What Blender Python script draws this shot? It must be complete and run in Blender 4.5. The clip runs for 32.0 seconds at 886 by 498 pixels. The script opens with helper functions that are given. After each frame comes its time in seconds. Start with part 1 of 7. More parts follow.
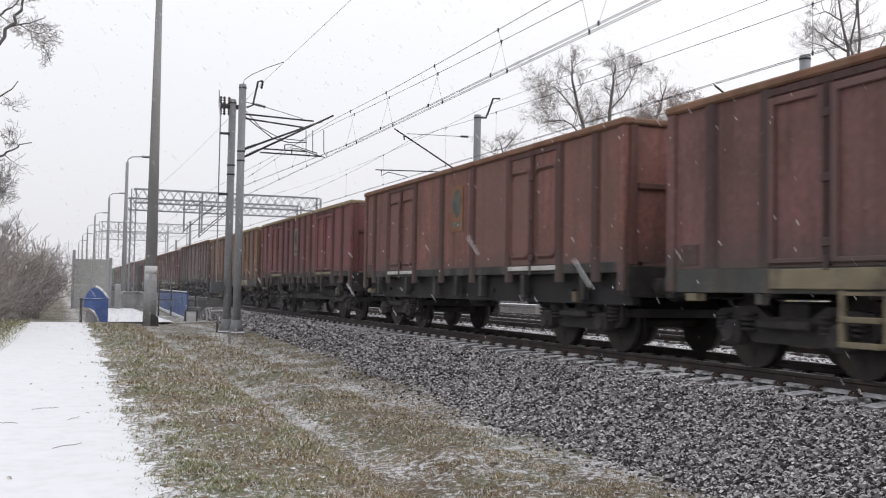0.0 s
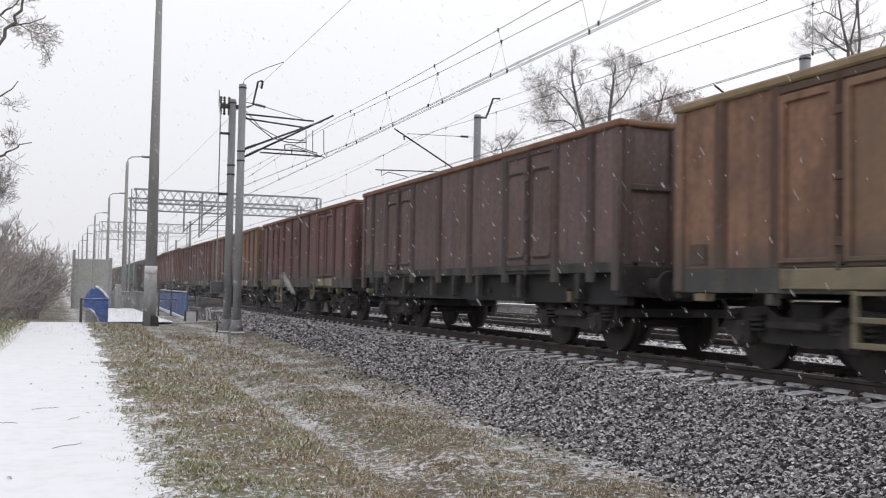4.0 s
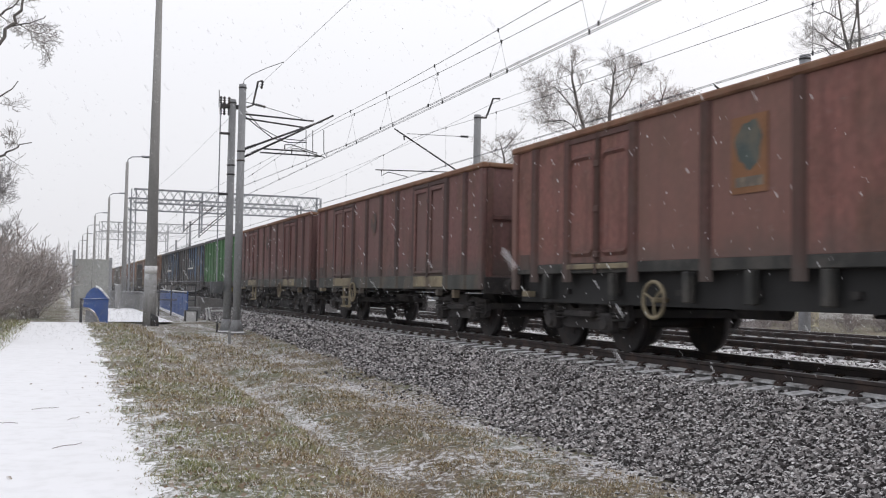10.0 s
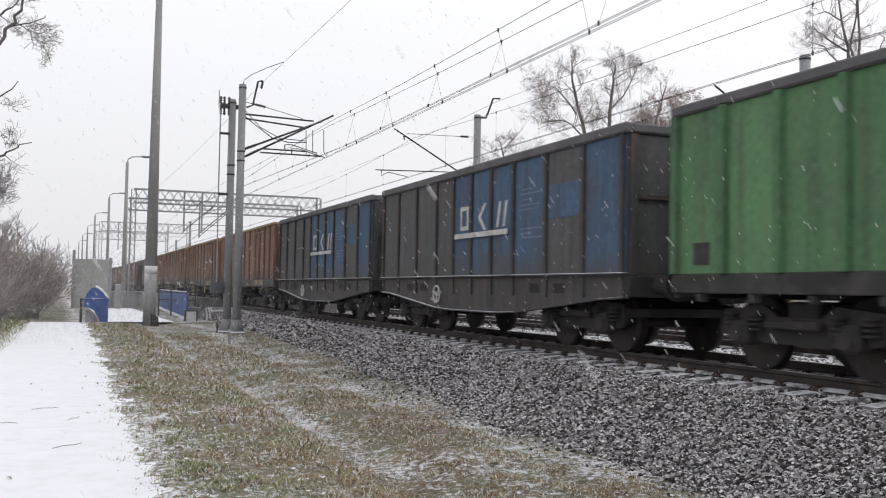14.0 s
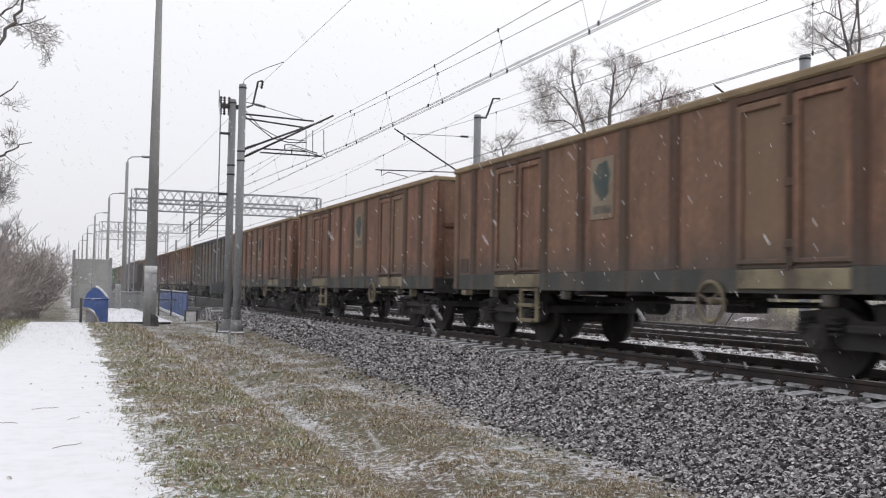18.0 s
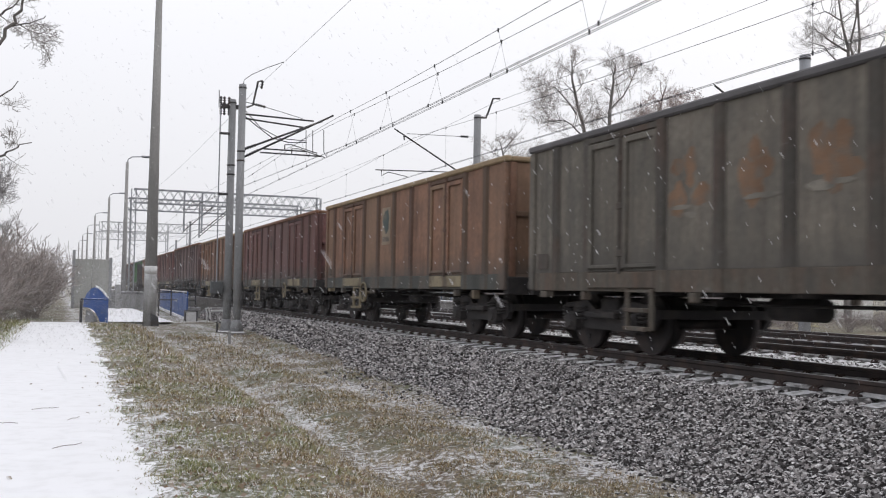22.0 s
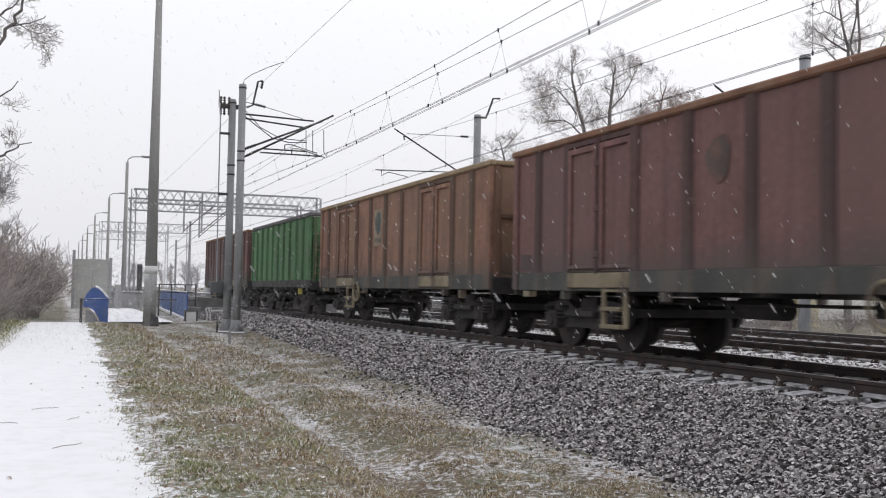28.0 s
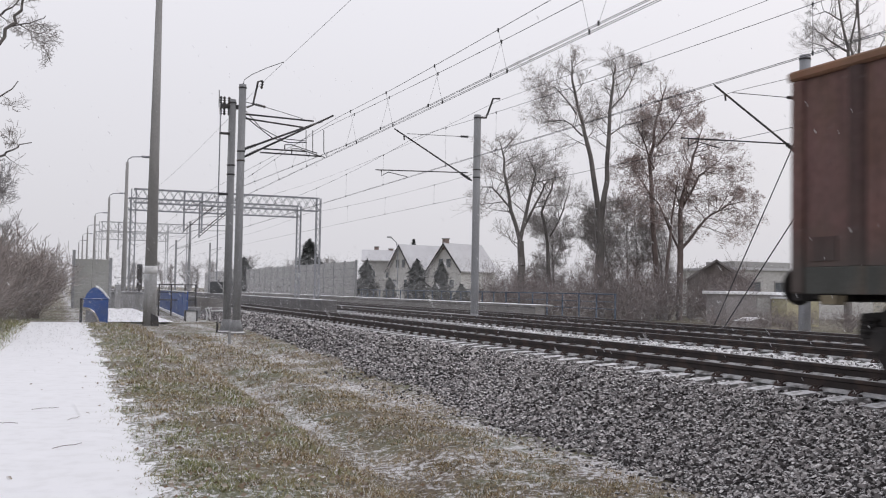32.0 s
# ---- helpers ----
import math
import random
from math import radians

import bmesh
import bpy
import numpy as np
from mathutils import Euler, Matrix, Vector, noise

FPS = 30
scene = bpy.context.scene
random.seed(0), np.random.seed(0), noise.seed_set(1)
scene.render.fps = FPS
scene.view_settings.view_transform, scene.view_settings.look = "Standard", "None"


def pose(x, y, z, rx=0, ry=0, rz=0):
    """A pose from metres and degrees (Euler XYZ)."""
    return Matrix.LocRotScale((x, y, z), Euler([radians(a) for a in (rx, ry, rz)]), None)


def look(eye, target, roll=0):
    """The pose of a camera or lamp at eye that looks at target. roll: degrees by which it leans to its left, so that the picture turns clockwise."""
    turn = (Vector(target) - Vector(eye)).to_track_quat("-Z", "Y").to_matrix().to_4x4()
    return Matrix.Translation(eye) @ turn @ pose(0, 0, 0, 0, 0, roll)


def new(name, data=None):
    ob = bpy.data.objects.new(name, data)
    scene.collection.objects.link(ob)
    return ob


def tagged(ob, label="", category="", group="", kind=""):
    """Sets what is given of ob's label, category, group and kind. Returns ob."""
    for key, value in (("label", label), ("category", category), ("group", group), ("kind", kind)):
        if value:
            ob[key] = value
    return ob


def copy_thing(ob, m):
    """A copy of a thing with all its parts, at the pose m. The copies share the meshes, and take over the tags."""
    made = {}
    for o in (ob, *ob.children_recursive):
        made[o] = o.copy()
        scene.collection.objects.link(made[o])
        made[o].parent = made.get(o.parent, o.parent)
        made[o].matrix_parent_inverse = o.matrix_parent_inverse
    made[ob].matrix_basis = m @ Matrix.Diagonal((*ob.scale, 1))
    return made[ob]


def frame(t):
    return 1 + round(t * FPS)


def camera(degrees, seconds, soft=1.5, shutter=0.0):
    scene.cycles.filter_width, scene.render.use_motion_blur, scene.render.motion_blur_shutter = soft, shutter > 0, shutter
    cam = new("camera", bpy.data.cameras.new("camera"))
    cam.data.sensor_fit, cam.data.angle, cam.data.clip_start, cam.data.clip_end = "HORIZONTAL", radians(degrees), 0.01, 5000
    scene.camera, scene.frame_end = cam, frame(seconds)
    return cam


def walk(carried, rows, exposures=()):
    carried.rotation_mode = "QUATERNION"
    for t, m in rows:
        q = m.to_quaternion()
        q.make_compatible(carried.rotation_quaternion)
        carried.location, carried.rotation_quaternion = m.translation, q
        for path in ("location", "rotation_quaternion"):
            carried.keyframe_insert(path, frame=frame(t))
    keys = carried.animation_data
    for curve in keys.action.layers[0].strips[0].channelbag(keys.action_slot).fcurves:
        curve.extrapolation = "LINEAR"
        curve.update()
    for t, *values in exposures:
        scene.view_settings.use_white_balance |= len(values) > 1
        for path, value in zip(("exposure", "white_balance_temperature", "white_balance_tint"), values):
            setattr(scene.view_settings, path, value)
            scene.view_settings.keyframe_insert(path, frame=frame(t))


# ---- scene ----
# Metres; rail head of the near track is z = 0, the line runs along +y, the train comes towards the camera.
EYE = Vector((0, 0, 0.905))
YAW, PITCH, ROLL = 0.3776, 0.0432, 1.02
cam = camera(49.25, 32.0, soft=1.1, shutter=0.25)
AIM = EYE + Vector((math.sin(YAW) * math.cos(PITCH), math.cos(YAW) * math.cos(PITCH), math.sin(PITCH)))
STAND = look(EYE, AIM, ROLL)
walk(cam, [(0.0, STAND), (32.0, STAND)], exposures=[(0.0, 0.08, 6420, 10), (29.5, 0.08, 6420, 10), (31.0, 0.0, 6430, 10.5), (32.0, -0.17, 6410, 12.5)])

# ---- world and sun: a closed snow sky ----
world = bpy.data.worlds.new("snow_sky")
scene.world = world
world.use_nodes = True
wn, wl = world.node_tree.nodes, world.node_tree.links
sky = wn.new("ShaderNodeTexSky")
sky.sky_type, sky.sun_disc = "NISHITA", False
sky.sun_elevation, sky.sun_rotation = radians(35), radians(70)
sky.air_density, sky.dust_density = 1.0, 6.0
dim = wn.new("ShaderNodeMix")
dim.data_type = "RGBA"
dim.inputs["Factor"].default_value = 0.93
dim.inputs["B"].default_value = (0.90, 0.895, 0.925, 1)
low = wn.new("ShaderNodeVectorMath")
low.operation = "SCALE"
low.inputs["Scale"].default_value = 0.1
wl.new(sky.outputs["Color"], low.inputs[0])
wl.new(low.outputs[0], dim.inputs["A"])
way = wn.new("ShaderNodeTexCoord")
rise = wn.new("ShaderNodeSeparateXYZ")
wl.new(way.outputs["Generated"], rise.inputs[0])
dome = wn.new("ShaderNodeMapRange")            # an overcast sky is dimmer towards the horizon
dome.inputs["From Min"].default_value, dome.inputs["From Max"].default_value = 0.0, 0.30
dome.inputs["To Min"].default_value, dome.inputs["To Max"].default_value = 0.80, 1.0
wl.new(rise.outputs["Z"], dome.inputs["Value"])
grade = wn.new("ShaderNodeVectorMath")
grade.operation = "SCALE"
wl.new(dim.outputs["Result"], grade.inputs[0])
wl.new(dome.outputs[0], grade.inputs["Scale"])
wl.new(grade.outputs[0], wn["Background"].inputs["Color"])
wn["Background"].inputs["Strength"].default_value = 1.1
sun = new("sun", bpy.data.lights.new("sun", "SUN"))
sun.data.energy, sun.data.angle, sun.data.color = 0.5, radians(40), (1.0, 0.97, 0.94)
sun.matrix_world = look((0, 0, 50), (0 - 40, 45, 50 - 42))


# ---- materials ----
def mat(name, col, rough=0.8, metal=0.0, var=0.25, scale=1.5, grain=0.15, gscale=60.0, bump=0.15, dirt=None, damt=0.4,
        dscale=3.0, streak=1.0, snow=0.0, snow_scale=8.0, rand=0.0, island=0.0, alt=None, slope=(0.45, 0.85), runs=None, white=(0.82, 0.83, 0.86)):
    """Base colour with large and fine variation, dirt patches, snow lying on upward faces and relief."""
    m = bpy.data.materials.new(name)
    m.use_nodes = True
    n, l = m.node_tree.nodes, m.node_tree.links
    b = n["Principled BSDF"]
    b.inputs["Roughness"].default_value, b.inputs["Metallic"].default_value = rough, metal
    tc = n.new("ShaderNodeTexCoord")
    mp = n.new("ShaderNodeMapping")
    mp.inputs["Scale"].default_value = (1, 1, 1 / streak)
    place = tc.outputs["Object"]
    if rand:                                   # alike pieces take different parts of the pattern
        who, far = n.new("ShaderNodeObjectInfo"), n.new("ShaderNodeVectorMath")
        far.operation = "MULTIPLY_ADD"
        far.inputs[1].default_value = (40, 70, 30)
        l.new(who.outputs["Random"], far.inputs[0])
        l.new(place, far.inputs[2])
        place = far.outputs[0]
    l.new(place, mp.inputs["Vector"])

    def noise_tex(sc, detail=4.0, vec=None):
        t = n.new("ShaderNodeTexNoise")
        t.inputs["Scale"].default_value, t.inputs["Detail"].default_value = sc, detail
        l.new(vec or mp.outputs[0], t.inputs["Vector"])
        return t.outputs["Fac"]

    def ramp(v, a, c):
        r = n.new("ShaderNodeMapRange")
        r.inputs["From Min"].default_value, r.inputs["From Max"].default_value = a, c
        l.new(v, r.inputs["Value"])
        return r.outputs[0]

    def mix(f, a, c, mode="MIX"):
        x = n.new("ShaderNodeMix")
        x.data_type, x.blend_type = "RGBA", mode
        for key, v in (("Factor", f), ("A", a), ("B", c)):
            if isinstance(v, (int, float)):
                x.inputs[key].default_value = v
            elif isinstance(v, (tuple, list)):
                x.inputs[key].default_value = (*v[:3], 1)
            else:
                l.new(v, x.inputs[key])
        return x.outputs["Result"]

    def times(v, k):
        r = n.new("ShaderNodeMath")
        r.operation = "MULTIPLY"
        l.new(v, r.inputs[0])
        if isinstance(k, float):
            r.inputs[1].default_value = k
        else:
            l.new(k, r.inputs[1])
        return r.outputs[0]

    lo = tuple(c * (1 - var) for c in col)
    hi = tuple(min(1, c * (1 + var)) for c in col)
    c = mix(ramp(noise_tex(scale), 0.3, 0.7), lo, hi)
    if alt:
        src = n.new("ShaderNodeNewGeometry").outputs["Random Per Island"] if island else noise_tex(scale * 0.6)
        c = mix(ramp(src, 0.3, 0.95) if island else ramp(src, 0.42, 0.6), c, alt)
    if rand:
        oi = n.new("ShaderNodeObjectInfo")
        g = tuple(min(1, x * (1 + rand)) for x in col), tuple(x * (1 - rand) for x in col)
        c = mix(0.5, c, mix(oi.outputs["Random"], g[0], g[1]))
    if dirt:
        c = mix(times(ramp(noise_tex(dscale, 6.0), 0.48, 0.66), damt), c, dirt)
    if runs:
        tall = n.new("ShaderNodeMapping")
        tall.inputs["Scale"].default_value = (1, 1, 0.07)
        l.new(place, tall.inputs["Vector"])
        for col_, amt_, sc_ in runs:
            c = mix(times(ramp(noise_tex(sc_, 5.0, tall.outputs[0]), 0.5, 0.68), amt_), c, col_)
    if grain:
        c = mix(grain, c, mix(ramp(noise_tex(gscale, 2.0), 0.3, 0.7), (0, 0, 0), (1, 1, 1)), "OVERLAY")
    if snow:
        geo = n.new("ShaderNodeNewGeometry")
        sep = n.new("ShaderNodeSeparateXYZ")
        l.new(geo.outputs["Normal"], sep.inputs[0])
        f = ramp(sep.outputs["Z"], *slope)
        f = times(f, ramp(noise_tex(snow_scale, 5.0), 0.62 - 0.4 * snow, 0.72 - 0.3 * snow))
        c = mix(f, c, white)
    l.new(c, b.inputs["Base Color"])
    if bump:
        bp = n.new("ShaderNodeBump")
        bp.inputs["Strength"].default_value, bp.inputs["Distance"].default_value = bump, 0.02
        l.new(noise_tex(gscale, 3.0), bp.inputs["Height"])
        l.new(bp.outputs[0], b.inputs["Normal"])
    return m


def paint(name, col, rust=(0.10, 0.055, 0.035), amt=0.55, pale=0.22, splash=0.0):
    """Weathered wagon paint with rust runs, scoured patches and dust; splash: grey dirt thrown up the foot of the side."""
    m = mat(name, col, rough=0.78, var=0.26, scale=0.9, streak=2.2, dirt=rust, damt=amt, dscale=2.2, grain=0.2, gscale=22, bump=0.1, rand=0.26,
            runs=((tuple(x * 0.45 for x in col), 0.55, 6.0), ((0.20, 0.115, 0.085), pale, 11.0)))
    n, l = m.node_tree.nodes, m.node_tree.links
    b = n["Principled BSDF"]

    def node(kind, **values):
        x = n.new(kind)
        for key, v in values.items():
            x.inputs[key.replace("_", " ")].default_value = v
        return x

    def over(fac, much, colour):
        k, x = n.new("ShaderNodeMath"), n.new("ShaderNodeMix")
        k.operation = "MULTIPLY"
        k.inputs[1].default_value = much
        l.new(fac, k.inputs[0])
        x.data_type = "RGBA"
        l.new(k.outputs[0], x.inputs["Factor"])
        l.new(b.inputs["Base Color"].links[0].from_socket, x.inputs["A"])
        x.inputs["B"].default_value = (*colour, 1)
        l.new(x.outputs["Result"], b.inputs["Base Color"])

    tc, who, far = n.new("ShaderNodeTexCoord"), n.new("ShaderNodeObjectInfo"), n.new("ShaderNodeVectorMath")
    far.operation = "MULTIPLY_ADD"
    far.inputs[1].default_value = (31, 57, 3)
    l.new(who.outputs["Random"], far.inputs[0])
    l.new(tc.outputs["Object"], far.inputs[2])
    grime = node("ShaderNodeTexNoise", Scale=1.7, Detail=7.0, Roughness=0.7)       # sooty grey-brown film in clouds
    l.new(far.outputs[0], grime.inputs["Vector"])
    cut = node("ShaderNodeMapRange", From_Min=0.45, From_Max=0.75)
    l.new(grime.outputs["Fac"], cut.inputs["Value"])
    warm = col[0] > 1.5 * col[1]
    over(cut.outputs[0], 0.42, (0.10, 0.076, 0.066) if warm else (0.068, 0.070, 0.068))
    odd = node("ShaderNodeMapRange", From_Min=0.45, From_Max=0.95)                  # some panels are faded more than others
    l.new(who.outputs["Random"], odd.inputs["Value"])
    over(odd.outputs[0], 0.55 if warm else 0.0, tuple(c * k for c, k in zip(col, (0.98, 1.28, 1.25))))
    chip = node("ShaderNodeTexNoise", Scale=9.0, Detail=5.0, Roughness=0.65)        # small scoured spots
    l.new(far.outputs[0], chip.inputs["Vector"])
    cut = node("ShaderNodeMapRange", From_Min=0.64, From_Max=0.70)
    l.new(chip.outputs["Fac"], cut.inputs["Value"])
    over(cut.outputs[0], 0.45, tuple(min(0.5, c * 0.6 + 0.14) for c in col))
    if splash:
        sep, add = n.new("ShaderNodeSeparateXYZ"), n.new("ShaderNodeMath")
        l.new(tc.outputs["Object"], sep.inputs[0])
        add.operation = "MULTIPLY_ADD"
        l.new(grime.outputs["Fac"], add.inputs[0])
        add.inputs[1].default_value = -0.55
        l.new(sep.outputs["Z"], add.inputs[2])
        cut = node("ShaderNodeMapRange", From_Min=1.42, From_Max=0.92)
        l.new(add.outputs[0], cut.inputs["Value"])
        over(cut.outputs[0], splash, (0.075, 0.070, 0.064))
    return m


M = {}
M["snow"] = mat("snow", (0.84, 0.845, 0.87), rough=0.9, var=0.02, scale=2, grain=0.04, gscale=50, bump=0.08, dirt=(0.6, 0.6, 0.6), damt=0.2, dscale=5)
M["concrete"] = mat("concrete", (0.30, 0.30, 0.30), rough=0.9, var=0.15, scale=1.2, streak=4, dirt=(0.16, 0.155, 0.15), damt=0.5, dscale=2, snow=0.5)
M["pole_grey"] = mat("pole_grey", (0.27, 0.275, 0.285), rough=0.7, var=0.15, scale=1.0, streak=6, dirt=(0.12, 0.12, 0.12), damt=0.5, dscale=2)
M["lamp_concrete"] = mat("lamp_concrete", (0.33, 0.325, 0.32), rough=0.9, var=0.15, scale=1.5, streak=5, dirt=(0.17, 0.165, 0.16), damt=0.5, dscale=1.5)
M["white_band"] = mat("white_band", (0.66, 0.66, 0.66), var=0.1, dirt=(0.4, 0.4, 0.4))
M["galv"] = mat("galvanised", (0.28, 0.29, 0.31), rough=0.5, metal=0.3, var=0.15)
M["dark_steel"] = mat("dark_steel", (0.05, 0.05, 0.053), rough=0.6, metal=0.3, var=0.3, dirt=(0.09, 0.06, 0.045), damt=0.5)
M["wire"] = mat("wire", (0.06, 0.06, 0.065), rough=0.6, metal=0.4, grain=0, bump=0)
M["rail"] = mat("rail", (0.036, 0.028, 0.027), rough=0.75, metal=0.2, var=0.25, scale=3, dirt=(0.10, 0.06, 0.045), damt=0.4)
M["foot_snow"] = mat("foot_snow", (0.5, 0.5, 0.51), rough=0.9, var=0.15, scale=6, dirt=(0.08, 0.07, 0.065), damt=0.9, dscale=5)
M["railhead"] = mat("rail_head", (0.32, 0.32, 0.33), rough=0.35, metal=0.8, var=0.1)
M["sleeper"] = mat("sleeper", (0.25, 0.245, 0.24), rough=0.9, var=0.2, scale=4, dirt=(0.12, 0.11, 0.10), damt=0.5, snow=0.85, snow_scale=9, white=(0.72, 0.72, 0.74))
# shoulder bed is near-black, painting in the shade between the loose stones
M["bed"] = mat("ballast_bed", (0.034, 0.031, 0.031), rough=0.95, var=0.4, scale=30, grain=0.4, gscale=90, bump=0.7, snow=0.3, snow_scale=30, slope=(0.2, 0.5), white=(0.6, 0.59, 0.59))
M["bed_snowy"] = mat("ballast_bed_snowy", (0.05, 0.046, 0.046), rough=0.95, var=0.4, scale=30, grain=0.4, gscale=90, bump=0.7, snow=0.78, snow_scale=9, slope=(0.2, 0.5), white=(0.8, 0.8, 0.82))
M["stone"] = mat("ballast_stone", (0.045, 0.039, 0.04), rough=0.9, var=0.3, scale=3, grain=0.2, gscale=50, bump=0.3, alt=(0.42, 0.395, 0.39), island=1.0, snow=0.5, snow_scale=30, slope=(0.5, 0.8), white=(0.74, 0.725, 0.725))
M["stone_snowy"] = mat("ballast_stone_snowy", (0.06, 0.053, 0.054), rough=0.9, var=0.3, scale=3, grain=0.2, gscale=50, bump=0.3, alt=(0.42, 0.395, 0.39), island=1.0, snow=0.95, snow_scale=14, slope=(0.15, 0.5), white=(0.8, 0.8, 0.81))
M["under"] = mat("underframe", (0.027, 0.0245, 0.025), rough=0.8, var=0.3, dirt=(0.06, 0.05, 0.045), damt=0.5, dscale=4)
M["wheel"] = mat("wheel", (0.023, 0.020, 0.021), rough=0.7, metal=0.2, var=0.3, dirt=(0.08, 0.05, 0.04), damt=0.4)
M["band"] = mat("lower_band", (0.068, 0.070, 0.065), rough=0.8, var=0.3, streak=2, dirt=(0.115, 0.09, 0.072), damt=0.8, dscale=1.6)
M["black_band"] = mat("black_band", (0.035, 0.035, 0.034), rough=0.8, var=0.3, dirt=(0.10, 0.09, 0.08), damt=0.5, dscale=3)
M["yellow"] = mat("yellow_dirty", (0.225, 0.19, 0.125), rough=0.8, var=0.25, dirt=(0.10, 0.075, 0.06), damt=0.85, dscale=2.5)
M["white_old"] = mat("white_old", (0.55, 0.54, 0.52), rough=0.8, var=0.15, dirt=(0.25, 0.23, 0.2), damt=0.5, dscale=6)
M["teal"] = mat("emblem_teal", (0.065, 0.085, 0.082), rough=0.8, var=0.2, dirt=(0.2, 0.15, 0.1), damt=0.4)
M["pale"] = mat("emblem_pale", (0.26, 0.21, 0.155), rough=0.8, var=0.2, dirt=(0.24, 0.15, 0.09), damt=0.6, dscale=4)
M["amber"] = mat("emblem_amber", (0.22, 0.105, 0.05), rough=0.8, var=0.2, dirt=(0.2, 0.10, 0.06), damt=0.6)
M["blue_rail"] = mat("blue_paint", (0.035, 0.09, 0.30), rough=0.5, var=0.12, dirt=(0.1, 0.13, 0.2), damt=0.3, snow=0.8, slope=(0.6, 0.9))
M["blue_deep"] = mat("blue_paint_deep", (0.03, 0.085, 0.27), rough=0.55, var=0.15, dirt=(0.08, 0.11, 0.18), damt=0.35)
# far screen panels, lighter than the near ones to include haze in the colour
M["screen_pale"] = mat("screen_pale", (0.37, 0.37, 0.37), rough=0.9, var=0.1, scale=0.5, streak=3)
M["post_pale"] = mat("post_pale", (0.24, 0.245, 0.255), rough=0.7, var=0.1)
M["grey_panel"] = mat("grey_panel", (0.30, 0.302, 0.285), rough=0.85, var=0.12, scale=0.6, streak=3)
M["platform"] = mat("platform_wall", (0.21, 0.20, 0.19), rough=0.9, var=0.2, dirt=(0.10, 0.095, 0.09), damt=0.6, dscale=1.5, snow=1.0, snow_scale=2)
M["platform_dark"] = mat("platform_dark", (0.11, 0.105, 0.105), rough=0.9, var=0.25, snow=0.55, snow_scale=2)
M["bark"] = mat("bark", (0.16, 0.148, 0.14), rough=0.95, var=0.25, scale=2, streak=4, snow=0.4, slope=(0.3, 0.8))
M["bark_red"] = mat("bark_red", (0.17, 0.135, 0.125), rough=0.95, var=0.25, scale=2, streak=4, snow=0.4, slope=(0.3, 0.8))
# twig tones are lighter than bark: haze is put into the colour
M["twig"] = mat("twig_hazed", (0.34, 0.315, 0.305), rough=0.95, var=0.2, grain=0, bump=0)
M["twig_red"] = mat("twig_red_hazed", (0.33, 0.265, 0.255), rough=0.95, var=0.2, grain=0, bump=0)
M["thicket"] = mat("thicket_twig", (0.29, 0.255, 0.24), rough=0.95, var=0.2, grain=0, bump=0)
M["shrub"] = mat("shrub_twig", (0.205, 0.172, 0.165), rough=0.95, var=0.25, grain=0, bump=0)
M["conifer"] = mat("conifer", (0.075, 0.082, 0.08), rough=0.95, var=0.25, grain=0, bump=0)
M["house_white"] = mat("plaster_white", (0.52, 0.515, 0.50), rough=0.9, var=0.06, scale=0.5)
M["house_grey"] = mat("plaster_grey", (0.36, 0.355, 0.345), rough=0.9, var=0.08, scale=0.5)
M["outbuilding"] = mat("plaster_dark", (0.2, 0.175, 0.165), rough=0.9, var=0.15, scale=0.8)
# steel of the farthest portals, lightened to put haze into the colour
M["steel_hazed"] = mat("steel_hazed", (0.44, 0.445, 0.46), rough=0.6, metal=0.2, var=0.12)
M["roof_snow"] = mat("roof_snowy", (0.56, 0.56, 0.58), rough=0.95, var=0.08, scale=0.5)
M["roof_dark"] = mat("roof_dark", (0.27, 0.25, 0.25), rough=0.9, var=0.15)
M["glass"] = mat("window_dark", (0.06, 0.07, 0.08), rough=0.15, var=0.1, grain=0, bump=0)
M["yellow_wall"] = mat("yellow_wall", (0.42, 0.385, 0.25), rough=0.9, var=0.1)
M["brick"] = mat("chimney_brick", (0.26, 0.2, 0.18), rough=0.9, var=0.2)

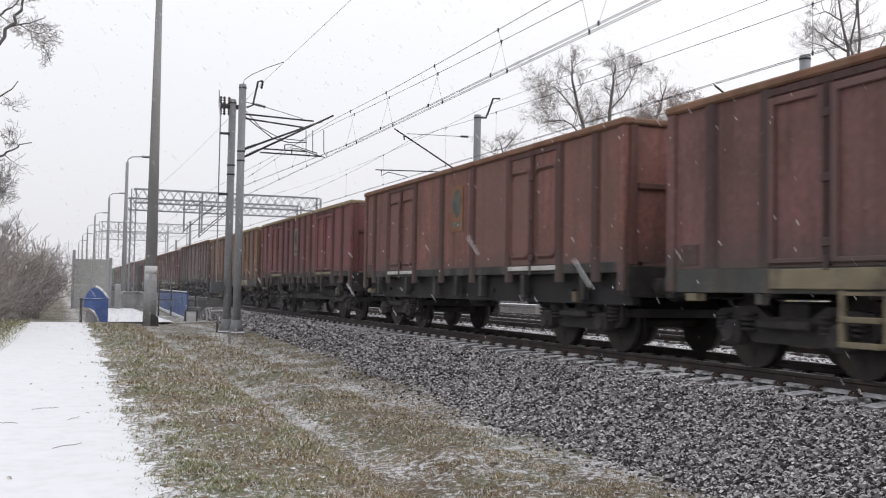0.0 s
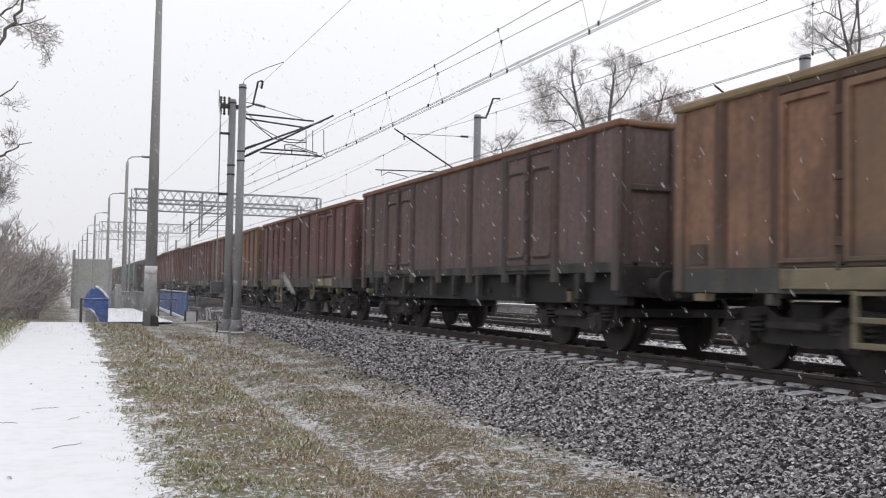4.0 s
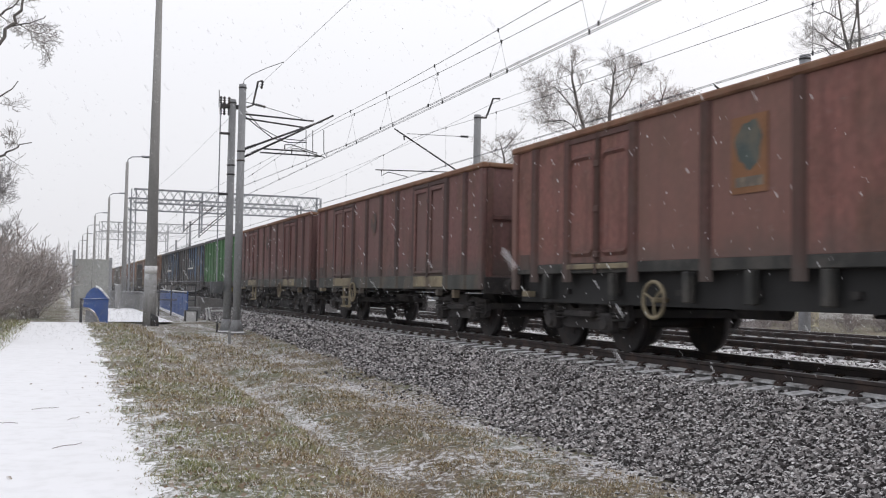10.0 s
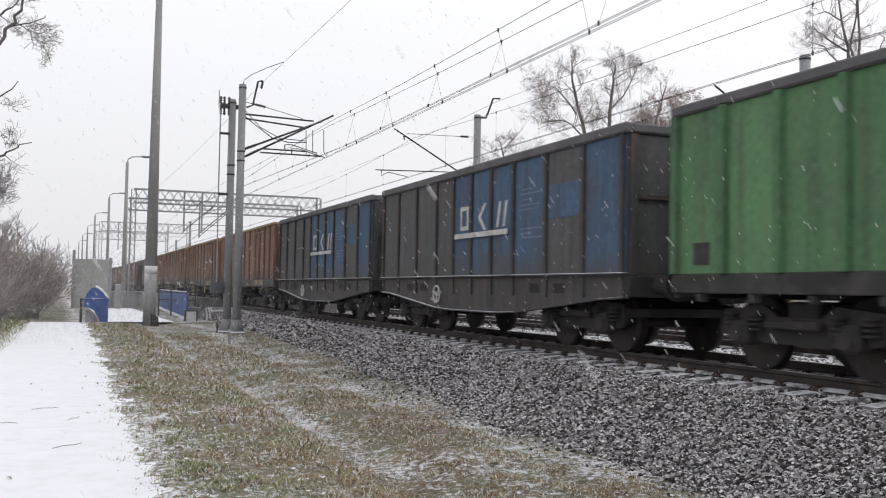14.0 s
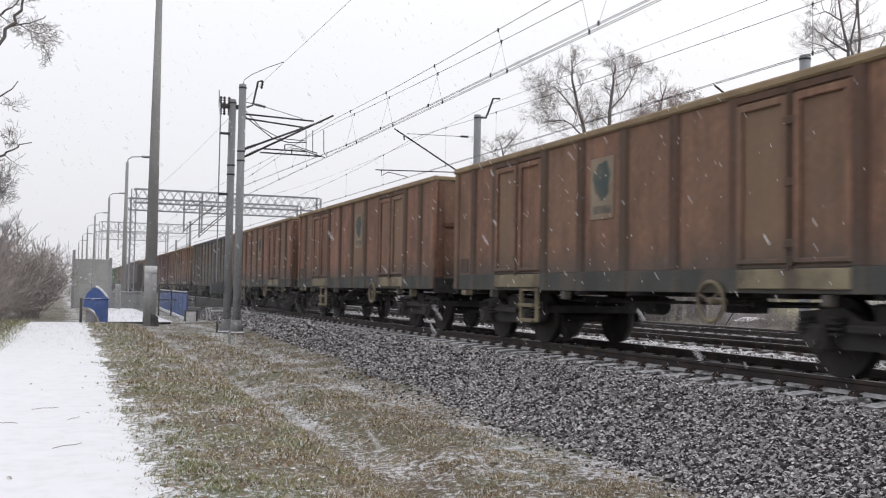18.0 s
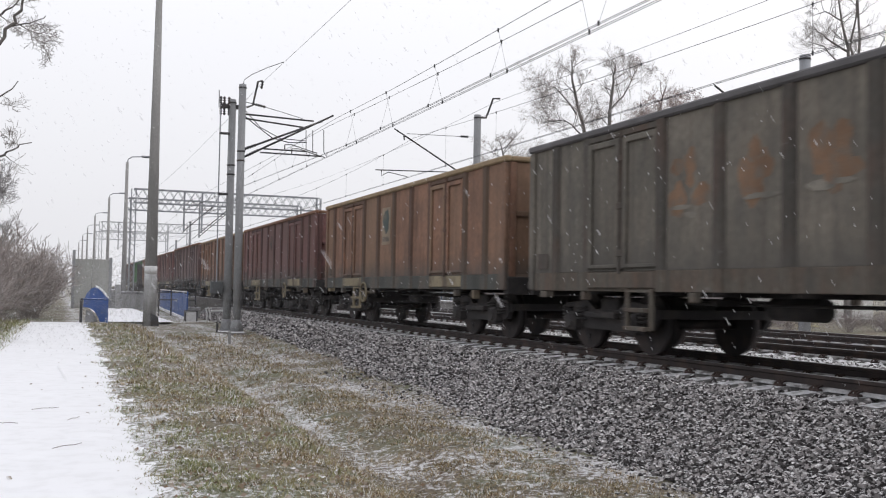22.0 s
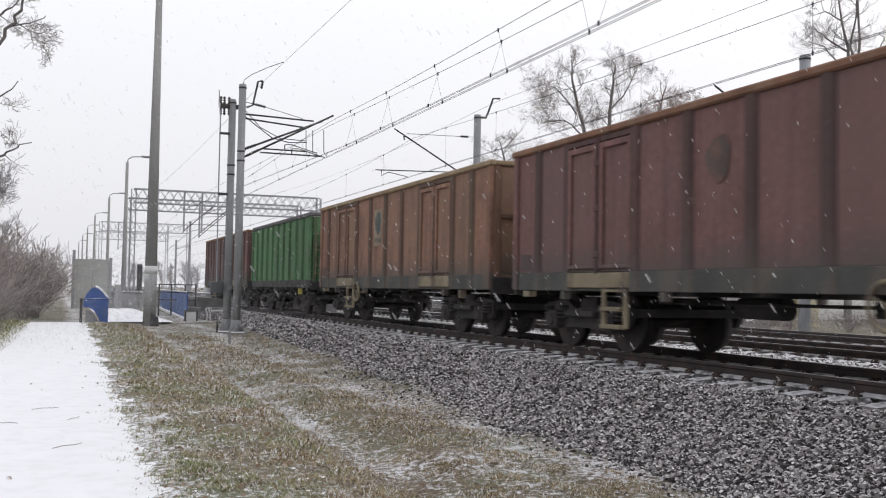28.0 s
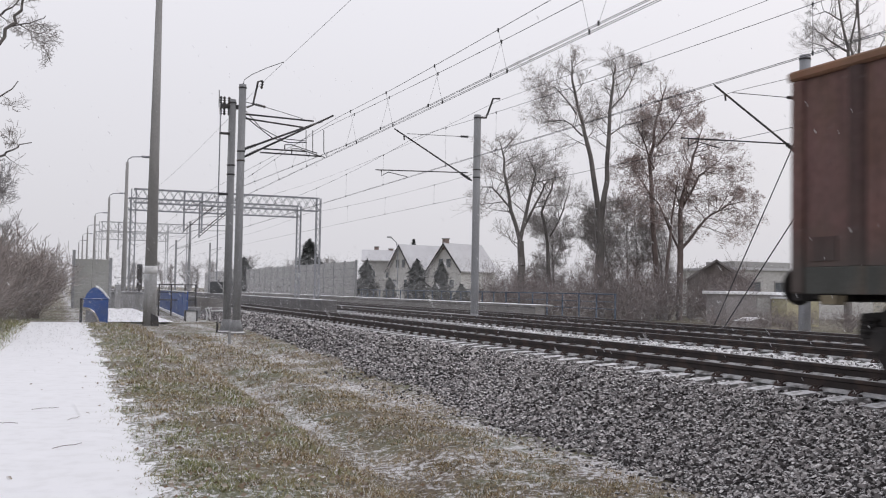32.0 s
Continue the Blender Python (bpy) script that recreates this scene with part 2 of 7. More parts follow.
# ---- mesh helpers ----
def quad_box(bm, x0, x1, y0, y1, z0, z1, c=0.0):
    """A cuboid, its edges chamfered by c."""
    X, Y, Z = (x0, x1), (y0, y1), (z0, z1)
    if c <= 0:
        v = [bm.verts.new((X[i], Y[j], Z[k])) for i in (0, 1) for j in (0, 1) for k in (0, 1)]
        for f in ((0, 1, 3, 2), (4, 6, 7, 5), (0, 4, 5, 1), (2, 3, 7, 6), (0, 2, 6, 4), (1, 5, 7, 3)):
            bm.faces.new([v[i] for i in f])
        return
    pts = {}
    for i in (0, 1):
        for j in (0, 1):
            for k in (0, 1):
                sx, sy, sz = 1 - 2 * i, 1 - 2 * j, 1 - 2 * k
                pts[i, j, k, 0] = bm.verts.new((X[i], Y[j] + sy * c, Z[k] + sz * c))
                pts[i, j, k, 1] = bm.verts.new((X[i] + sx * c, Y[j], Z[k] + sz * c))
                pts[i, j, k, 2] = bm.verts.new((X[i] + sx * c, Y[j] + sy * c, Z[k]))
    fs = []
    ring = ((0, 0), (1, 0), (1, 1), (0, 1))
    for s in (0, 1):
        fs.append([pts[s, a, b, 0] for a, b in ring])
        fs.append([pts[a, s, b, 1] for a, b in ring])
        fs.append([pts[a, b, s, 2] for a, b in ring])
    for a in (0, 1):
        for b in (0, 1):
            fs.append([pts[a, b, 0, 0], pts[a, b, 1, 0], pts[a, b, 1, 1], pts[a, b, 0, 1]])
            fs.append([pts[a, 0, b, 0], pts[a, 1, b, 0], pts[a, 1, b, 2], pts[a, 0, b, 2]])
            fs.append([pts[0, a, b, 1], pts[1, a, b, 1], pts[1, a, b, 2], pts[0, a, b, 2]])
            for k in (0, 1):
                fs.append([pts[a, b, k, 0], pts[a, b, k, 1], pts[a, b, k, 2]])
    new_faces = [bm.faces.new(f) for f in fs]
    bmesh.ops.recalc_face_normals(bm, faces=new_faces)


def rod(bm, a, b, r0, r1=None, n=8, caps=True):
    """A tapered round bar from a to b."""
    a, b = Vector(a), Vector(b)
    r1 = r0 if r1 is None else r1
    d = (b - a).normalized()
    u = d.orthogonal().normalized()
    w = d.cross(u)
    ra = [bm.verts.new(a + (u * math.cos(q) + w * math.sin(q)) * r0) for q in (2 * math.pi * i / n for i in range(n))]
    rb = [bm.verts.new(b + (u * math.cos(q) + w * math.sin(q)) * r1) for q in (2 * math.pi * i / n for i in range(n))]
    for i in range(n):
        f = bm.faces.new((ra[i], ra[(i + 1) % n], rb[(i + 1) % n], rb[i]))
        f.smooth = n > 6
    if caps:
        bm.faces.new(ra[::-1])
        bm.faces.new(rb)


def pipe(bm, pts, r, n=6):
    """One bent tube through the points."""
    pts = [Vector(p) for p in pts]
    rings, u = [], None
    for i, p in enumerate(pts):
        d = (pts[min(i + 1, len(pts) - 1)] - pts[max(i - 1, 0)]).normalized()
        u = d.orthogonal().normalized() if u is None else (u - d * u.dot(d)).normalized()
        w = d.cross(u)
        rings.append([bm.verts.new(p + (u * math.cos(2 * math.pi * k / n) + w * math.sin(2 * math.pi * k / n)) * r) for k in range(n)])
    for a, b in zip(rings, rings[1:]):
        for k in range(n):
            bm.faces.new((a[k], a[(k + 1) % n], b[(k + 1) % n], b[k]))
    bm.faces.new(rings[0][::-1])
    bm.faces.new(rings[-1])


def ring(bm, centre, axis, R, r, n=20, m=6):
    """A torus."""
    c, ax = Vector(centre), Vector(axis).normalized()
    u = ax.orthogonal().normalized()
    w = ax.cross(u)
    rows = []
    for i in range(n):
        q = 2 * math.pi * i / n
        o = u * math.cos(q) + w * math.sin(q)
        rows.append([bm.verts.new(c + o * (R + r * math.cos(s)) + ax * r * math.sin(s)) for s in (2 * math.pi * j / m for j in range(m))])
    for i in range(n):
        for j in range(m):
            f = bm.faces.new((rows[i][j], rows[(i + 1) % n][j], rows[(i + 1) % n][(j + 1) % m], rows[i][(j + 1) % m]))
            f.smooth = True


def extrude(bm, outline, axis, lo, hi):
    """A prism: the outline's pairs fill the other two axes in order."""
    def put(p, v):
        q = list(p)
        q.insert(axis, v)
        return bm.verts.new(q)
    a, b = [put(p, lo) for p in outline], [put(p, hi) for p in outline]
    k = len(a)
    fs = [bm.faces.new((a[i], a[(i + 1) % k], b[(i + 1) % k], b[i])) for i in range(k)]
    fs += [bm.faces.new(a[::-1]), bm.faces.new(b)]
    bmesh.ops.recalc_face_normals(bm, faces=fs)


def mesh_of(name, bm, material):
    me = bpy.data.meshes.new(name)
    bm.to_mesh(me)
    bm.free()
    if material:
        me.materials.append(material)
    return me


def part(name, bm, material, parent, label=""):
    ob = new(name, mesh_of(name, bm, material))
    ob.parent = parent
    if label:
        tagged(ob, label)
    return ob


def piece(name, me, parent, at=(0, 0, 0), rz=0.0):
    """An object of its own on a shared mesh, under its thing."""
    ob = new(name, me)
    ob.parent = parent
    ob.location = at
    if rz:
        ob.rotation_euler = (0, 0, rz)
    return ob


def B(*boxes, c=0.0):
    bm = bmesh.new()
    for b in boxes:
        quad_box(bm, *b, c=c)
    return bm


def root(name, at, label, category, group="", kind=""):
    ob = new(name)
    ob.empty_display_size = 0.2
    ob.location = at
    return tagged(ob, label, category, group, kind)


def soup(name, verts, faces, material, smooth=False):
    me = bpy.data.meshes.new(name)
    me.from_pydata(verts, [], faces)
    if smooth:
        me.polygons.foreach_set("use_smooth", [True] * len(me.polygons))
    me.materials.append(material)
    return me

# ---- ground ----
T1, T2, T3 = 9.05, 13.65, 17.75          # track centres
PROFILE = ((-1500, -0.4), (-60, -0.5), (-8, -0.55), (-2.6, -0.55), (-1.8, -0.62), (0.6, -0.62), (1.1, -0.585), (2.2, -0.595), (2.56, -0.63),
           (2.72, -0.68), (3.05, -0.885), (3.3, -0.93), (3.6, -0.87), (4.05, -0.79), (4.6, -0.82), (5.3, -0.86), (6.2, -0.76), (19.6, -0.6), (21, -0.5), (27, -0.6), (34, -0.9), (60, -1.0), (1500, -1.0))


def ground_z(x, y):
    if 1.5 < x < 3.9:
        x += 0.10 * noise.noise((0.3, y * 0.45, 2.2)) + 0.06 * noise.noise((0.7, y * 1.9, 5.2)) + 0.10 + 0.24 * min(1.0, max(0.0, (14 - y) / 7))
    for (a, za), (b, zb) in zip(PROFILE, PROFILE[1:]):
        if a <= x <= b:
            z = za + (zb - za) * (x - a) / (b - a)
            break
    else:
        z = -0.6
    if y > 28 and 2.0 < x < 7.0:
        z += (max(z, -0.64) - z) * min(1.0, (y - 28) / 7)
    w = 0.045 if 0.9 < x < 5.6 else 0.012
    return z + w * noise.noise((x * 1.7, y * 0.9, 3.1)) + w * 0.6 * noise.noise((x * 4.1, y * 3.3, 7.7))


def sheet(name, xs, ys, zf, material):
    vs = [(x, y, zf(x, y)) for y in ys for x in xs]
    k = len(xs)
    fs = [(j * k + i, j * k + i + 1, (j + 1) * k + i + 1, (j + 1) * k + i) for j in range(len(ys) - 1) for i in range(k - 1)]
    return new(name, soup(name, vs, fs, material, True))


def steps(*cuts):
    out = []
    for a, b, n in cuts:
        out += [a + (b - a) * i / n for i in range(n)]
    return out + [cuts[-1][1]]


def ground_material():
    """Winter grass, earth and lying snow; more snow in the trench beside the ballast."""
    m = mat("winter_ground", (0.16, 0.132, 0.092), rough=0.95, var=0.35, scale=1.3, grain=0.45, gscale=35, bump=0.8,
            alt=(0.13, 0.135, 0.08), dirt=(0.12, 0.09, 0.065), damt=0.7, dscale=2.0)
    n, l = m.node_tree.nodes, m.node_tree.links
    b = n["Principled BSDF"]
    base = b.inputs["Base Color"].links[0].from_socket
    tc = n.new("ShaderNodeTexCoord")
    sep = n.new("ShaderNodeSeparateXYZ")
    l.new(tc.outputs["Object"], sep.inputs[0])
    band = n.new("ShaderNodeMapRange")
    band.inputs["From Min"].default_value, band.inputs["From Max"].default_value = 2.55, 3.2
    band.inputs["To Min"].default_value, band.inputs["To Max"].default_value = 0.0, 0.03
    l.new(sep.outputs["X"], band.inputs["Value"])
    t = n.new("ShaderNodeTexNoise")
    t.inputs["Scale"].default_value, t.inputs["Detail"].default_value, t.inputs["Roughness"].default_value = 13.0, 8.0, 0.75
    l.new(tc.outputs["Object"], t.inputs["Vector"])
    big = n.new("ShaderNodeTexNoise")       # wide patches
    big.inputs["Scale"].default_value, big.inputs["Detail"].default_value = 0.9, 3.0
    l.new(tc.outputs["Object"], big.inputs["Vector"])
    wide = n.new("ShaderNodeMath")
    wide.operation = "MULTIPLY_ADD"
    l.new(big.outputs["Fac"], wide.inputs[0])
    wide.inputs[1].default_value = 0.34
    wide.inputs[2].default_value = -0.17
    both = n.new("ShaderNodeMath")
    l.new(t.outputs["Fac"], both.inputs[0])
    l.new(wide.outputs[0], both.inputs[1])
    off = n.new("ShaderNodeMapRange")      # the far side lies under brown undergrowth
    off.inputs["From Min"].default_value, off.inputs["From Max"].default_value = 24.0, 28.0
    off.inputs["To Min"].default_value, off.inputs["To Max"].default_value = 0.0, 0.10
    l.new(sep.outputs["X"], off.inputs["Value"])
    less = n.new("ShaderNodeMath")
    less.operation = "SUBTRACT"
    l.new(both.outputs[0], less.inputs[0])
    l.new(off.outputs[0], less.inputs[1])
    add = n.new("ShaderNodeMath")
    l.new(less.outputs[0], add.inputs[0])
    l.new(band.outputs[0], add.inputs[1])
    for mid, half, much in ((0.8, 0.6, 0.10), (1.8, 0.9, 0.03), (3.12, 0.42, 0.05), (5.05, 0.75, 0.06)):      # snow gathers in the furrow and at the ballast's foot
        d = n.new("ShaderNodeMath")
        d.operation = "SUBTRACT"
        l.new(sep.outputs["X"], d.inputs[0])
        d.inputs[1].default_value = mid
        e = n.new("ShaderNodeMath")
        e.operation = "ABSOLUTE"
        l.new(d.outputs[0], e.inputs[0])
        r = n.new("ShaderNodeMapRange")
        r.inputs["From Min"].default_value, r.inputs["From Max"].default_value = 0.0, half
        r.inputs["To Min"].default_value, r.inputs["To Max"].default_value = much, 0.0
        l.new(e.outputs[0], r.inputs["Value"])
        more = n.new("ShaderNodeMath")
        l.new(add.outputs[0], more.inputs[0])
        l.new(r.outputs[0], more.inputs[1])
        add = more
    cut = n.new("ShaderNodeMapRange")
    cut.inputs["From Min"].default_value, cut.inputs["From Max"].default_value = 0.54, 0.66
    l.new(add.outputs[0], cut.inputs["Value"])
    x = n.new("ShaderNodeMix")
    x.data_type = "RGBA"
    l.new(cut.outputs[0], x.inputs["Factor"])
    l.new(base, x.inputs["A"])
    x.inputs["B"].default_value = (0.70, 0.70, 0.72, 1)
    l.new(x.outputs["Result"], b.inputs["Base Color"])
    return m


M["ground"] = ground_material()
ground = sheet("ground", [-1500, -400, -100, -60, -30, -15] + steps((-8, -2.6, 8), (-2.6, 7.2, 82), (7.2, 21, 10), (21, 60, 14)) + [120, 400, 1500],
               [-1500, -300, -60] + steps((-20, 2, 8), (2, 16, 110), (16, 45, 110), (45, 130, 40)) + [200, 320, 600, 1500], ground_z, M["ground"])
tagged(ground, "frosted winter grass and earth with patchy thin snow", "ground", kind="structure")


# ---- path: snow-covered, right of way beside the line ----
def path_edge(y):
    """West and east edge of the path at y."""
    w = -1.45 + 0.016 * y if y < 60 else -0.49
    e = 0.66 + 0.023 * max(0.0, y - 7)
    return w, min(e, 1.7)


def build_path():
    vs, fs = [], []
    ys = steps((-12, 3, 10), (3, 12, 190), (12, 43, 200))
    k = 56
    for y in ys:
        w, e = path_edge(y)
        for i in range(k + 1):
            u = 1 - (1 - i / k) ** 2
            wob = 0.2 * noise.noise((y * 0.7, 1.3, 5)) + 0.13 * noise.noise((y * 2.7, 8.1, 2)) + 0.1 * noise.noise((y * 9, 3, 2))
            x = w - 0.6 + (e + 0.62 + 1.0 * wob - w + 0.6) * u
            edge = u * 12
            over = max(0.0, x - (e - 0.3 + 0.8 * wob))        # the snow thins out into the grass
            rough = noise.noise((x * 7, y * 5, 3)) + 0.8 * noise.noise((x * 19, y * 15, 6))
            vs.append((x, y, -0.585 - 0.03 * max(0, 1 - edge) - 0.075 * over + 0.022 * min(1, over * 4) * rough + 0.004 * noise.noise((x * 1.2, y * 0.7, 0)) - 0.0006 * max(0, y - 38) ** 3))
    for j in range(len(ys) - 1):
        for i in range(k):
            a = j * (k + 1) + i
            fs.append((a, a + 1, a + k + 2, a + k + 1))
    ob = new("path", soup("path", vs, fs, M["snow"], True))
    tagged(ob, "flat footpath covered in fresh thin snow", "path", kind="structure")


build_path()


# ---- ballast bed and tracks ----
def bed_toe(y):
    """Where the ballast's foot meets the grass; it draws in towards the track further along."""
    return 5.32 + 0.12 * math.sin(y * 0.9) * (y < 30) + min(1.25, max(0.0, y - 9.5) * 0.072)


def bed_z(x, y):
    toe = bed_toe(y)
    foot = -0.85 + 0.12 * min(1.0, max(0.0, (y - 14) / 12))
    if x < toe:
        z = -1.0
    elif x < 7.25:
        z = foot + (-0.235 - foot) * ((x - toe) / (7.25 - toe)) ** 0.92
    elif x < 19.6:
        z = -0.235
    else:
        z = -0.235 - 0.5 * (x - 19.6) / 1.2
    return z + 0.02 * noise.noise((x * 5, y * 5, 1))


bed = sheet("ballast_bed", steps((5.0, 7.25, 24), (7.25, 19.6, 30), (19.6, 20.8, 4)), steps((-15, 4, 20), (4, 22, 140), (22, 60, 90), (60, 420, 30)), bed_z, M["bed"])
bed.data.materials.append(M["bed_snowy"])
for f in bed.data.polygons:                # more snow lies between the tracks than on the shoulder
    f.material_index = int(f.center.x > 8.0)
tagged(bed, "grey crushed-stone ballast dusted with snow under the tracks", "ballast", kind="structure")


def rail_mesh(y0, y1):
    bm = bmesh.new()
    prof = [(-0.075, -0.172), (0.075, -0.172), (0.075, -0.16), (0.02, -0.142), (0.009, -0.125), (0.009, -0.055), (0.035, -0.04), (0.035, -0.006), (0.028, -0.002),
            (-0.028, -0.002), (-0.035, -0.006), (-0.035, -0.04), (-0.009, -0.055), (-0.009, -0.125), (-0.02, -0.142), (-0.075, -0.16)]
    a, b = [bm.verts.new((x, y0, z)) for x, z in prof], [bm.verts.new((x, y1, z)) for x, z in prof]
    k = len(prof)
    for i in range(k):
        bm.faces.new((a[i], b[i], b[(i + 1) % k], a[(i + 1) % k]))
    bmesh.ops.recalc_face_normals(bm, faces=bm.faces[:])
    return bm


def build_tracks():
    rail_me = mesh_of("rail", rail_mesh(-12, 420), M["rail"])
    head_me = mesh_of("rail_head", B((-0.024, 0.024, -12, 420, -0.0035, 0.0)), M["railhead"])
    bm = bmesh.new()
    extrude(bm, [(-1.3, -0.40), (1.3, -0.40), (1.3, -0.205), (0.95, -0.178), (0.5, -0.176), (0.35, -0.21), (-0.35, -0.21), (-0.5, -0.176), (-0.95, -0.178), (-1.3, -0.205)], 1, -0.13, 0.13)
    sleeper_me = mesh_of("sleeper", bm, M["sleeper"])
    bm = bmesh.new()
    for s in (-1, 1):
        extrude(bm, [(s * 0.085, -0.172), (s * 0.085, -0.15), (s * 0.024, -0.128), (s * 0.024, -0.15)], 1, -12, 160)
    foot_me = mesh_of("foot_snow", bm, M["foot_snow"])
    bm = bmesh.new()
    for s in (-1, 1):
        quad_box(bm, s * 0.115 - 0.045, s * 0.115 + 0.045, -0.075, 0.075, -0.178, -0.15, c=0.008)
        rod(bm, (s * 0.115, 0, -0.16), (s * 0.115, 0, -0.115), 0.02, 0.02, 6)
        for q in (-0.05, 0.05):
            pipe(bm, [(s * 0.15, q, -0.15), (s * 0.10, q, -0.118), (s * 0.05, q * 0.6, -0.118)], 0.014, 5)
    clip_me = mesh_of("rail_fastening", bm, M["rail"])
    for i, (cx, near) in enumerate(((T1, 72), (T2, 66), (T3, 60))):
        tr = root("track_%d" % (i + 1), (cx, 0, 0), "railway track with dark rusty rails on snowy concrete sleepers", "railway track", "tracks", "structure")
        for s in (-0.7525, 0.7525):
            piece("foot_snow", foot_me, tr, (s, 0, 0))
            piece("rail", rail_me, tr, (s, 0, 0))
            piece("rail_head", head_me, tr, (s, 0, 0.0015))
        y = 11.85 - 0.6 * 14
        n = 0
        rest = bmesh.new()
        while y < 240:
            if n < near:
                piece("sleeper", sleeper_me, tr, (0, y, 0))
                for s in (-0.7525, 0.7525):
                    piece("rail_fastening", clip_me, tr, (s, y, 0))
            else:
                quad_box(rest, -1.3, 1.3, y - 0.13, y + 0.13, -0.3, -0.18)
            y += 0.6
            n += 1
        far = part("far_sleepers", rest, M["sleeper"], tr)
        tagged(far, kind="stuff")


build_tracks()

# ---- wagons ----
HALF = 1.46        # half width over the coping
for key, col in (("maroon", (0.128, 0.064, 0.06)), ("maroon_red", (0.152, 0.066, 0.063)), ("red", (0.195, 0.06, 0.062)), ("ochre", (0.225, 0.118, 0.074)), ("ochre_orange", (0.215, 0.11, 0.068)),
                 ("orange_brown", (0.235, 0.118, 0.076)), ("red_brown", (0.19, 0.076, 0.064)), ("purple", (0.14, 0.09, 0.089)), ("green", (0.10, 0.235, 0.105)),
                 ("grey_green", (0.138, 0.122, 0.100)), ("slate", (0.075, 0.076, 0.079)), ("blue", (0.045, 0.098, 0.18))):
    cold = {} if col[0] > 1.5 * col[1] else {"rust": (0.075, 0.07, 0.062), "pale": 0.06}
    M[key] = paint("paint_" + key, tuple(1.02 * c + 0.012 for c in col), splash=0.75, **cold)
    # rims and posts repeat the panel paint darker: rust, plus shade put into the colour
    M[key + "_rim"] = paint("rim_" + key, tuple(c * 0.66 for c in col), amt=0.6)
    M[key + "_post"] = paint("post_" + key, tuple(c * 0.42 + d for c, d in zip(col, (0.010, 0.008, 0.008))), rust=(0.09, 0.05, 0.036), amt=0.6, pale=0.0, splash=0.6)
M["green"] = paint("paint_green_wagon", (0.098, 0.218, 0.10), rust=(0.12, 0.17, 0.10), amt=0.35)
M["green_post"] = paint("post_green_wagon", (0.08, 0.185, 0.082), rust=(0.05, 0.085, 0.05), amt=0.5, pale=0.0)
M["sill_slate"] = paint("sill_slate", (0.05, 0.049, 0.05), rust=(0.09, 0.07, 0.06), amt=0.5)
# near-black colour that stands in for shade in gaps and under the floor
M["gap_shade"] = mat("gap_shade_dark", (0.017, 0.017, 0.018), grain=0, bump=0)
M["ledge_snow"] = mat("ledge_snowy", (0.06, 0.06, 0.065), var=0.2, snow=0.9, snow_scale=3, slope=(0.3, 0.7), white=(0.55, 0.56, 0.58))
M["worn_bar"] = mat("worn_bar", (0.14, 0.12, 0.10), dirt=(0.26, 0.2, 0.15), damt=0.8, dscale=9)
M["teal_worn"] = mat("emblem_worn", (0.085, 0.062, 0.056), dirt=(0.15, 0.08, 0.06), damt=0.8, dscale=6)
M["data_pale"] = mat("data_pale", (0.16, 0.21, 0.28), dirt=(0.06, 0.09, 0.15), damt=0.7, dscale=12)
M["graffiti"] = mat("graffiti_worn", (0.185, 0.112, 0.07), rough=0.85, var=0.3, dirt=(0.125, 0.12, 0.105), damt=0.7, dscale=5)
M["graffiti_pale"] = mat("graffiti_pale", (0.19, 0.175, 0.15), rough=0.85, var=0.3, dirt=(0.125, 0.12, 0.105), damt=0.95, dscale=5)
M["cope_brown"] = mat("coping_rust", (0.19, 0.095, 0.058), var=0.3, scale=2, dirt=(0.22, 0.15, 0.10), damt=0.5, streak=1, snow=0.25, slope=(0.8, 0.95))
M["cope_ochre"] = mat("coping_ochre", (0.27, 0.20, 0.12), var=0.25, scale=2, dirt=(0.2, 0.13, 0.08), damt=0.5, snow=0.3, slope=(0.8, 0.95))
M["cope_grey"] = mat("coping_grey", (0.11, 0.105, 0.11), var=0.25, scale=2, snow=0.3, slope=(0.8, 0.95))
P_PANEL, P_POST, P_RIM, P_COPE, P_BAND = M["maroon"], M["maroon_post"], M["maroon_rim"], M["cope_brown"], M["band"]


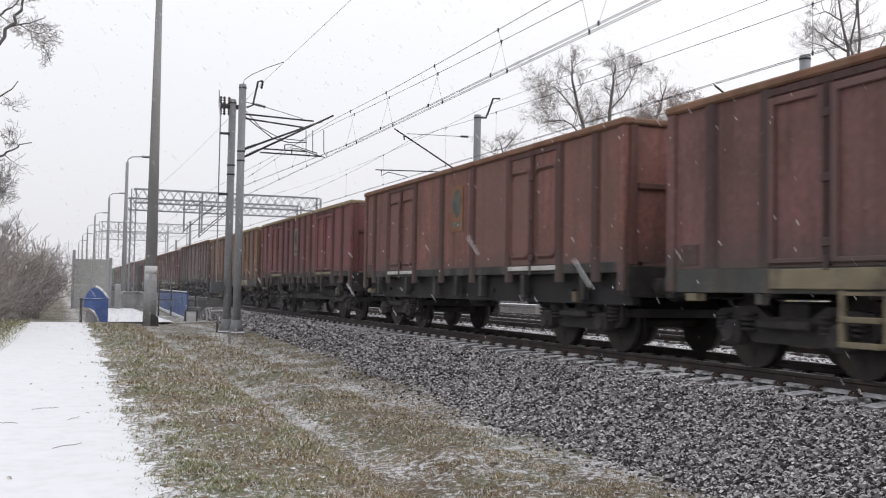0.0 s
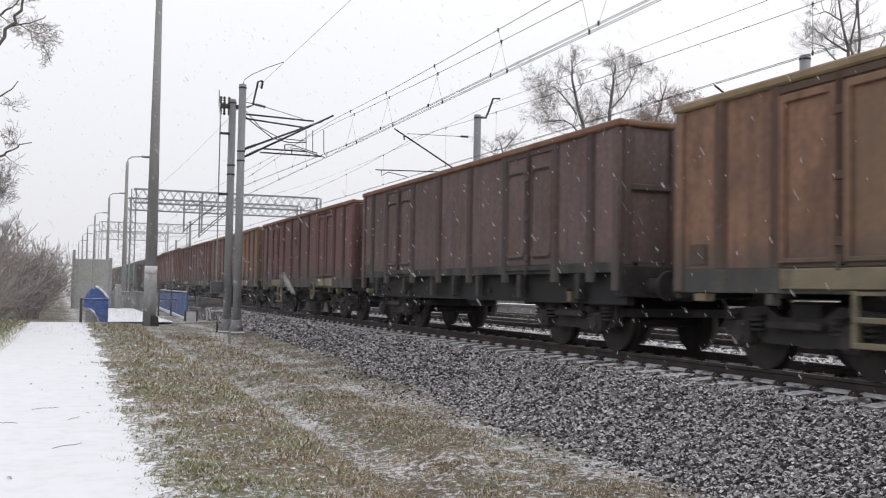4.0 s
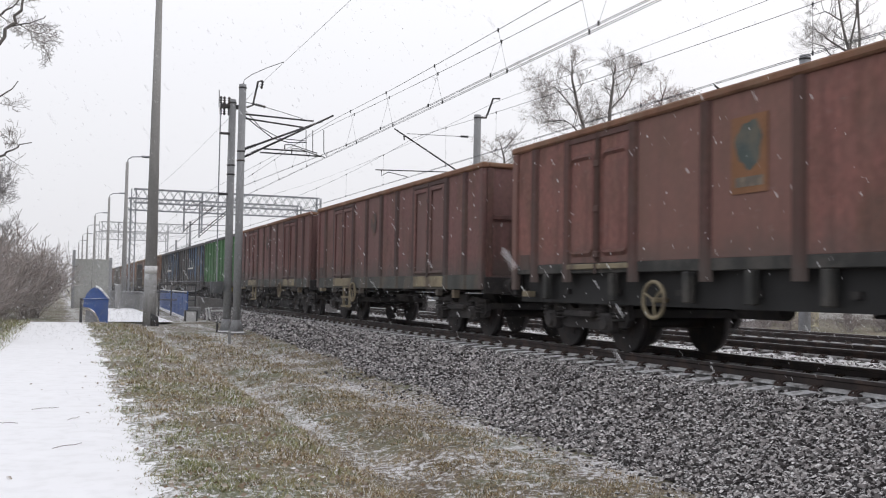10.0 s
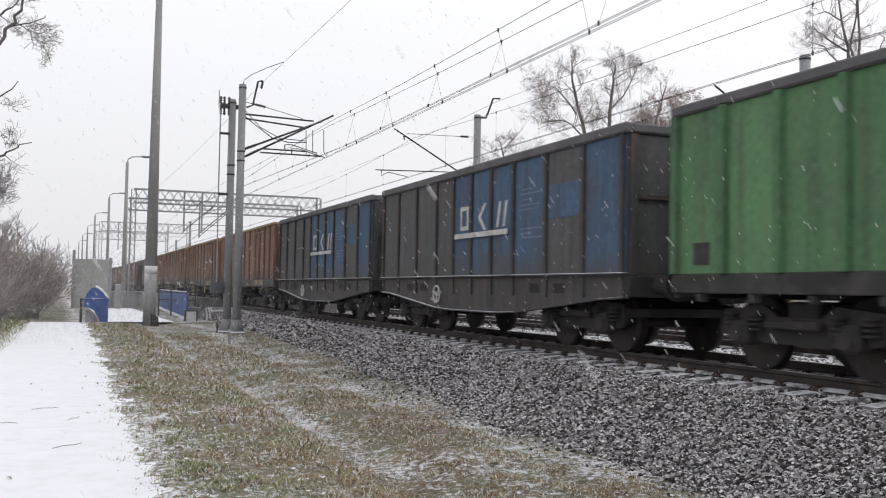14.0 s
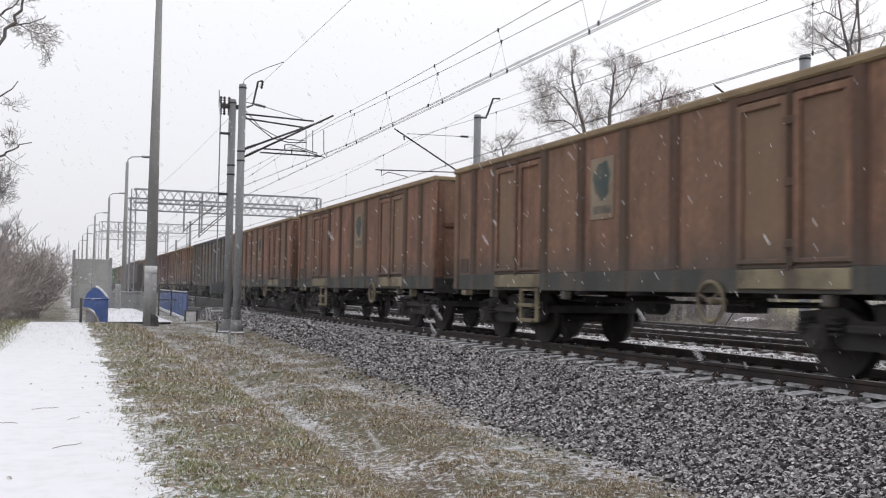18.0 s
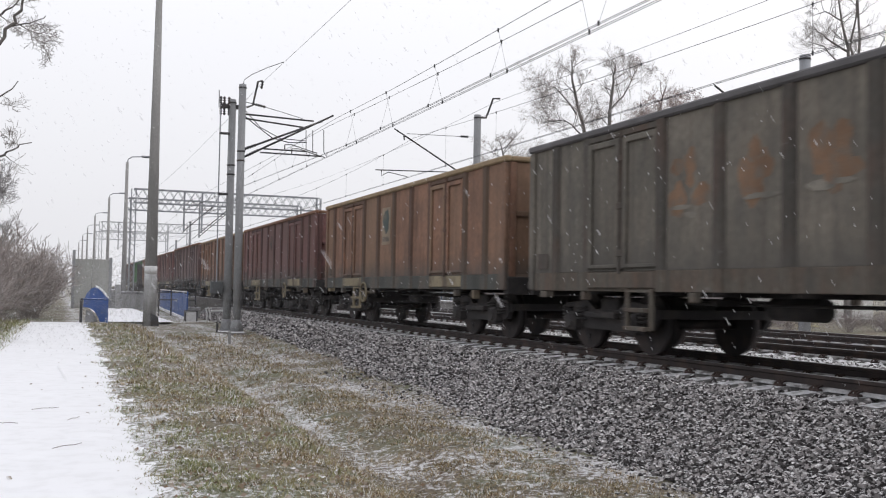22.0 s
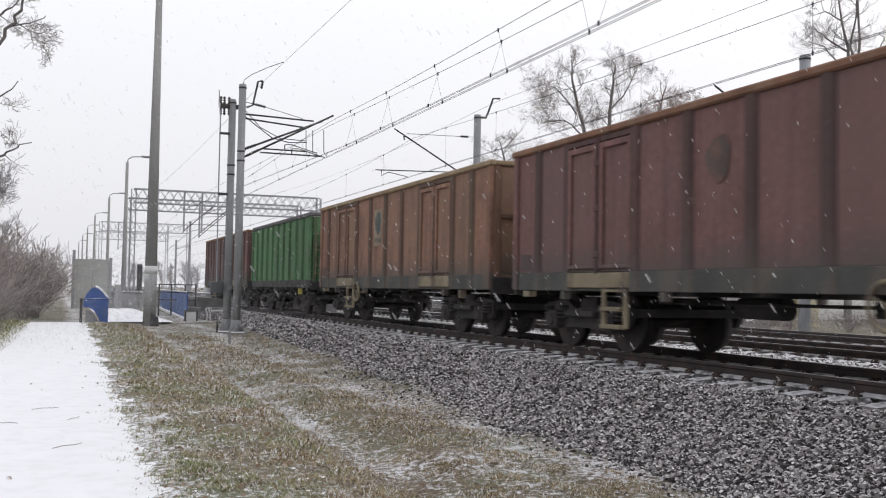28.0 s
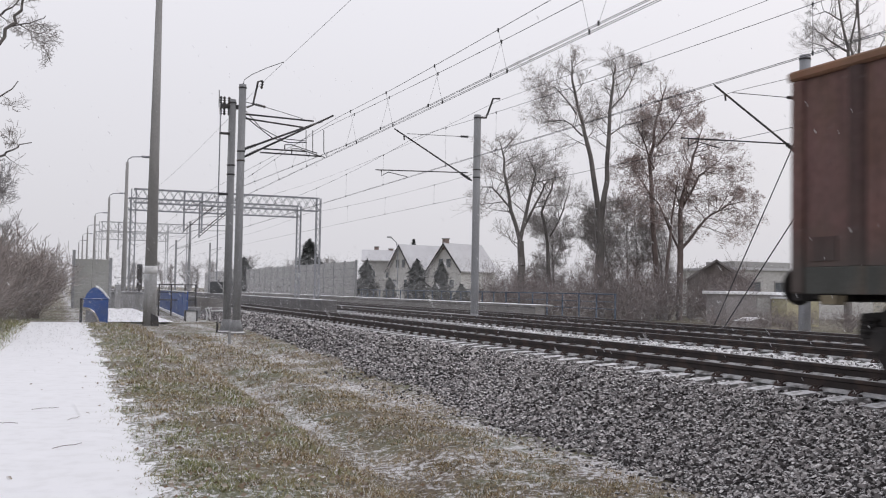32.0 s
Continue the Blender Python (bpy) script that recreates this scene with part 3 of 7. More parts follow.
def bogie_meshes():
    bm = bmesh.new()
    for s in (-1, 1):
        prof = [(-1.35, 0.52), (-1.25, 0.40), (-1.0, 0.36), (-0.78, 0.42), (-0.62, 0.34), (0.62, 0.34), (0.78, 0.42), (1.0, 0.36), (1.25, 0.40), (1.35, 0.52),
                (1.3, 0.74), (0.6, 0.80), (0.35, 0.66), (-0.35, 0.66), (-0.6, 0.80), (-1.3, 0.74)]
        extrude(bm, prof, 0, s * 1.0 - 0.05, s * 1.0 + 0.05)
        for q in (-0.9, 0.9):
            for d in (-0.24, 0.24):
                for z in (0.5, 0.56, 0.62, 0.68):
                    ring(bm, (s * 1.08, q + d, z), (0, 0, 1), 0.085, 0.02, 10, 5)
        quad_box(bm, s * 1.13 - 0.06, s * 1.13 + 0.06, -0.45, 0.45, 0.52, 0.62, c=0.02)
    quad_box(bm, -1.0, 1.0, -0.25, 0.25, 0.55, 0.85, c=0.03)
    for q in (-1.32, 1.32):
        quad_box(bm, -1.0, 1.0, q - 0.05, q + 0.05, 0.55, 0.68)
    frame_me = mesh_of("bogie_frame", bm, M["under"])
    bm = bmesh.new()
    rod(bm, (-1.12, 0, 0), (1.12, 0, 0), 0.075, n=10)
    for s in (-1, 1):
        x = s * 0.7525
        rod(bm, (x - 0.065, 0, 0), (x + 0.065, 0, 0), 0.46, 0.455, 28)
        rod(bm, (x - s * 0.075, 0, 0), (x - s * 0.06, 0, 0), 0.49, 0.485, 28)
        for k in range(4):
            q = k * math.pi / 2
            rod(bm, (x + s * 0.06, 0.26 * math.cos(q), 0.26 * math.sin(q)), (x + s * 0.072, 0.26 * math.cos(q), 0.26 * math.sin(q)), 0.05, 0.05, 8)
        rod(bm, (x + s * 0.06, 0, 0), (x + s * 0.14, 0, 0), 0.14, 0.11, 14)
    wheel_me = mesh_of("wheelset", bm, M["wheel"])
    bm = bmesh.new()
    quad_box(bm, -0.10, 0.10, -0.15, 0.15, -0.16, 0.15, c=0.04)
    rod(bm, (-0.14, 0, 0), (0.14, 0, 0), 0.11, 0.11, 12)
    box_me = mesh_of("axlebox", bm, M["under"])
    return frame_me, wheel_me, box_me


BOGIE = bogie_meshes()


def add_bogies(w, pivots):
    for py in pivots:
        bg = piece("bogie", BOGIE[0], w, (0, py, 0))
        for q in (-0.9, 0.9):
            piece("wheelset", BOGIE[1], bg, (0, q, 0.46))
            for s in (-1, 1):
                piece("axlebox", BOGIE[2], bg, (s * 1.1, q, 0.46))


def add_ends(w, L):
    """Buffers, draw hook and brake hose at both ends."""
    for e in (-1, 1):
        y = e * L / 2
        for s in (-1, 1):
            bm = bmesh.new()
            rod(bm, (s * 0.875, y - e * 0.1, 1.03), (s * 0.875, y + e * 0.25, 1.03), 0.13, 0.11, 12)
            rod(bm, (s * 0.875, y + e * 0.25, 1.03), (s * 0.875, y + e * 0.44, 1.03), 0.085, 0.085, 12)
            rod(bm, (s * 0.875, y + e * 0.44, 1.03), (s * 0.875, y + e * 0.49, 1.03), 0.225, 0.21, 18)
            part("buffer", bm, M["under"], w)
        bm = bmesh.new()
        quad_box(bm, -0.05, 0.05, min(y, y + e * 0.32), max(y, y + e * 0.32), 0.97, 1.09, c=0.01)
        ring(bm, (0, y + e * 0.38, 0.97), (1, 0, 0), 0.10, 0.025, 12, 6)
        part("coupling", bm, M["under"], w)
        bm = bmesh.new()
        pipe(bm, [(0.3, y, 0.95), (0.32, y + e * 0.2, 0.75), (0.25, y + e * 0.36, 0.55), (0.2, y + e * 0.48, 0.7)], 0.025)
        part("brake_hose", bm, M["under"], w)


def underframe(w, L, z_top=0.98):
    bm = bmesh.new()
    for s in (-1, 1):
        quad_box(bm, s * 0.35 - 0.06, s * 0.35 + 0.06, -L / 2 + 0.1, L / 2 - 0.1, 0.88, z_top - 0.003)
    for k in range(9):
        y = -L / 2 + 0.3 + (L - 0.6) * k / 8
        quad_box(bm, -1.3, 1.3, y - 0.06, y + 0.06, 0.89, z_top - 0.006)
    quad_box(bm, -1.1, 1.1, -L / 2 + 0.06, L / 2 - 0.06, z_top + 0.02, z_top + 0.08)
    part("underframe", bm, M["under"], w)
    bm = bmesh.new()
    rod(bm, (-0.3, 0.6, 0.74), (-0.3, 1.5, 0.74), 0.15, 0.15, 14)
    part("air_reservoir", bm, M["under"], w)
    bm = bmesh.new()
    quad_box(bm, 0.0, 0.4, -1.0, -0.5, 0.66, 0.88, c=0.02)
    for x in (-0.5, 0.1, 0.6):
        rod(bm, (x, -3.0, 0.80), (x, 3.2, 0.78), 0.02, 0.02, 6)
    for y in (-2.2, 2.0):
        quad_box(bm, -0.9, 0.9, y - 0.03, y + 0.03, 0.76, 0.84)
    part("brake_rigging", bm, M["under"], w)


def coping(w, L, z0, z1):
    for s in (-1, 1):
        bm = bmesh.new()
        quad_box(bm, min(s * 1.33, s * HALF), max(s * 1.33, s * HALF), -L / 2, L / 2, z0, z1, c=0.025)
        part("top_rail", bm, P_COPE, w)
    for e in (-1, 1):
        a, b = e * (L / 2 - 0.02), e * (L / 2 - 0.2)
        bm = bmesh.new()
        quad_box(bm, -1.325, 1.325, min(a, b), max(a, b), z0 + 0.01, z1 - 0.006, c=0.025)
        part("end_rail", bm, P_COPE, w)


def end_walls(w, L, z0, z1, step=True):
    for e in (-1, 1):
        y = e * (L / 2 - 0.12)
        part("end_wall", B((-1.36, 1.36, y - 0.03, y + 0.03, z0, z1)), P_PANEL, w)
        for x in (-1.28, -0.45, 0.45, 1.28):
            part("end_post", B((x - 0.07, x + 0.07, min(y + e * 0.03, y + e * 0.10), max(y + e * 0.03, y + e * 0.10), z0 - 0.05, z1), c=0.015), P_RIM, w)
        for z in (z0 + 1.12,):
            part("end_rib", B((-1.2, 1.2, min(y + e * 0.03, y + e * 0.085), max(y + e * 0.03, y + e * 0.085), z - 0.05, z + 0.05), c=0.015), P_RIM, w)
        part("headstock", B((-1.38, 1.38, min(y - 0.02 * e, y + e * 0.11), max(y - 0.02 * e, y + e * 0.11), 0.86, z0 - 0.055), c=0.015), M["under"], w)


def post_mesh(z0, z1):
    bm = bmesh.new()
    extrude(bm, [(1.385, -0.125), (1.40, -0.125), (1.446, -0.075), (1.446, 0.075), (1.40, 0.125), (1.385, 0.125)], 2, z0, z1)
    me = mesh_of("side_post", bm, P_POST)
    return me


def ladder(w, y, s=-1):
    bm = bmesh.new()
    for q in (-0.3, 0.3):
        quad_box(bm, s * 1.43 - 0.03, s * 1.43 + 0.03, y + q - 0.035, y + q + 0.035, 0.40, 0.98, c=0.008)
    quad_box(bm, s * 1.43 - 0.02, s * 1.43 + 0.02, y - 0.3, y + 0.3, 0.93, 0.97)
    st = part("step_ladder", bm, M["yellow"], w, "dirty yellow steel step ladder")
    for z in (0.42, 0.68):
        part("rung", B((s * 1.43 - 0.10, s * 1.43 + 0.05, y - 0.265, y + 0.265, z - 0.03, z + 0.03), c=0.008), M["yellow"], st)


def handwheel(w, y, s=-1, material=None, R=0.25):
    bm = bmesh.new()
    x = s * 1.46
    ring(bm, (x, y, 0.83), (1, 0, 0), R, R * 0.11, 22, 7)
    rod(bm, (x + 0.25 * -s, y, 0.83), (x + 0.02 * s, y, 0.83), 0.035, 0.035, 8)
    for k in range(3):
        q = 0.4 + k * 2 * math.pi / 3
        rod(bm, (x, y, 0.83), (x, y + R * math.cos(q), 0.83 + R * math.sin(q)), 0.014, 0.018, 6)
    part("brake_wheel", bm, material or M["yellow"], w, "dirty yellow brake handwheel")


def emblem(w, y, kind, up=0.0, half=0.33):
    """A painted field with an oval emblem and a bar on the near side; on the darkest wagons only the worn oval is left."""
    if not kind:
        return
    x, holder = -1.412, w
    if kind != "faint":
        holder = part("painted_field", B((x, x + 0.008, y - half, y + half, 2.04 + up, 2.98 + up)), M[kind], w, "faded painted sign field")
        part("sign_bar", B((x - 0.003, x, y - 0.79 * half, y + 0.73 * half, 2.12 + up, 2.24 + up)), M["worn_bar"], holder)
    bm = bmesh.new()
    k = 28
    edge = [(0.235 * half / 0.33 + 0.02 * math.sin(3 * q + 1) + 0.015 * math.sin(7 * q), q) for q in (2 * math.pi * i / k for i in range(k))]
    vs = [bm.verts.new((x - 0.003, y + r * math.cos(q), 2.63 + up + 0.29 / (0.235 * half / 0.33) * r * math.sin(q))) for r, q in edge]
    vb = [bm.verts.new((x, v.co.y, v.co.z)) for v in vs]
    fs = [bm.faces.new(vs)] + [bm.faces.new((vs[i], vs[(i + 1) % k], vb[(i + 1) % k], vb[i])) for i in range(k)]
    bmesh.ops.recalc_face_normals(bm, faces=fs)
    part("emblem_oval", bm, M["teal_worn"] if kind == "faint" else M["teal"], holder)


def leaf_mesh(width, rounded, z0=1.24, z1=3.12):
    """A door leaf: a plate with a raised rim; pressed with rounded corners on the older wagons."""
    bm = bmesh.new()
    h = width / 2
    quad_box(bm, 1.385, 1.408, -h, h, z0, z1 + 0.104)
    rim = bmesh.new()
    if not rounded:
        for a, b, c0, c1 in ((-h + 0.035, -h + 0.13, z0 + 0.04, z1 - 0.02), (h - 0.13, h - 0.035, z0 + 0.04, z1 - 0.02), (-h + 0.13, h - 0.13, z1 - 0.11, z1 - 0.02), (-h + 0.13, h - 0.13, z0 + 0.04, z0 + 0.1)):
            quad_box(rim, 1.4085, 1.452, a, b, c0, c1, c=0.012)
    else:
        def oval(inset, rad):
            pts = []
            for cx, cz, q0 in ((h - inset - rad, z1 - 0.16 - inset - rad, 0), (-h + inset + rad, z1 - 0.16 - inset - rad, 90), (-h + inset + rad, z0 + 0.06 + inset + rad, 180), (h - inset - rad, z0 + 0.06 + inset + rad, 270)):
                for i in range(6):
                    q = radians(q0 + 18 * i)
                    pts.append((cx + rad * math.cos(q), cz + rad * math.sin(q)))
            return pts
        A, C, D = oval(0.03, 0.2), oval(0.085, 0.15), oval(0.13, 0.11)
        ra = [rim.verts.new((1.406, y, z)) for y, z in A]
        rc = [rim.verts.new((1.448, y, z)) for y, z in C]
        rd = [rim.verts.new((1.409, y, z)) for y, z in D]
        k = len(ra)
        fs = []
        for i in range(k):
            j = (i + 1) % k
            fs += [rim.faces.new((ra[i], ra[j], rc[j], rc[i])), rim.faces.new((rc[i], rc[j], rd[j], rd[i]))]
        bmesh.ops.recalc_face_normals(rim, faces=fs)
    return mesh_of("door_leaf", bm, P_PANEL), mesh_of("leaf_rim", rim, P_RIM if rounded else P_PANEL)


def mirrored(name, me, w, y, s):
    """On the far side (s = 1) as it is, on the near side turned half round."""
    return piece(name, me, w, (0, y, 0), 0.0 if s > 0 else math.pi)


def high_side_wagon(rounded, low=False):
    """Four-axle open high-sided wagon with two double doors a side."""
    L = 12.98
    w = root("open_wagon", (0, 0, 0), "", "wagon")
    low = low or rounded          # black underframe right up to the doors
    zb = 1.38 if rounded else 1.44 if low else 1.24
    zt = 3.39 if rounded else 3.325          # under the coping
    underframe(w, L)
    coping(w, L, zt, zt + 0.112)
    end_walls(w, L, zb, zt - 0.002)
    posts = (-5.6, -4.44, -2.52, -0.84, 0.84, 2.52, 4.44, 5.6) if rounded else (-5.45, -4.44, -2.52, -1.68, -0.84, 0, 0.84, 1.68, 2.52, 4.44, 5.45) if low else (-5.5, -4.48, -2.5, -1.25, 0, 1.25, 2.5, 4.48, 5.5)
    pm = post_mesh(1.08 if low else 1.242, zt - 0.002)
    stub = post_mesh(0.945, 1.239)
    stub.materials[0] = P_BAND
    corner = mesh_of("corner_post", B((1.34, 1.445, -0.09, 0.09, 0.94, zt - 0.002), c=0.02), P_PANEL)
    cut = (-6.38, *posts, 6.38)
    lm = leaf_mesh(0.93, rounded, zb, zt - 0.105)
    bar = bmesh.new()
    for q in (-0.035, 0.035):
        quad_box(bar, 1.41, 1.452, q - 0.02, q + 0.02, zb + 0.02, zt - 0.002, c=0.008)
    for z in (1.5, 2.2, 2.9):
        quad_box(bar, 1.41, 1.468, -0.075, 0.075, z - 0.05, z + 0.05, c=0.01)
    quad_box(bar, 1.45, 1.475, -0.03, 0.03, 1.2, 1.36, c=0.006)
    bar_me = mesh_of("door_lock", bar, P_POST)
    gap = mesh_of("door_gap", B((1.409, 1.4125, -0.022, 0.022, zb + 0.01, zt - 0.11)), M["gap_shade"])
    # dark strip added above each door for the shadow under the coping
    head = mesh_of("door_header", B((1.41, 1.436, -0.96, 0.96, zt - 0.10, zt - 0.012), c=0.008), P_POST)
    pms = {}
    for s in (-1, 1):
        for y in posts:
            mirrored("side_post", pm, w, y, s)
            if not low:
                mirrored("post_foot", stub, w, y, s)
        for e in (-1, 1):
            mirrored("corner_post", corner, w, e * 6.35, s)
        for a, b in zip(cut, cut[1:]):
            mid = (a + b) / 2
            if abs(abs(mid) - 3.49) < 0.1:
                for d in (-0.49, 0.49):
                    leaf = mirrored("door_leaf", lm[0], w, mid + d, s)
                    piece("leaf_rim", lm[1], leaf)
                for d in (-0.955, 0.0, 0.955):
                    mirrored("door_gap", gap, w, mid + d, s)
                mirrored("door_header", head, w, mid, s)
                mirrored("door_lock", bar_me, w, mid, s)
                ys = B((min(s * 1.41, s * 1.452), max(s * 1.41, s * 1.452), mid - 0.9, mid + 0.9, zb - (0.10 if low else 0.25), zb - 0.02), c=0.01)
                part("door_sill", ys, M["white_old"] if rounded else M["yellow"], w, "scraped pale door sill" if rounded else "dirty yellow door sill")
                continue
            key = round(b - a, 2)
            if key not in pms:
                pms[key] = mesh_of("side_panel", B((1.37, 1.398, -key / 2 + 0.001, key / 2 - 0.001, zb, zt - 0.001)), P_PANEL)
            mirrored("side_panel", pms[key], w, mid, s)
        z0 = zb - 0.16 if low else 0.94
        part("side_sill", B((min(s * 1.34, s * 1.405), max(s * 1.34, s * 1.405), -6.44, 6.44, z0, zb - 0.004), c=0.01), P_BAND, w)
        for y in ((-4.0, 4.6, 1.8) if not low else (-5.2, -3.1, -1.25, 0.0, 1.25, 3.1, 5.2)):
            part("bracket", B((min(s * 1.3, s * 1.42), max(s * 1.3, s * 1.42), y - 0.07, y + 0.07, 0.80, z0 - 0.004), c=0.015), M["black_band"] if low else M["band"], w)
        # bars and plates under the body, coloured near-black to read as deep shade
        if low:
            part("sole_bar", B((min(s * 1.12, s * 1.24), max(s * 1.12, s * 1.24), -6.4, 6.4, 0.74 if rounded else 1.0, zb - 0.08)), M["gap_shade"], w)
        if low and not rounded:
            part("truss_plate", B((min(s * 0.86, s * 0.92), max(s * 0.86, s * 0.92), -3.0, 3.0, 0.56, 0.995), c=0.01), M["gap_shade"], w)
        part("end_step", B((min(s * 1.30, s * 1.45), max(s * 1.30, s * 1.45), 5.75, 5.98, 0.83, 0.93), c=0.01), M["yellow"], w)
        part("label_plate", B((min(s * 1.405, s * 1.412), max(s * 1.405, s * 1.412), 5.78, 6.14, 1.30, 1.56)), P_POST, w, "dark label plate")
        part("rope_hook", B((min(s * 1.3, s * 1.44), max(s * 1.3, s * 1.44), -5.05, -4.93, 0.76, 0.93), c=0.012), M["yellow"], w)
    if not low:
        ladder(w, 2.98)
        ladder(w, -2.98, 1)
    add_ends(w, L)
    add_bogies(w, (-4.5, 4.5))
    return w


def short_wagon():
    """Short open wagon without doors, ribbed every metre."""
    L = 10.2
    w = root("open_wagon", (0, 0, 0), "", "wagon")
    underframe(w, L)
    coping(w, L, 3.28, 3.42)
    end_walls(w, L, 1.18, 3.278)
    bm = bmesh.new()
    extrude(bm, [(1.385, -0.08), (1.40, -0.08), (1.47, -0.055), (1.47, 0.055), (1.40, 0.08), (1.385, 0.08)], 2, 1.18, 3.278)
    pm = mesh_of("side_post", bm, P_POST)
    pan = mesh_of("side_panel", B((1.37, 1.398, -0.499, 0.499, 1.185, 3.279)), P_PANEL)
    for s in (-1, 1):
        for k in range(11):
            mirrored("side_post", pm, w, -5.0 + k, s)
        for k in range(10):
            mirrored("side_panel", pan, w, -4.5 + k, s)
        part("side_sill", B((min(s * 1.33, s * 1.42), max(s * 1.33, s * 1.42), -5.08, 5.08, 0.93, 1.18), c=0.012), M["black_band"], w)
        for k in range(10):
            part("bracket", B((min(s * 1.3, s * 1.41), max(s * 1.3, s * 1.41), -4.56 + k, -4.44 + k, 0.82, 0.93), c=0.012), M["black_band"], w)
    part("hatch", B((-1.412, -1.404, 4.3, 4.62, 1.3, 1.58)), M["black_band"], w, "small dark hatch plate")
    part("lamp_bracket", B((-1.46, -1.34, -3.75, -3.6, 0.70, 0.90), c=0.015), mat("bright_yellow", (0.42, 0.36, 0.05), dirt=(0.2, 0.17, 0.06)), w, "bright yellow bracket")
    part("data_mark", B((-1.412, -1.404, -4.72, -4.5, 2.1, 2.2)), M["graffiti_pale"], w)
    bm = bmesh.new()
    for x in (1.0, 1.26):
        rod(bm, (-x, -5.15, 1.35), (-x, -5.15, 2.8), 0.02, 0.02, 6)
    for k in range(6):
        rod(bm, (-1.0, -5.15, 1.4 + k * 0.26), (-1.26, -5.15, 1.4 + k * 0.26), 0.015, 0.015, 6)
    part("end_ladder", bm, M["yellow"], w, "yellow end ladder")
    add_ends(w, L)
    add_bogies(w, (-3.1, 3.1))
    return w


def fishbelly_wagon():
    """Open wagon with a deep fish-bellied side sill and plain vertical ribs."""
    L = 11.44
    w = root("open_wagon", (0, 0, 0), "", "wagon")
    underframe(w, L)
    coping(w, L, 3.26, 3.42)
    end_walls(w, L, 1.22, 3.258)
    pm = mesh_of("side_post", B((1.385, 1.45, -0.05, 0.05, 1.224, 3.258), c=0.012), P_POST)
    rib = mesh_of("sill_rib", B((1.392, 1.425, -0.04, 0.04, 0.84, 1.168), c=0.01), M["sill_slate"])
    cut = (-5.66, -4.43, -3.18, -1.92, -0.95, 0.0, 0.95, 1.92, 3.18, 4.43, 5.66)
    pms = {}
    prof = [(-5.66, 1.168), (-5.66, 0.84), (-4.9, 0.80), (-2.0, 0.53), (-1.2, 0.50), (1.2, 0.50), (2.0, 0.53), (4.9, 0.80), (5.66, 0.84), (5.66, 1.168)]
    for s in (-1, 1):
        for y in cut[1:-1] + (-5.58, 5.58):
            mirrored("side_post", pm, w, y, s)
            mirrored("sill_rib", rib, w, y, s)
        for i, (a, b) in enumerate(zip(cut, cut[1:])):
            key = round(b - a, 2)
            if key not in pms:
                pms[key] = mesh_of("side_panel", B((1.37, 1.398, -key / 2 + 0.001, key / 2 - 0.001, 1.225, 3.259)), P_PANEL)
            ob = mirrored("side_panel", pms[key], w, (a + b) / 2, s)
            if s < 0 and i in (0, 2, 3, 4, 5):
                ob.material_slots[0].link = "OBJECT"
                ob.material_slots[0].material = M["blue"]
        part("floor_ledge", B((min(s * 1.36, s * 1.48), max(s * 1.36, s * 1.48), -5.66, 5.66, 1.185, 1.22), c=0.01), M["ledge_snow"], w)
        bm = bmesh.new()
        extrude(bm, prof, 0, s * 1.36 - 0.03, s * 1.36 + 0.03)
        part("side_sill", bm, M["sill_slate"], w)
        bm = bmesh.new()
        for (y0, z0), (y1, z1) in zip(prof[1:-1], prof[2:-1]):
            v = [bm.verts.new((s * x, y, z + d)) for y, z in ((y0, z0), (y1, z1)) for x, d in ((1.392, 0.0), (1.45, 0.0), (1.45, 0.022), (1.392, 0.03))]
            fs = [bm.faces.new([v[q] for q in f]) for f in ((0, 1, 5, 4), (1, 2, 6, 5), (2, 3, 7, 6), (3, 0, 4, 7))]
            bmesh.ops.recalc_face_normals(bm, faces=fs)
        part("belly_flange", bm, M["ledge_snow"], w)
        # flat plates on the sill, darkened like the shaded inside of openings
        for y in (-3.62, -2.75, 2.75, 3.62):
            part("sill_opening", B((min(s * 1.391, s * 1.394), max(s * 1.391, s * 1.394), y - 0.2, y + 0.2, 0.90, 1.06), c=0.001), M["gap_shade"], w)
    # three light plain shapes over a bar stand for the painted mark
    bm = bmesh.new()
    x0, x1 = -1.406, -1.4
    for a, b, c0, c1 in ((0.18, 0.26, 2.14, 2.62), (0.52, 0.60, 2.14, 2.62), (0.26, 0.52, 2.54, 2.62), (0.26, 0.52, 2.14, 2.22)):
        quad_box(bm, x0, x1, a, b, c0, c1)
    extrude(bm, [(-0.3, 2.36), (-0.42, 2.36), (-0.70, 2.62), (-0.58, 2.62)], 0, x0, x1)
    extrude(bm, [(-0.3, 2.36), (-0.58, 2.1), (-0.70, 2.1), (-0.42, 2.36)], 0, x0, x1)
    for q in (-1.18, -1.46):
        extrude(bm, [(q + 0.02, 2.12), (q - 0.06, 2.12), (q - 0.18, 2.6), (q - 0.10, 2.6)], 0, x0, x1)
    quad_box(bm, -1.457, -1.451, -1.75, 0.78, 1.97, 2.07)
    part("painted_mark", bm, M["white_old"], w, "faded white painted block mark with underline")
    bm = bmesh.new()
    for z in (2.72, 2.64, 2.54, 2.44, 2.36, 2.02, 1.94, 1.86):
        quad_box(bm, -1.404, -1.4, -2.85 + 0.2 * math.sin(z * 40), -2.2, z, z + 0.02)
    part("data_lines", bm, M["data_pale"], w)
    part("blue_patch", B((-1.404, -1.4, -4.33, -3.26, 2.15, 2.72)), M["blue"], w, "worn blue patch")
    handwheel(w, 1.75, -1, M["white_old"], 0.18)
    add_ends(w, L)
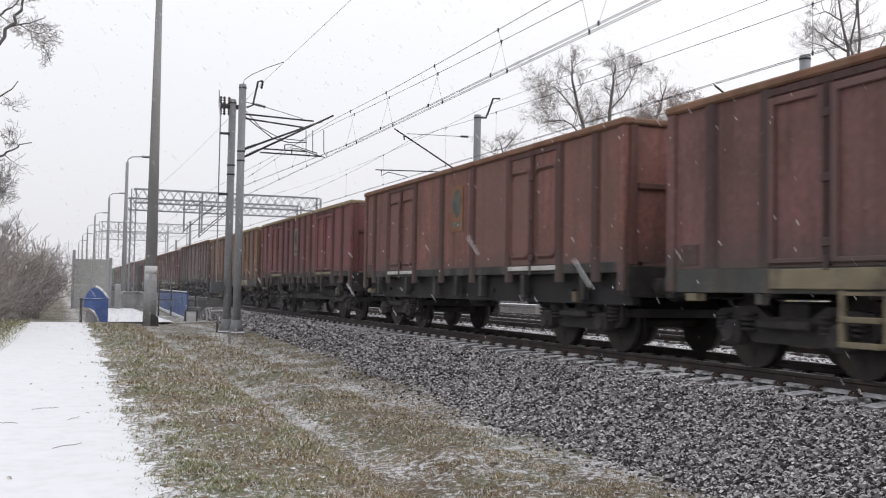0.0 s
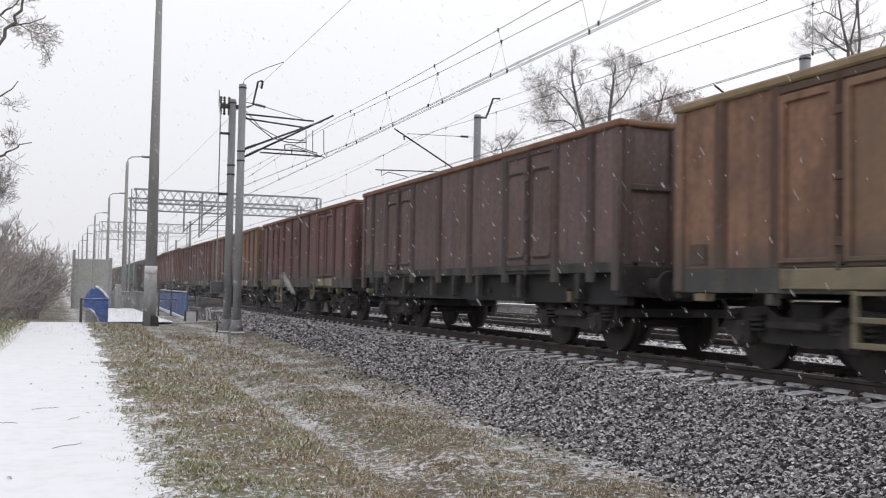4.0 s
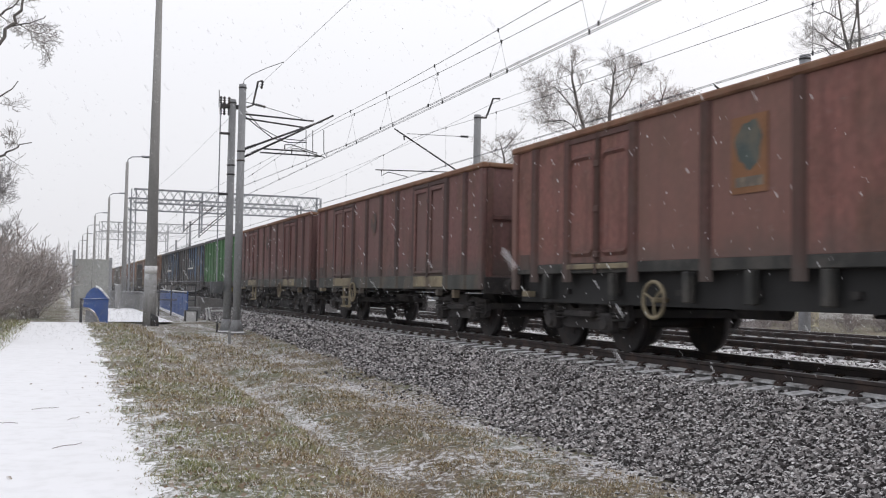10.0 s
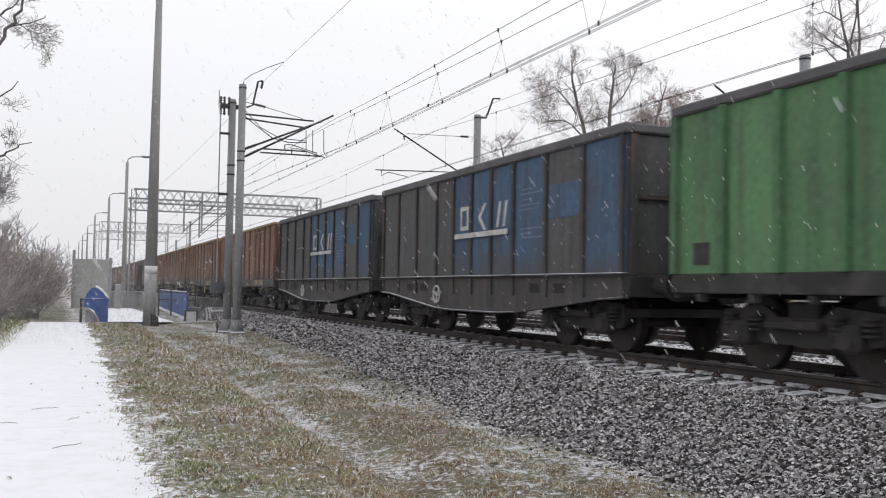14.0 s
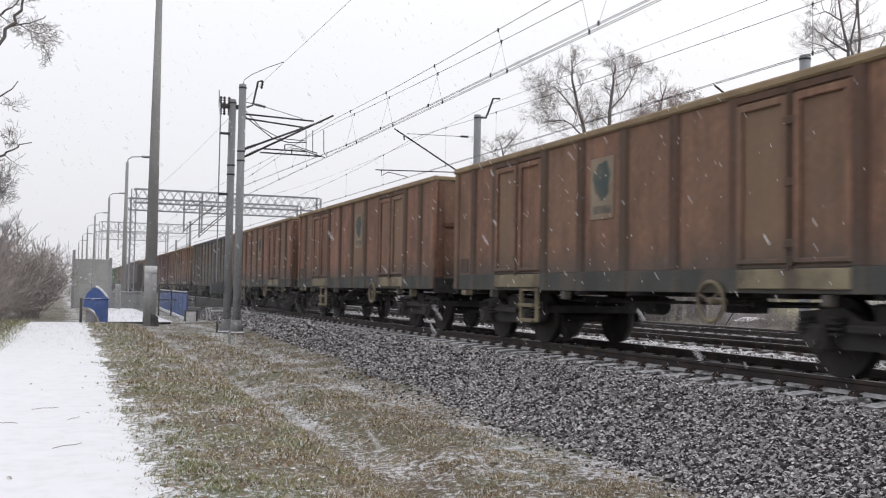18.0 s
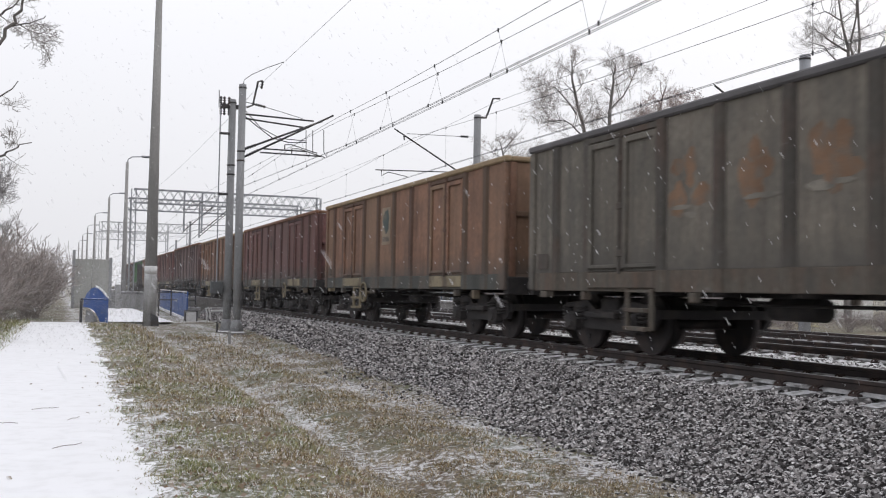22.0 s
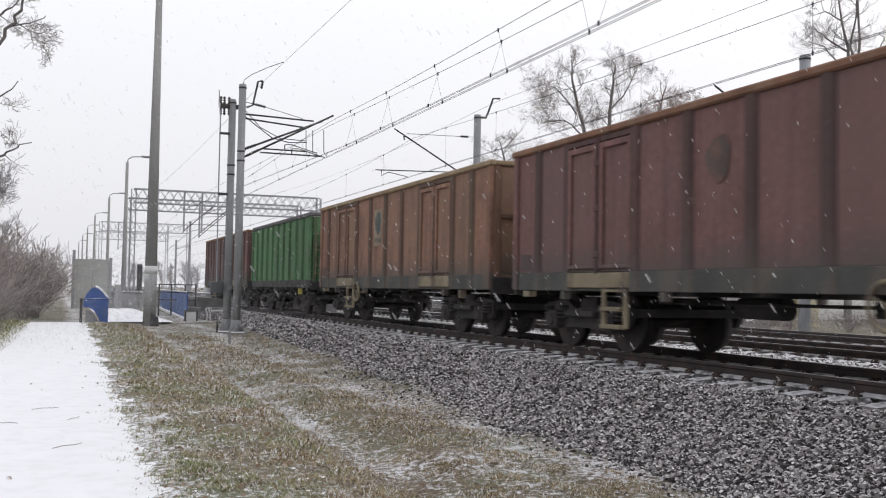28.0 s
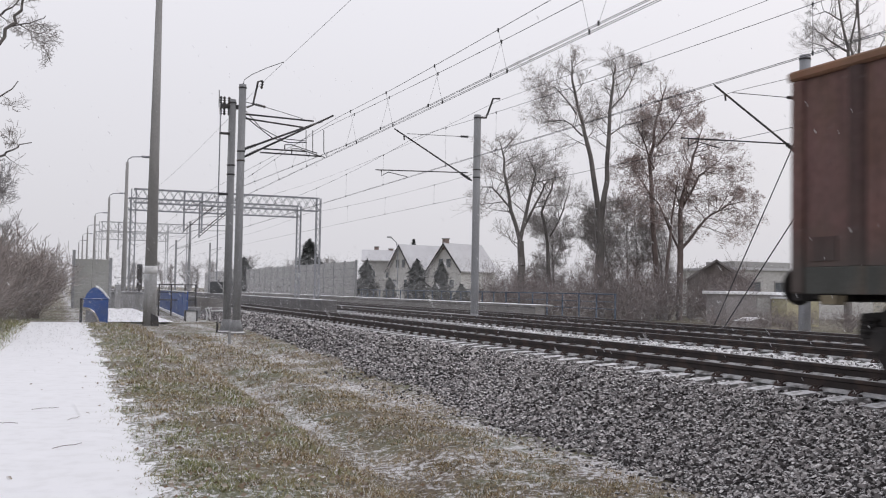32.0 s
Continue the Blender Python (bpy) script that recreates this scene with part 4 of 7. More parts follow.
    add_bogies(w, (-3.75, 3.75))
    return w


# the train from its front: type, paint, coping, band, emblem, label colours
TRAIN = (
    ("A", "maroon_red", "brown", "", "dark maroon"), ("B", "red_brown", "brown", "amber", "red-brown"), ("C", "red", "ochre", "pale", "bright dark-red"),
    ("A", "ochre", "ochre", "pale", "ochre-brown"), ("B", "purple", "brown", "", "dull purple-maroon"), ("A", "maroon_red", "brown", "faint", "dark maroon"),
    ("A", "ochre_orange", "ochre", "pale", "light orange-brown"), ("A", "maroon_red", "brown", "amber", "dark maroon"), ("B", "red_brown", "brown", "amber", "red-brown"),
    ("A", "maroon_red", "brown", "faint", "dark maroon"), ("A", "maroon_red", "brown", "faint", "dark maroon"), ("G", "green", "grey", "", "bright green"),
    ("R", "slate", "grey", "", "slate-grey and blue"), ("R", "slate", "grey", "", "slate-grey and blue"), ("A", "orange_brown", "ochre", "pale", "orange-brown"),
    ("A", "ochre_orange", "ochre", "pale", "light orange-brown"), ("A", "orange_brown", "ochre", "pale", "orange-brown"), ("A", "orange_brown", "ochre", "pale", "orange-brown"),
    ("A", "grey_green", "grey", "", "grey-green"), ("A", "ochre_orange", "ochre", "pale", "light orange-brown"), ("A", "maroon_red", "brown", "faint", "dark maroon"),
    ("A", "ochre_orange", "ochre", "pale", "light orange-brown"), ("B", "purple", "brown", "", "dull purple-maroon"), ("A", "maroon_red", "brown", "faint", "dark maroon"),
    ("A", "orange_brown", "ochre", "pale", "orange-brown"), ("G", "green", "grey", "", "bright green"), ("A", "maroon", "brown", "faint", "dark maroon"))
WHEELED = (3, 7, 8, 9, 14, 19, 21, 24)        # wagons with a brake wheel on this side
LENGTH = {"A": 12.98, "C": 12.98, "B": 12.98, "G": 10.2, "R": 11.44}
GAP = {"A": 1.06, "C": 1.06, "B": 1.06, "G": 1.05, "R": 1.03}
KIND = {"C": "open high-sided freight wagon with twin doors and black sill", "A": "open high-sided freight wagon with twin doors and rust", "B": "open freight wagon with rounded pressed doors and black underframe",
        "G": "short ribbed open freight wagon with dark sill", "R": "open freight wagon with deep dark fish-bellied sill"}


# metres each wagon is moved along to fit the camera's view
VIEW_SHIFT = (0.04, -0.06, 0.10, -0.06, 0.18, 0.05, -0.05, -0.10, -0.14, 0.04, 0.0, 0.08, 0.12, 0.0, -0.15, -0.08, -0.04, 0.0, 0.10, -0.06, 0.11, -0.06, 0.10, -0.05, -0.19, 0.0, 0.08)


def build_train():
    masters = {"A": high_side_wagon(False), "C": high_side_wagon(False, True), "B": high_side_wagon(True), "G": short_wagon(), "R": fishbelly_wagon()}
    used, wagons = set(), []
    far = 11.07
    last = None
    for k, (kind, pnt, cope, mark, words) in enumerate(TRAIN):
        if last:
            far += LENGTH[kind] + (GAP[kind] + GAP[last]) / 2
        last = kind
        if kind in used:
            w = copy_thing(masters[kind], Matrix.Identity(4))
        else:
            w = masters[kind]
        wagons.append((kind, far - LENGTH[kind] / 2 + VIEW_SHIFT[k], w, pnt, cope, mark, words))
        used.add(kind)
    for k, (kind, y, w, pnt, cope, mark, words) in enumerate(wagons):
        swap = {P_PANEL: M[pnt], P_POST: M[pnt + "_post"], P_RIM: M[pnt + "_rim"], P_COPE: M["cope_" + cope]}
        if pnt == "grey_green":
            swap[P_BAND] = swap[M["yellow"]] = M["grey_green_rim"]
        if kind == "B" and k != 1:
            swap[M["white_old"]] = M["yellow"] if k == 8 else M["black_band"]
        if kind in "BC":
            swap[P_BAND] = M["black_band"]
        for o in w.children_recursive:
            for sl in o.material_slots:
                if sl.material in swap:
                    to = swap[sl.material]
                    sl.link = "OBJECT"
                    sl.material = to
        emblem(w, 0.0 if kind == "B" else 0.45 if kind == "C" else 1.87 if k == 3 else -0.62 if k in (6, 16, 17) else 0.62, mark, 0.1 if kind == "B" else 0.0, 0.25 if kind == "C" else 0.33)
        if k in WHEELED:
            handwheel(w, 1.9 if kind == "B" else 2.3)
        elif kind == "A" and k not in (0, 18):
            handwheel(w, -2.1)
        if k == 18:
            rng = random.Random(4)
            for y, z in ((1.87, 2.05), (0.62, 2.1), (-0.62, 2.12)):
                for material, name, words_, cnt in ((M["graffiti"], "graffiti_patch", "faded orange sprayed patch", 9), (M["graffiti_pale"], "graffiti_stroke", "pale sprayed stroke", 3)):
                    lift = 0.0 if cnt == 9 else 0.004
                    for i in range(cnt):
                        bm = bmesh.new()
                        cy, cz = y + rng.uniform(-0.3, 0.3), z + (rng.uniform(0.05, 0.65) if cnt == 9 else rng.uniform(-0.1, 0.05))
                        a, b = (rng.uniform(0.09, 0.2), rng.uniform(0.1, 0.24)) if cnt == 9 else (rng.uniform(0.1, 0.24), rng.uniform(0.03, 0.05))
                        lift += 0.0004
                        bm.faces.new([bm.verts.new((-1.4 - lift, cy + a * rng.uniform(0.7, 1.15) * math.cos(-q), cz + b * rng.uniform(0.7, 1.15) * math.sin(-q))) for q in (2 * math.pi * m / 14 for m in range(14))])
                        part(name, bm, material, w, words_)
        if k == 8:
            part("paint_run", B((-1.454, -1.447, -2.58, -2.48, 1.9, 3.0)), M["white_old"], w, "flaking white paint run")
            part("paint_run", B((-1.484, -1.477, -3.52, -3.45, 1.42, 2.2)), M["yellow"], w, "flaking yellow paint run")
            part("paint_run", B((-1.458, -1.453, -4.3, -3.0, 1.29, 1.36)), M["white_old"], w, "flaking white paint run")
        tagged(w, words + " " + KIND[kind], "wagon", "wagons of the goods train")
    return [(w, y) for kind, y, w, *rest in wagons]


WAGONS = build_train()


def travel(t):
    """Metres that the train has come by t seconds."""
    return -3.268e-4 * t ** 3 + 0.035362 * t ** 2 + 10.41417 * t + 0.0398

# ---- masts, cantilevers and wires ----
def insulator(bm, a, b, n=4, r=0.07):
    """Ribbed insulator between two points."""
    a, b = Vector(a), Vector(b)
    rod(bm, a, b, 0.025, 0.025, 6)
    for i in range(n):
        c = a.lerp(b, (i + 0.5) / n)
        d = (b - a) / n * 0.28
        rod(bm, c - d, c + d, r, r * 0.6, 10)


def mast_shaft(w, z0, z1, r0, r1, material, n=14):
    bm = bmesh.new()
    rod(bm, (0, 0, z0), (0, 0, z1), r0, r1, n)
    part("shaft", bm, material, w)
    bm = bmesh.new()
    for z in (z1 - 0.12, z1 - 2.3, z1 - 2.62):
        r = r1 + (r0 - r1) * (z1 - z) / (z1 - z0)
        rod(bm, (0, 0, z - 0.025), (0, 0, z + 0.025), r + 0.014, r + 0.014, n)
    part("clamp_bands", bm, M["dark_steel"], w)


def footing(w, z):
    part("footing", B((-0.27, 0.27, -0.3, 0.3, z - 0.5, z + 0.03), c=0.04), M["platform"], w)
    bm = bmesh.new()
    rod(bm, (0, 0, z + 0.02), (0, 0, z + 0.42), 0.25, 0.142, 14)
    part("base_cone", bm, M["pole_grey"], w)


def catenary_masts():
    # the pair beside the near track
    a = root("catenary_mast", (5.63, 33.03, 0), "grey round steel catenary mast on a concrete footing", "mast", "catenary masts")
    mast_shaft(a, -0.75, 7.83, 0.138, 0.122, M["pole_grey"])
    footing(a, -0.62)
    for off, k in ((0.0, 0), (1.15, 1)):
        bm = bmesh.new()
        rod(bm, (0.11, off * 0.4, 5.35 + 0.3 * k), (3.21 - 0.1 * k, off, 7.03 - 0.03 * k), 0.036, 0.032, 8)
        arm = part("cantilever_tube", bm, M["dark_steel"], a)
        bm = bmesh.new()
        insulator(bm, (0.2, off * 0.42, 5.4 + 0.29 * k), (0.62, off * 0.5, 5.63 + 0.25 * k), 5, 0.06)
        part("insulator", bm, M["dark_steel"], arm)
        bm = bmesh.new()
        rod(bm, (0.07, off * 0.4, 6.82 - 0.06 * k), (2.5, off, 6.77 - 0.06 * k), 0.03, 0.03, 8)
        part("top_tube", bm, M["dark_steel"], a)
        bm = bmesh.new()
        z = 5.54 + 0.3 * k
        rod(bm, (0.65 + 0.28 * k, off, z), (2.79 - 0.27 * k, off, z + 0.01), 0.026, 0.026, 8)
        reg = part("registration_tube", bm, M["dark_steel"], a)
        bm = bmesh.new()
        rod(bm, (1.75, off, z), (1.75, off, z + 0.2), 0.02, 0.02, 6)
        pipe(bm, [(1.75, off, z + 0.2), (2.0, off, z + 0.22), (2.75, off, z + 0.02), (2.95, off, z - 0.02)], 0.016)
        part("steady_arm", bm, M["dark_steel"], reg)
    for x, z in ((2.31, 6.48), (2.55, 6.5), (2.95, 6.55)):
        bm = bmesh.new()
        pipe(bm, [(x, 0.3, z), (x + 0.02, 0.3, z - 0.8), (x + 0.12, 0.3, z - 0.95), (x + 0.15, 0.3, z - 0.8)], 0.014)
        part("jumper", bm, M["wire"], a)
    bm = bmesh.new()
    pipe(bm, [(0.1, 0, 6.75), (0.5, 0, 6.45), (1.1, 0.2, 6.1), (1.7, 0.3, 6.0), (2.35, 0.3, 6.05)], 0.018)
    pipe(bm, [(0.1, 0, 6.95), (0.7, 0.3, 6.45), (1.4, 0.3, 6.12), (2.3, 0.3, 6.1)], 0.014)
    part("hanging_cable", bm, M["wire"], a)
    bm = bmesh.new()
    pipe(bm, [(0.02, 0, 7.25), (0.35, 0, 7.2)], 0.012)
    insulator(bm, (0.35, 0, 7.2), (0.8, 0, 7.12), 5, 0.06)
    pipe(bm, [(0.8, 0, 7.12), (2.1, 0, 6.83)], 0.01)
    part("stay", bm, M["dark_steel"], a)
    bm = bmesh.new()
    pipe(bm, [(0.15, 0, 7.05), (0.36, 0, 7.15), (0.52, 0, 7.98), (0.66, 0, 8.02), (0.68, 0, 7.95)], 0.033, 8)
    fb = part("feeder_bracket", bm, M["dark_steel"], a)
    bm = bmesh.new()
    insulator(bm, (0.68, 0, 8.02), (0.64, 0, 7.74), 3, 0.055)
    part("insulator", bm, M["dark_steel"], fb)
    bm = bmesh.new()
    pipe(bm, [(0.0, 0, 7.8), (0.05, 0, 8.0), (0.25, -0.3, 8.14), (0.5, -1.6, 8.12), (0.63, -3.6, 7.9)], 0.011)
    part("jumper", bm, M["wire"], a)
    b = root("catenary_mast", (5.42, 33.75, 0), "dark weathered round mast with switch gear at its top", "mast", "catenary masts")
    mast_shaft(b, -0.75, 7.42, 0.138, 0.122, M["pole_grey"])
    footing(b, -0.62)
    bm = bmesh.new()
    quad_box(bm, -0.42, 0.25, -0.08, 0.08, 7.1, 7.24, c=0.02)
    for x in (-0.40, -0.28, -0.12):
        insulator(bm, (x, 0, 7.24), (x, 0, 7.5), 3, 0.06)
        insulator(bm, (x, 0, 7.1), (x, 0, 6.85), 3, 0.055)
    pipe(bm, [(-0.46, 0, 7.1), (-0.47, 0, 7.72)], 0.014)
    part("disconnector", bm, M["dark_steel"], b)
    bm = bmesh.new()
    pipe(bm, [(-0.42, -0.1, 7.0), (-0.42, -0.12, 4.3), (-0.40, -0.12, 1.0)], 0.022)
    part("drive_rod", bm, M["galv"], b)
    for z in (4.1, 6.2):
        part("rod_guide", B((-0.44, -0.1, -0.14, -0.08, z - 0.04, z + 0.04)), M["dark_steel"], b)
    part("drive_box", B((-0.60, -0.2, -0.25, 0.05, 0.68, 1.08), c=0.02), mat("box_grey", (0.075, 0.08, 0.085)), b, "dark grey metal drive cabinet")
    # the mast between the far tracks
    c = root("catenary_mast", (16.0, 36.7, 0), "slim grey catenary mast between the tracks", "mast", "catenary masts")
    mast_shaft(c, -0.5, 8.25, 0.165, 0.15, M["pole_grey"])
    footing(c, -0.35)
    one_arm(c, (-0.21, 0, 5.49), (-3.64, 0, 7.39), (-0.39, 5.81), (-4.4, 5.68), (-0.17, 7.31), (-3.1, 7.23))
    bm = bmesh.new()
    pipe(bm, [(0.1, 0, 8.15), (0.38, 0, 8.16), (0.5, 0, 8.45), (0.7, 0, 9.0), (1.02, 0, 9.03)], 0.04, 8)
    part("feeder_bracket", bm, M["dark_steel"], c)
    # the mast beyond the third track
    d = root("catenary_mast", (21.0, 23.18, 0), "grey steel catenary mast held by two guy wires", "mast", "catenary masts")
    mast_shaft(d, -0.7, 8.3, 0.18, 0.165, M["galv"])
    footing(d, -0.55)
    one_arm(d, (-0.25, 0, 5.26), (-3.34, 0, 7.05), (-0.6, 5.53), (-4.5, 5.42), (-0.2, 6.95), (-2.7, 6.9))
    for z, foot in ((6.2, 4.5), (3.7, 4.0)):
        bm = bmesh.new()
        rod(bm, (0, 0.1, z), (0, foot, -0.36), 0.02, 0.02, 6)
        part("guy_wire", bm, M["wire"], d)


def one_arm(w, a, b, ra, rb, sa, sb):
    bm = bmesh.new()
    rod(bm, a, b, 0.034, 0.03, 8)
    arm = part("cantilever_tube", bm, M["dark_steel"], w)
    bm = bmesh.new()
    A, C = Vector(a), Vector(b)
    insulator(bm, A.lerp(C, 0.03), A.lerp(C, 0.15), 5, 0.075)
    part("insulator", bm, M["dark_steel"], arm)
    bm = bmesh.new()
    rod(bm, (ra[0], 0, ra[1]), (rb[0], 0, rb[1]), 0.022, 0.022, 8)
    reg = part("registration_tube", bm, M["dark_steel"], w)
    bm = bmesh.new()
    pipe(bm, [(rb[0] + 0.25, 0, rb[1]), (rb[0] + 0.25, 0, rb[1] - 0.22), (rb[0] + 0.55, 0, rb[1] - 0.06), (rb[0] + 1.35, 0, rb[1] - 0.2)], 0.017)
    part("steady_arm", bm, M["dark_steel"], reg)
    bm = bmesh.new()
    S, E = Vector((sa[0], 0, sa[1])), Vector((sb[0], 0, sb[1]))
    rod(bm, S, E, 0.011, 0.011, 6)
    insulator(bm, S.lerp(E, 0.08), S.lerp(E, 0.2), 5, 0.055)
    part("stay", bm, M["dark_steel"], w)
    bm = bmesh.new()
    D = C.lerp(A, 0.12)
    pipe(bm, [D, D + Vector((0.02, 0, -0.2))], 0.03)
    part("messenger_clamp", bm, M["dark_steel"], arm)


catenary_masts()


def far_masts():
    for x, y, top in ((11.92, 110, 5.99), (11.56, 95, 7.14), (18.44, 130, 6.70)):
        w = root("catenary_mast", (x, y, 0), "distant slim grey catenary mast along the line", "mast", "catenary masts")
        mast_shaft(w, -0.6, top, 0.13, 0.10, M["post_pale"])
        bm = bmesh.new()
        rod(bm, (0, 0, top - 1.0), (1.5, 0, top - 0.55), 0.03, 0.03, 6)
        rod(bm, (0, 0, top - 1.9), (1.5, 0, top - 0.55), 0.03, 0.03, 6)
        part("arm", bm, M["post_pale"], w)


far_masts()


def sag(y, spans, high, low):
    for a, b in spans:
        if a <= y <= b:
            u = (y - a) / (b - a)
            return high - (high - low) * 4 * u * (1 - u)
    return high


def line_wire(name, x, zf, r, label, y0=-16, y1=190, n=70):
    bm = bmesh.new()
    ys = [y0 + (y1 - y0) * i / n for i in range(n + 1)]
    pipe(bm, [(x, y, zf(y)) for y in ys], r * 0.82, 5)
    ob = new(name, mesh_of(name, bm, M["wire"]))
    return tagged(ob, label, "wire", "overhead wires")


def overhead():
    near = ((-22, 33), (33, 74), (74, 115), (115, 160))
    far = ((-24, 36.7), (36.7, 81), (81, 130))
    thrd = ((-30, 23.2), (23.2, 74), (74, 120))
    def m1(y):                                   # the two lines over the near track overlap before the mast
        return sag(y, near, 6.53, 6.38) + 0.10 * max(0.0, min(1.0, (y - 25) / 8)) if y < 33 else sag(y, near, 6.63, 6.25)

    def m1b(y):
        return sag(y, near, 6.70, 6.24) if y < 33 else 6.70 + 0.012 * (y - 33)

    def c1b(y):                                  # beyond the mast the second contact wire rises out of running
        return 5.56 + 0.024 * max(0.0, y - 30)

    m2 = lambda y: sag(y, far, 7.15, 6.5)
    m3 = lambda y: sag(y, thrd, 6.75, 6.3)
    for x in (8.61, 8.67):
        line_wire("contact_wire", x, lambda y: 5.54, 0.0075, "thin dark copper contact wire over the near track")
    for x in (8.50, 8.55):
        line_wire("contact_wire", x, c1b, 0.0075, "thin dark copper contact wire lifting clear beyond the mast", y1=70)
    line_wire("messenger_wire", 8.42, m1, 0.0085, "thin dark carrying wire with droppers over the near track")
    line_wire("messenger_wire", 8.78, m1b, 0.0085, "thin dark carrying wire with droppers over the near track", y1=75)
    for x in (13.28, 13.36):
        line_wire("contact_wire", x, lambda y: 5.58, 0.0085, "thin dark copper contact wire over the middle track")
    line_wire("messenger_wire", 13.32, m2, 0.0085, "thin dark carrying wire with droppers over the middle track")
    line_wire("contact_wire", 17.7, lambda y: 5.34, 0.0085, "thin dark copper contact wire over the far track")
    line_wire("messenger_wire", 17.7, m3, 0.0085, "thin dark carrying wire with droppers over the far track")
    line_wire("feeder_wire", 6.28, lambda y: sag(y, near, 7.95, 7.75), 0.0065, "thin dark feeder wire high over the path side")
    line_wire("feeder_wire", 16.95, lambda y: sag(y, far, 8.94, 8.55), 0.0085, "thin dark feeder wire on the mast brackets")
    for xs, zm, zc, ylist in (((8.42,), m1, 5.54, (4.2, 7.8, 11.4, 14.9, 18.3, 22.0, 25.8, 29.4, 36, 41, 46, 52, 58, 64, 70, 78, 86)),
                              ((8.78,), m1b, 5.54, (4.0, 7.4, 11.0, 14.4, 18.9, 22.7, 26.6, 30.2, 38, 46)), ((13.32,), m2, 5.58, (9, 14.5, 20.4, 29, 33.5, 41, 47, 53, 59, 66, 73)), ((17.7,), m3, 5.34, (14, 19, 27, 33, 39, 46, 54, 62, 70))):
        for i, y in enumerate(ylist):
            for k, x in enumerate(xs):
                bm = bmesh.new()
                yy, xc = y, 8.64 if x == 8.42 else 8.53 if x == 8.78 else x
                if x == 8.78:
                    zc = c1b(y)
                rod(bm, (x, yy, zm(yy)), (xc, y, zc), 0.0032, 0.0032, 4)
                rod(bm, (xc, y, zc - 0.03), (xc, y, zc + 0.06), 0.02, 0.02, 6)
                rod(bm, (x, yy, zm(yy) - 0.05), (x, yy, zm(yy) + 0.03), 0.018, 0.018, 6)
                ob = new("dropper", mesh_of("dropper", bm, M["wire"]))
                tagged(ob, "thin wire dropper between carrying and contact wire", "wire", "droppers")


overhead()


def gantry(y, x0, x1, z0, z1, hangers, steel="galv"):
    g = root("signal_gantry", (0, y, 0), "grey lattice steel catenary portal across the tracks", "gantry", "lattice portals")
    for x in (x0, x1):
        bm = bmesh.new()
        for dx in (-0.16, 0.16):
            for dy in (-0.16, 0.16):
                quad_box(bm, x + dx - 0.03, x + dx + 0.03, dy - 0.03, dy + 0.03, -0.7, z1)
        k = 0
        z = -0.3
        while z < z1 - 0.4:
            s = 1 if k % 2 else -1
            for dy in (-0.16, 0.16):
                rod(bm, (x - 0.16 * s, dy, z), (x + 0.16 * s, dy, z + 0.4), 0.018, 0.018, 4)
            z += 0.4
            k += 1
        part("leg", bm, M[steel], g)
    for z in (z0, z1):
        for dy in (-0.3, 0.3):
            bm = bmesh.new()
            quad_box(bm, x0, x1, dy - 0.035, dy + 0.035, z - 0.04, z + 0.04)
            part("chord", bm, M[steel], g)
    n = int((x1 - x0) / 0.62)
    w = (x1 - x0) / n
    for i in range(n):
        for dy in (-0.3, 0.3):
            bm = bmesh.new()
            a, b = x0 + i * w, x0 + (i + 1) * w
            rod(bm, (a, dy, z0), (b, dy, z1), 0.022, 0.022, 4)
            rod(bm, (b, dy, z0), (a, dy, z1), 0.022, 0.022, 4)
            part("lattice_bay", bm, M[steel], g)
    for x in hangers:
        bm = bmesh.new()
        quad_box(bm, x - 0.06, x + 0.06, -0.06, 0.06, 4.9, z1 + 0.05)
        part("hanger", bm, M[steel], g)
        bm = bmesh.new()
        rod(bm, (x, 0, 5.0), (x + 2.1, 0, 6.9), 0.035, 0.035, 6)
        rod(bm, (x, 0, 6.6), (x + 2.0, 0, 6.75), 0.02, 0.02, 6)
        rod(bm, (x + 0.4, 0, 5.5), (x + 2.2, 0, 5.55), 0.02, 0.02, 6)
        part("cantilever_tube", bm, M["dark_steel" if steel == "galv" else steel], g)
    return g


gantry(73.8, 4.9, 18.72, 6.95, 7.95, (8.5, 9.8))
gantry(81.2, 5.0, 18.9, 6.95, 7.9, (10.6,))
gantry(115.0, 4.2, 13.8, 7.0, 8.0, (6.1, 11.5), "steel_hazed")
gantry(137.0, 4.3, 13.6, 7.0, 8.0, (), "steel_hazed")


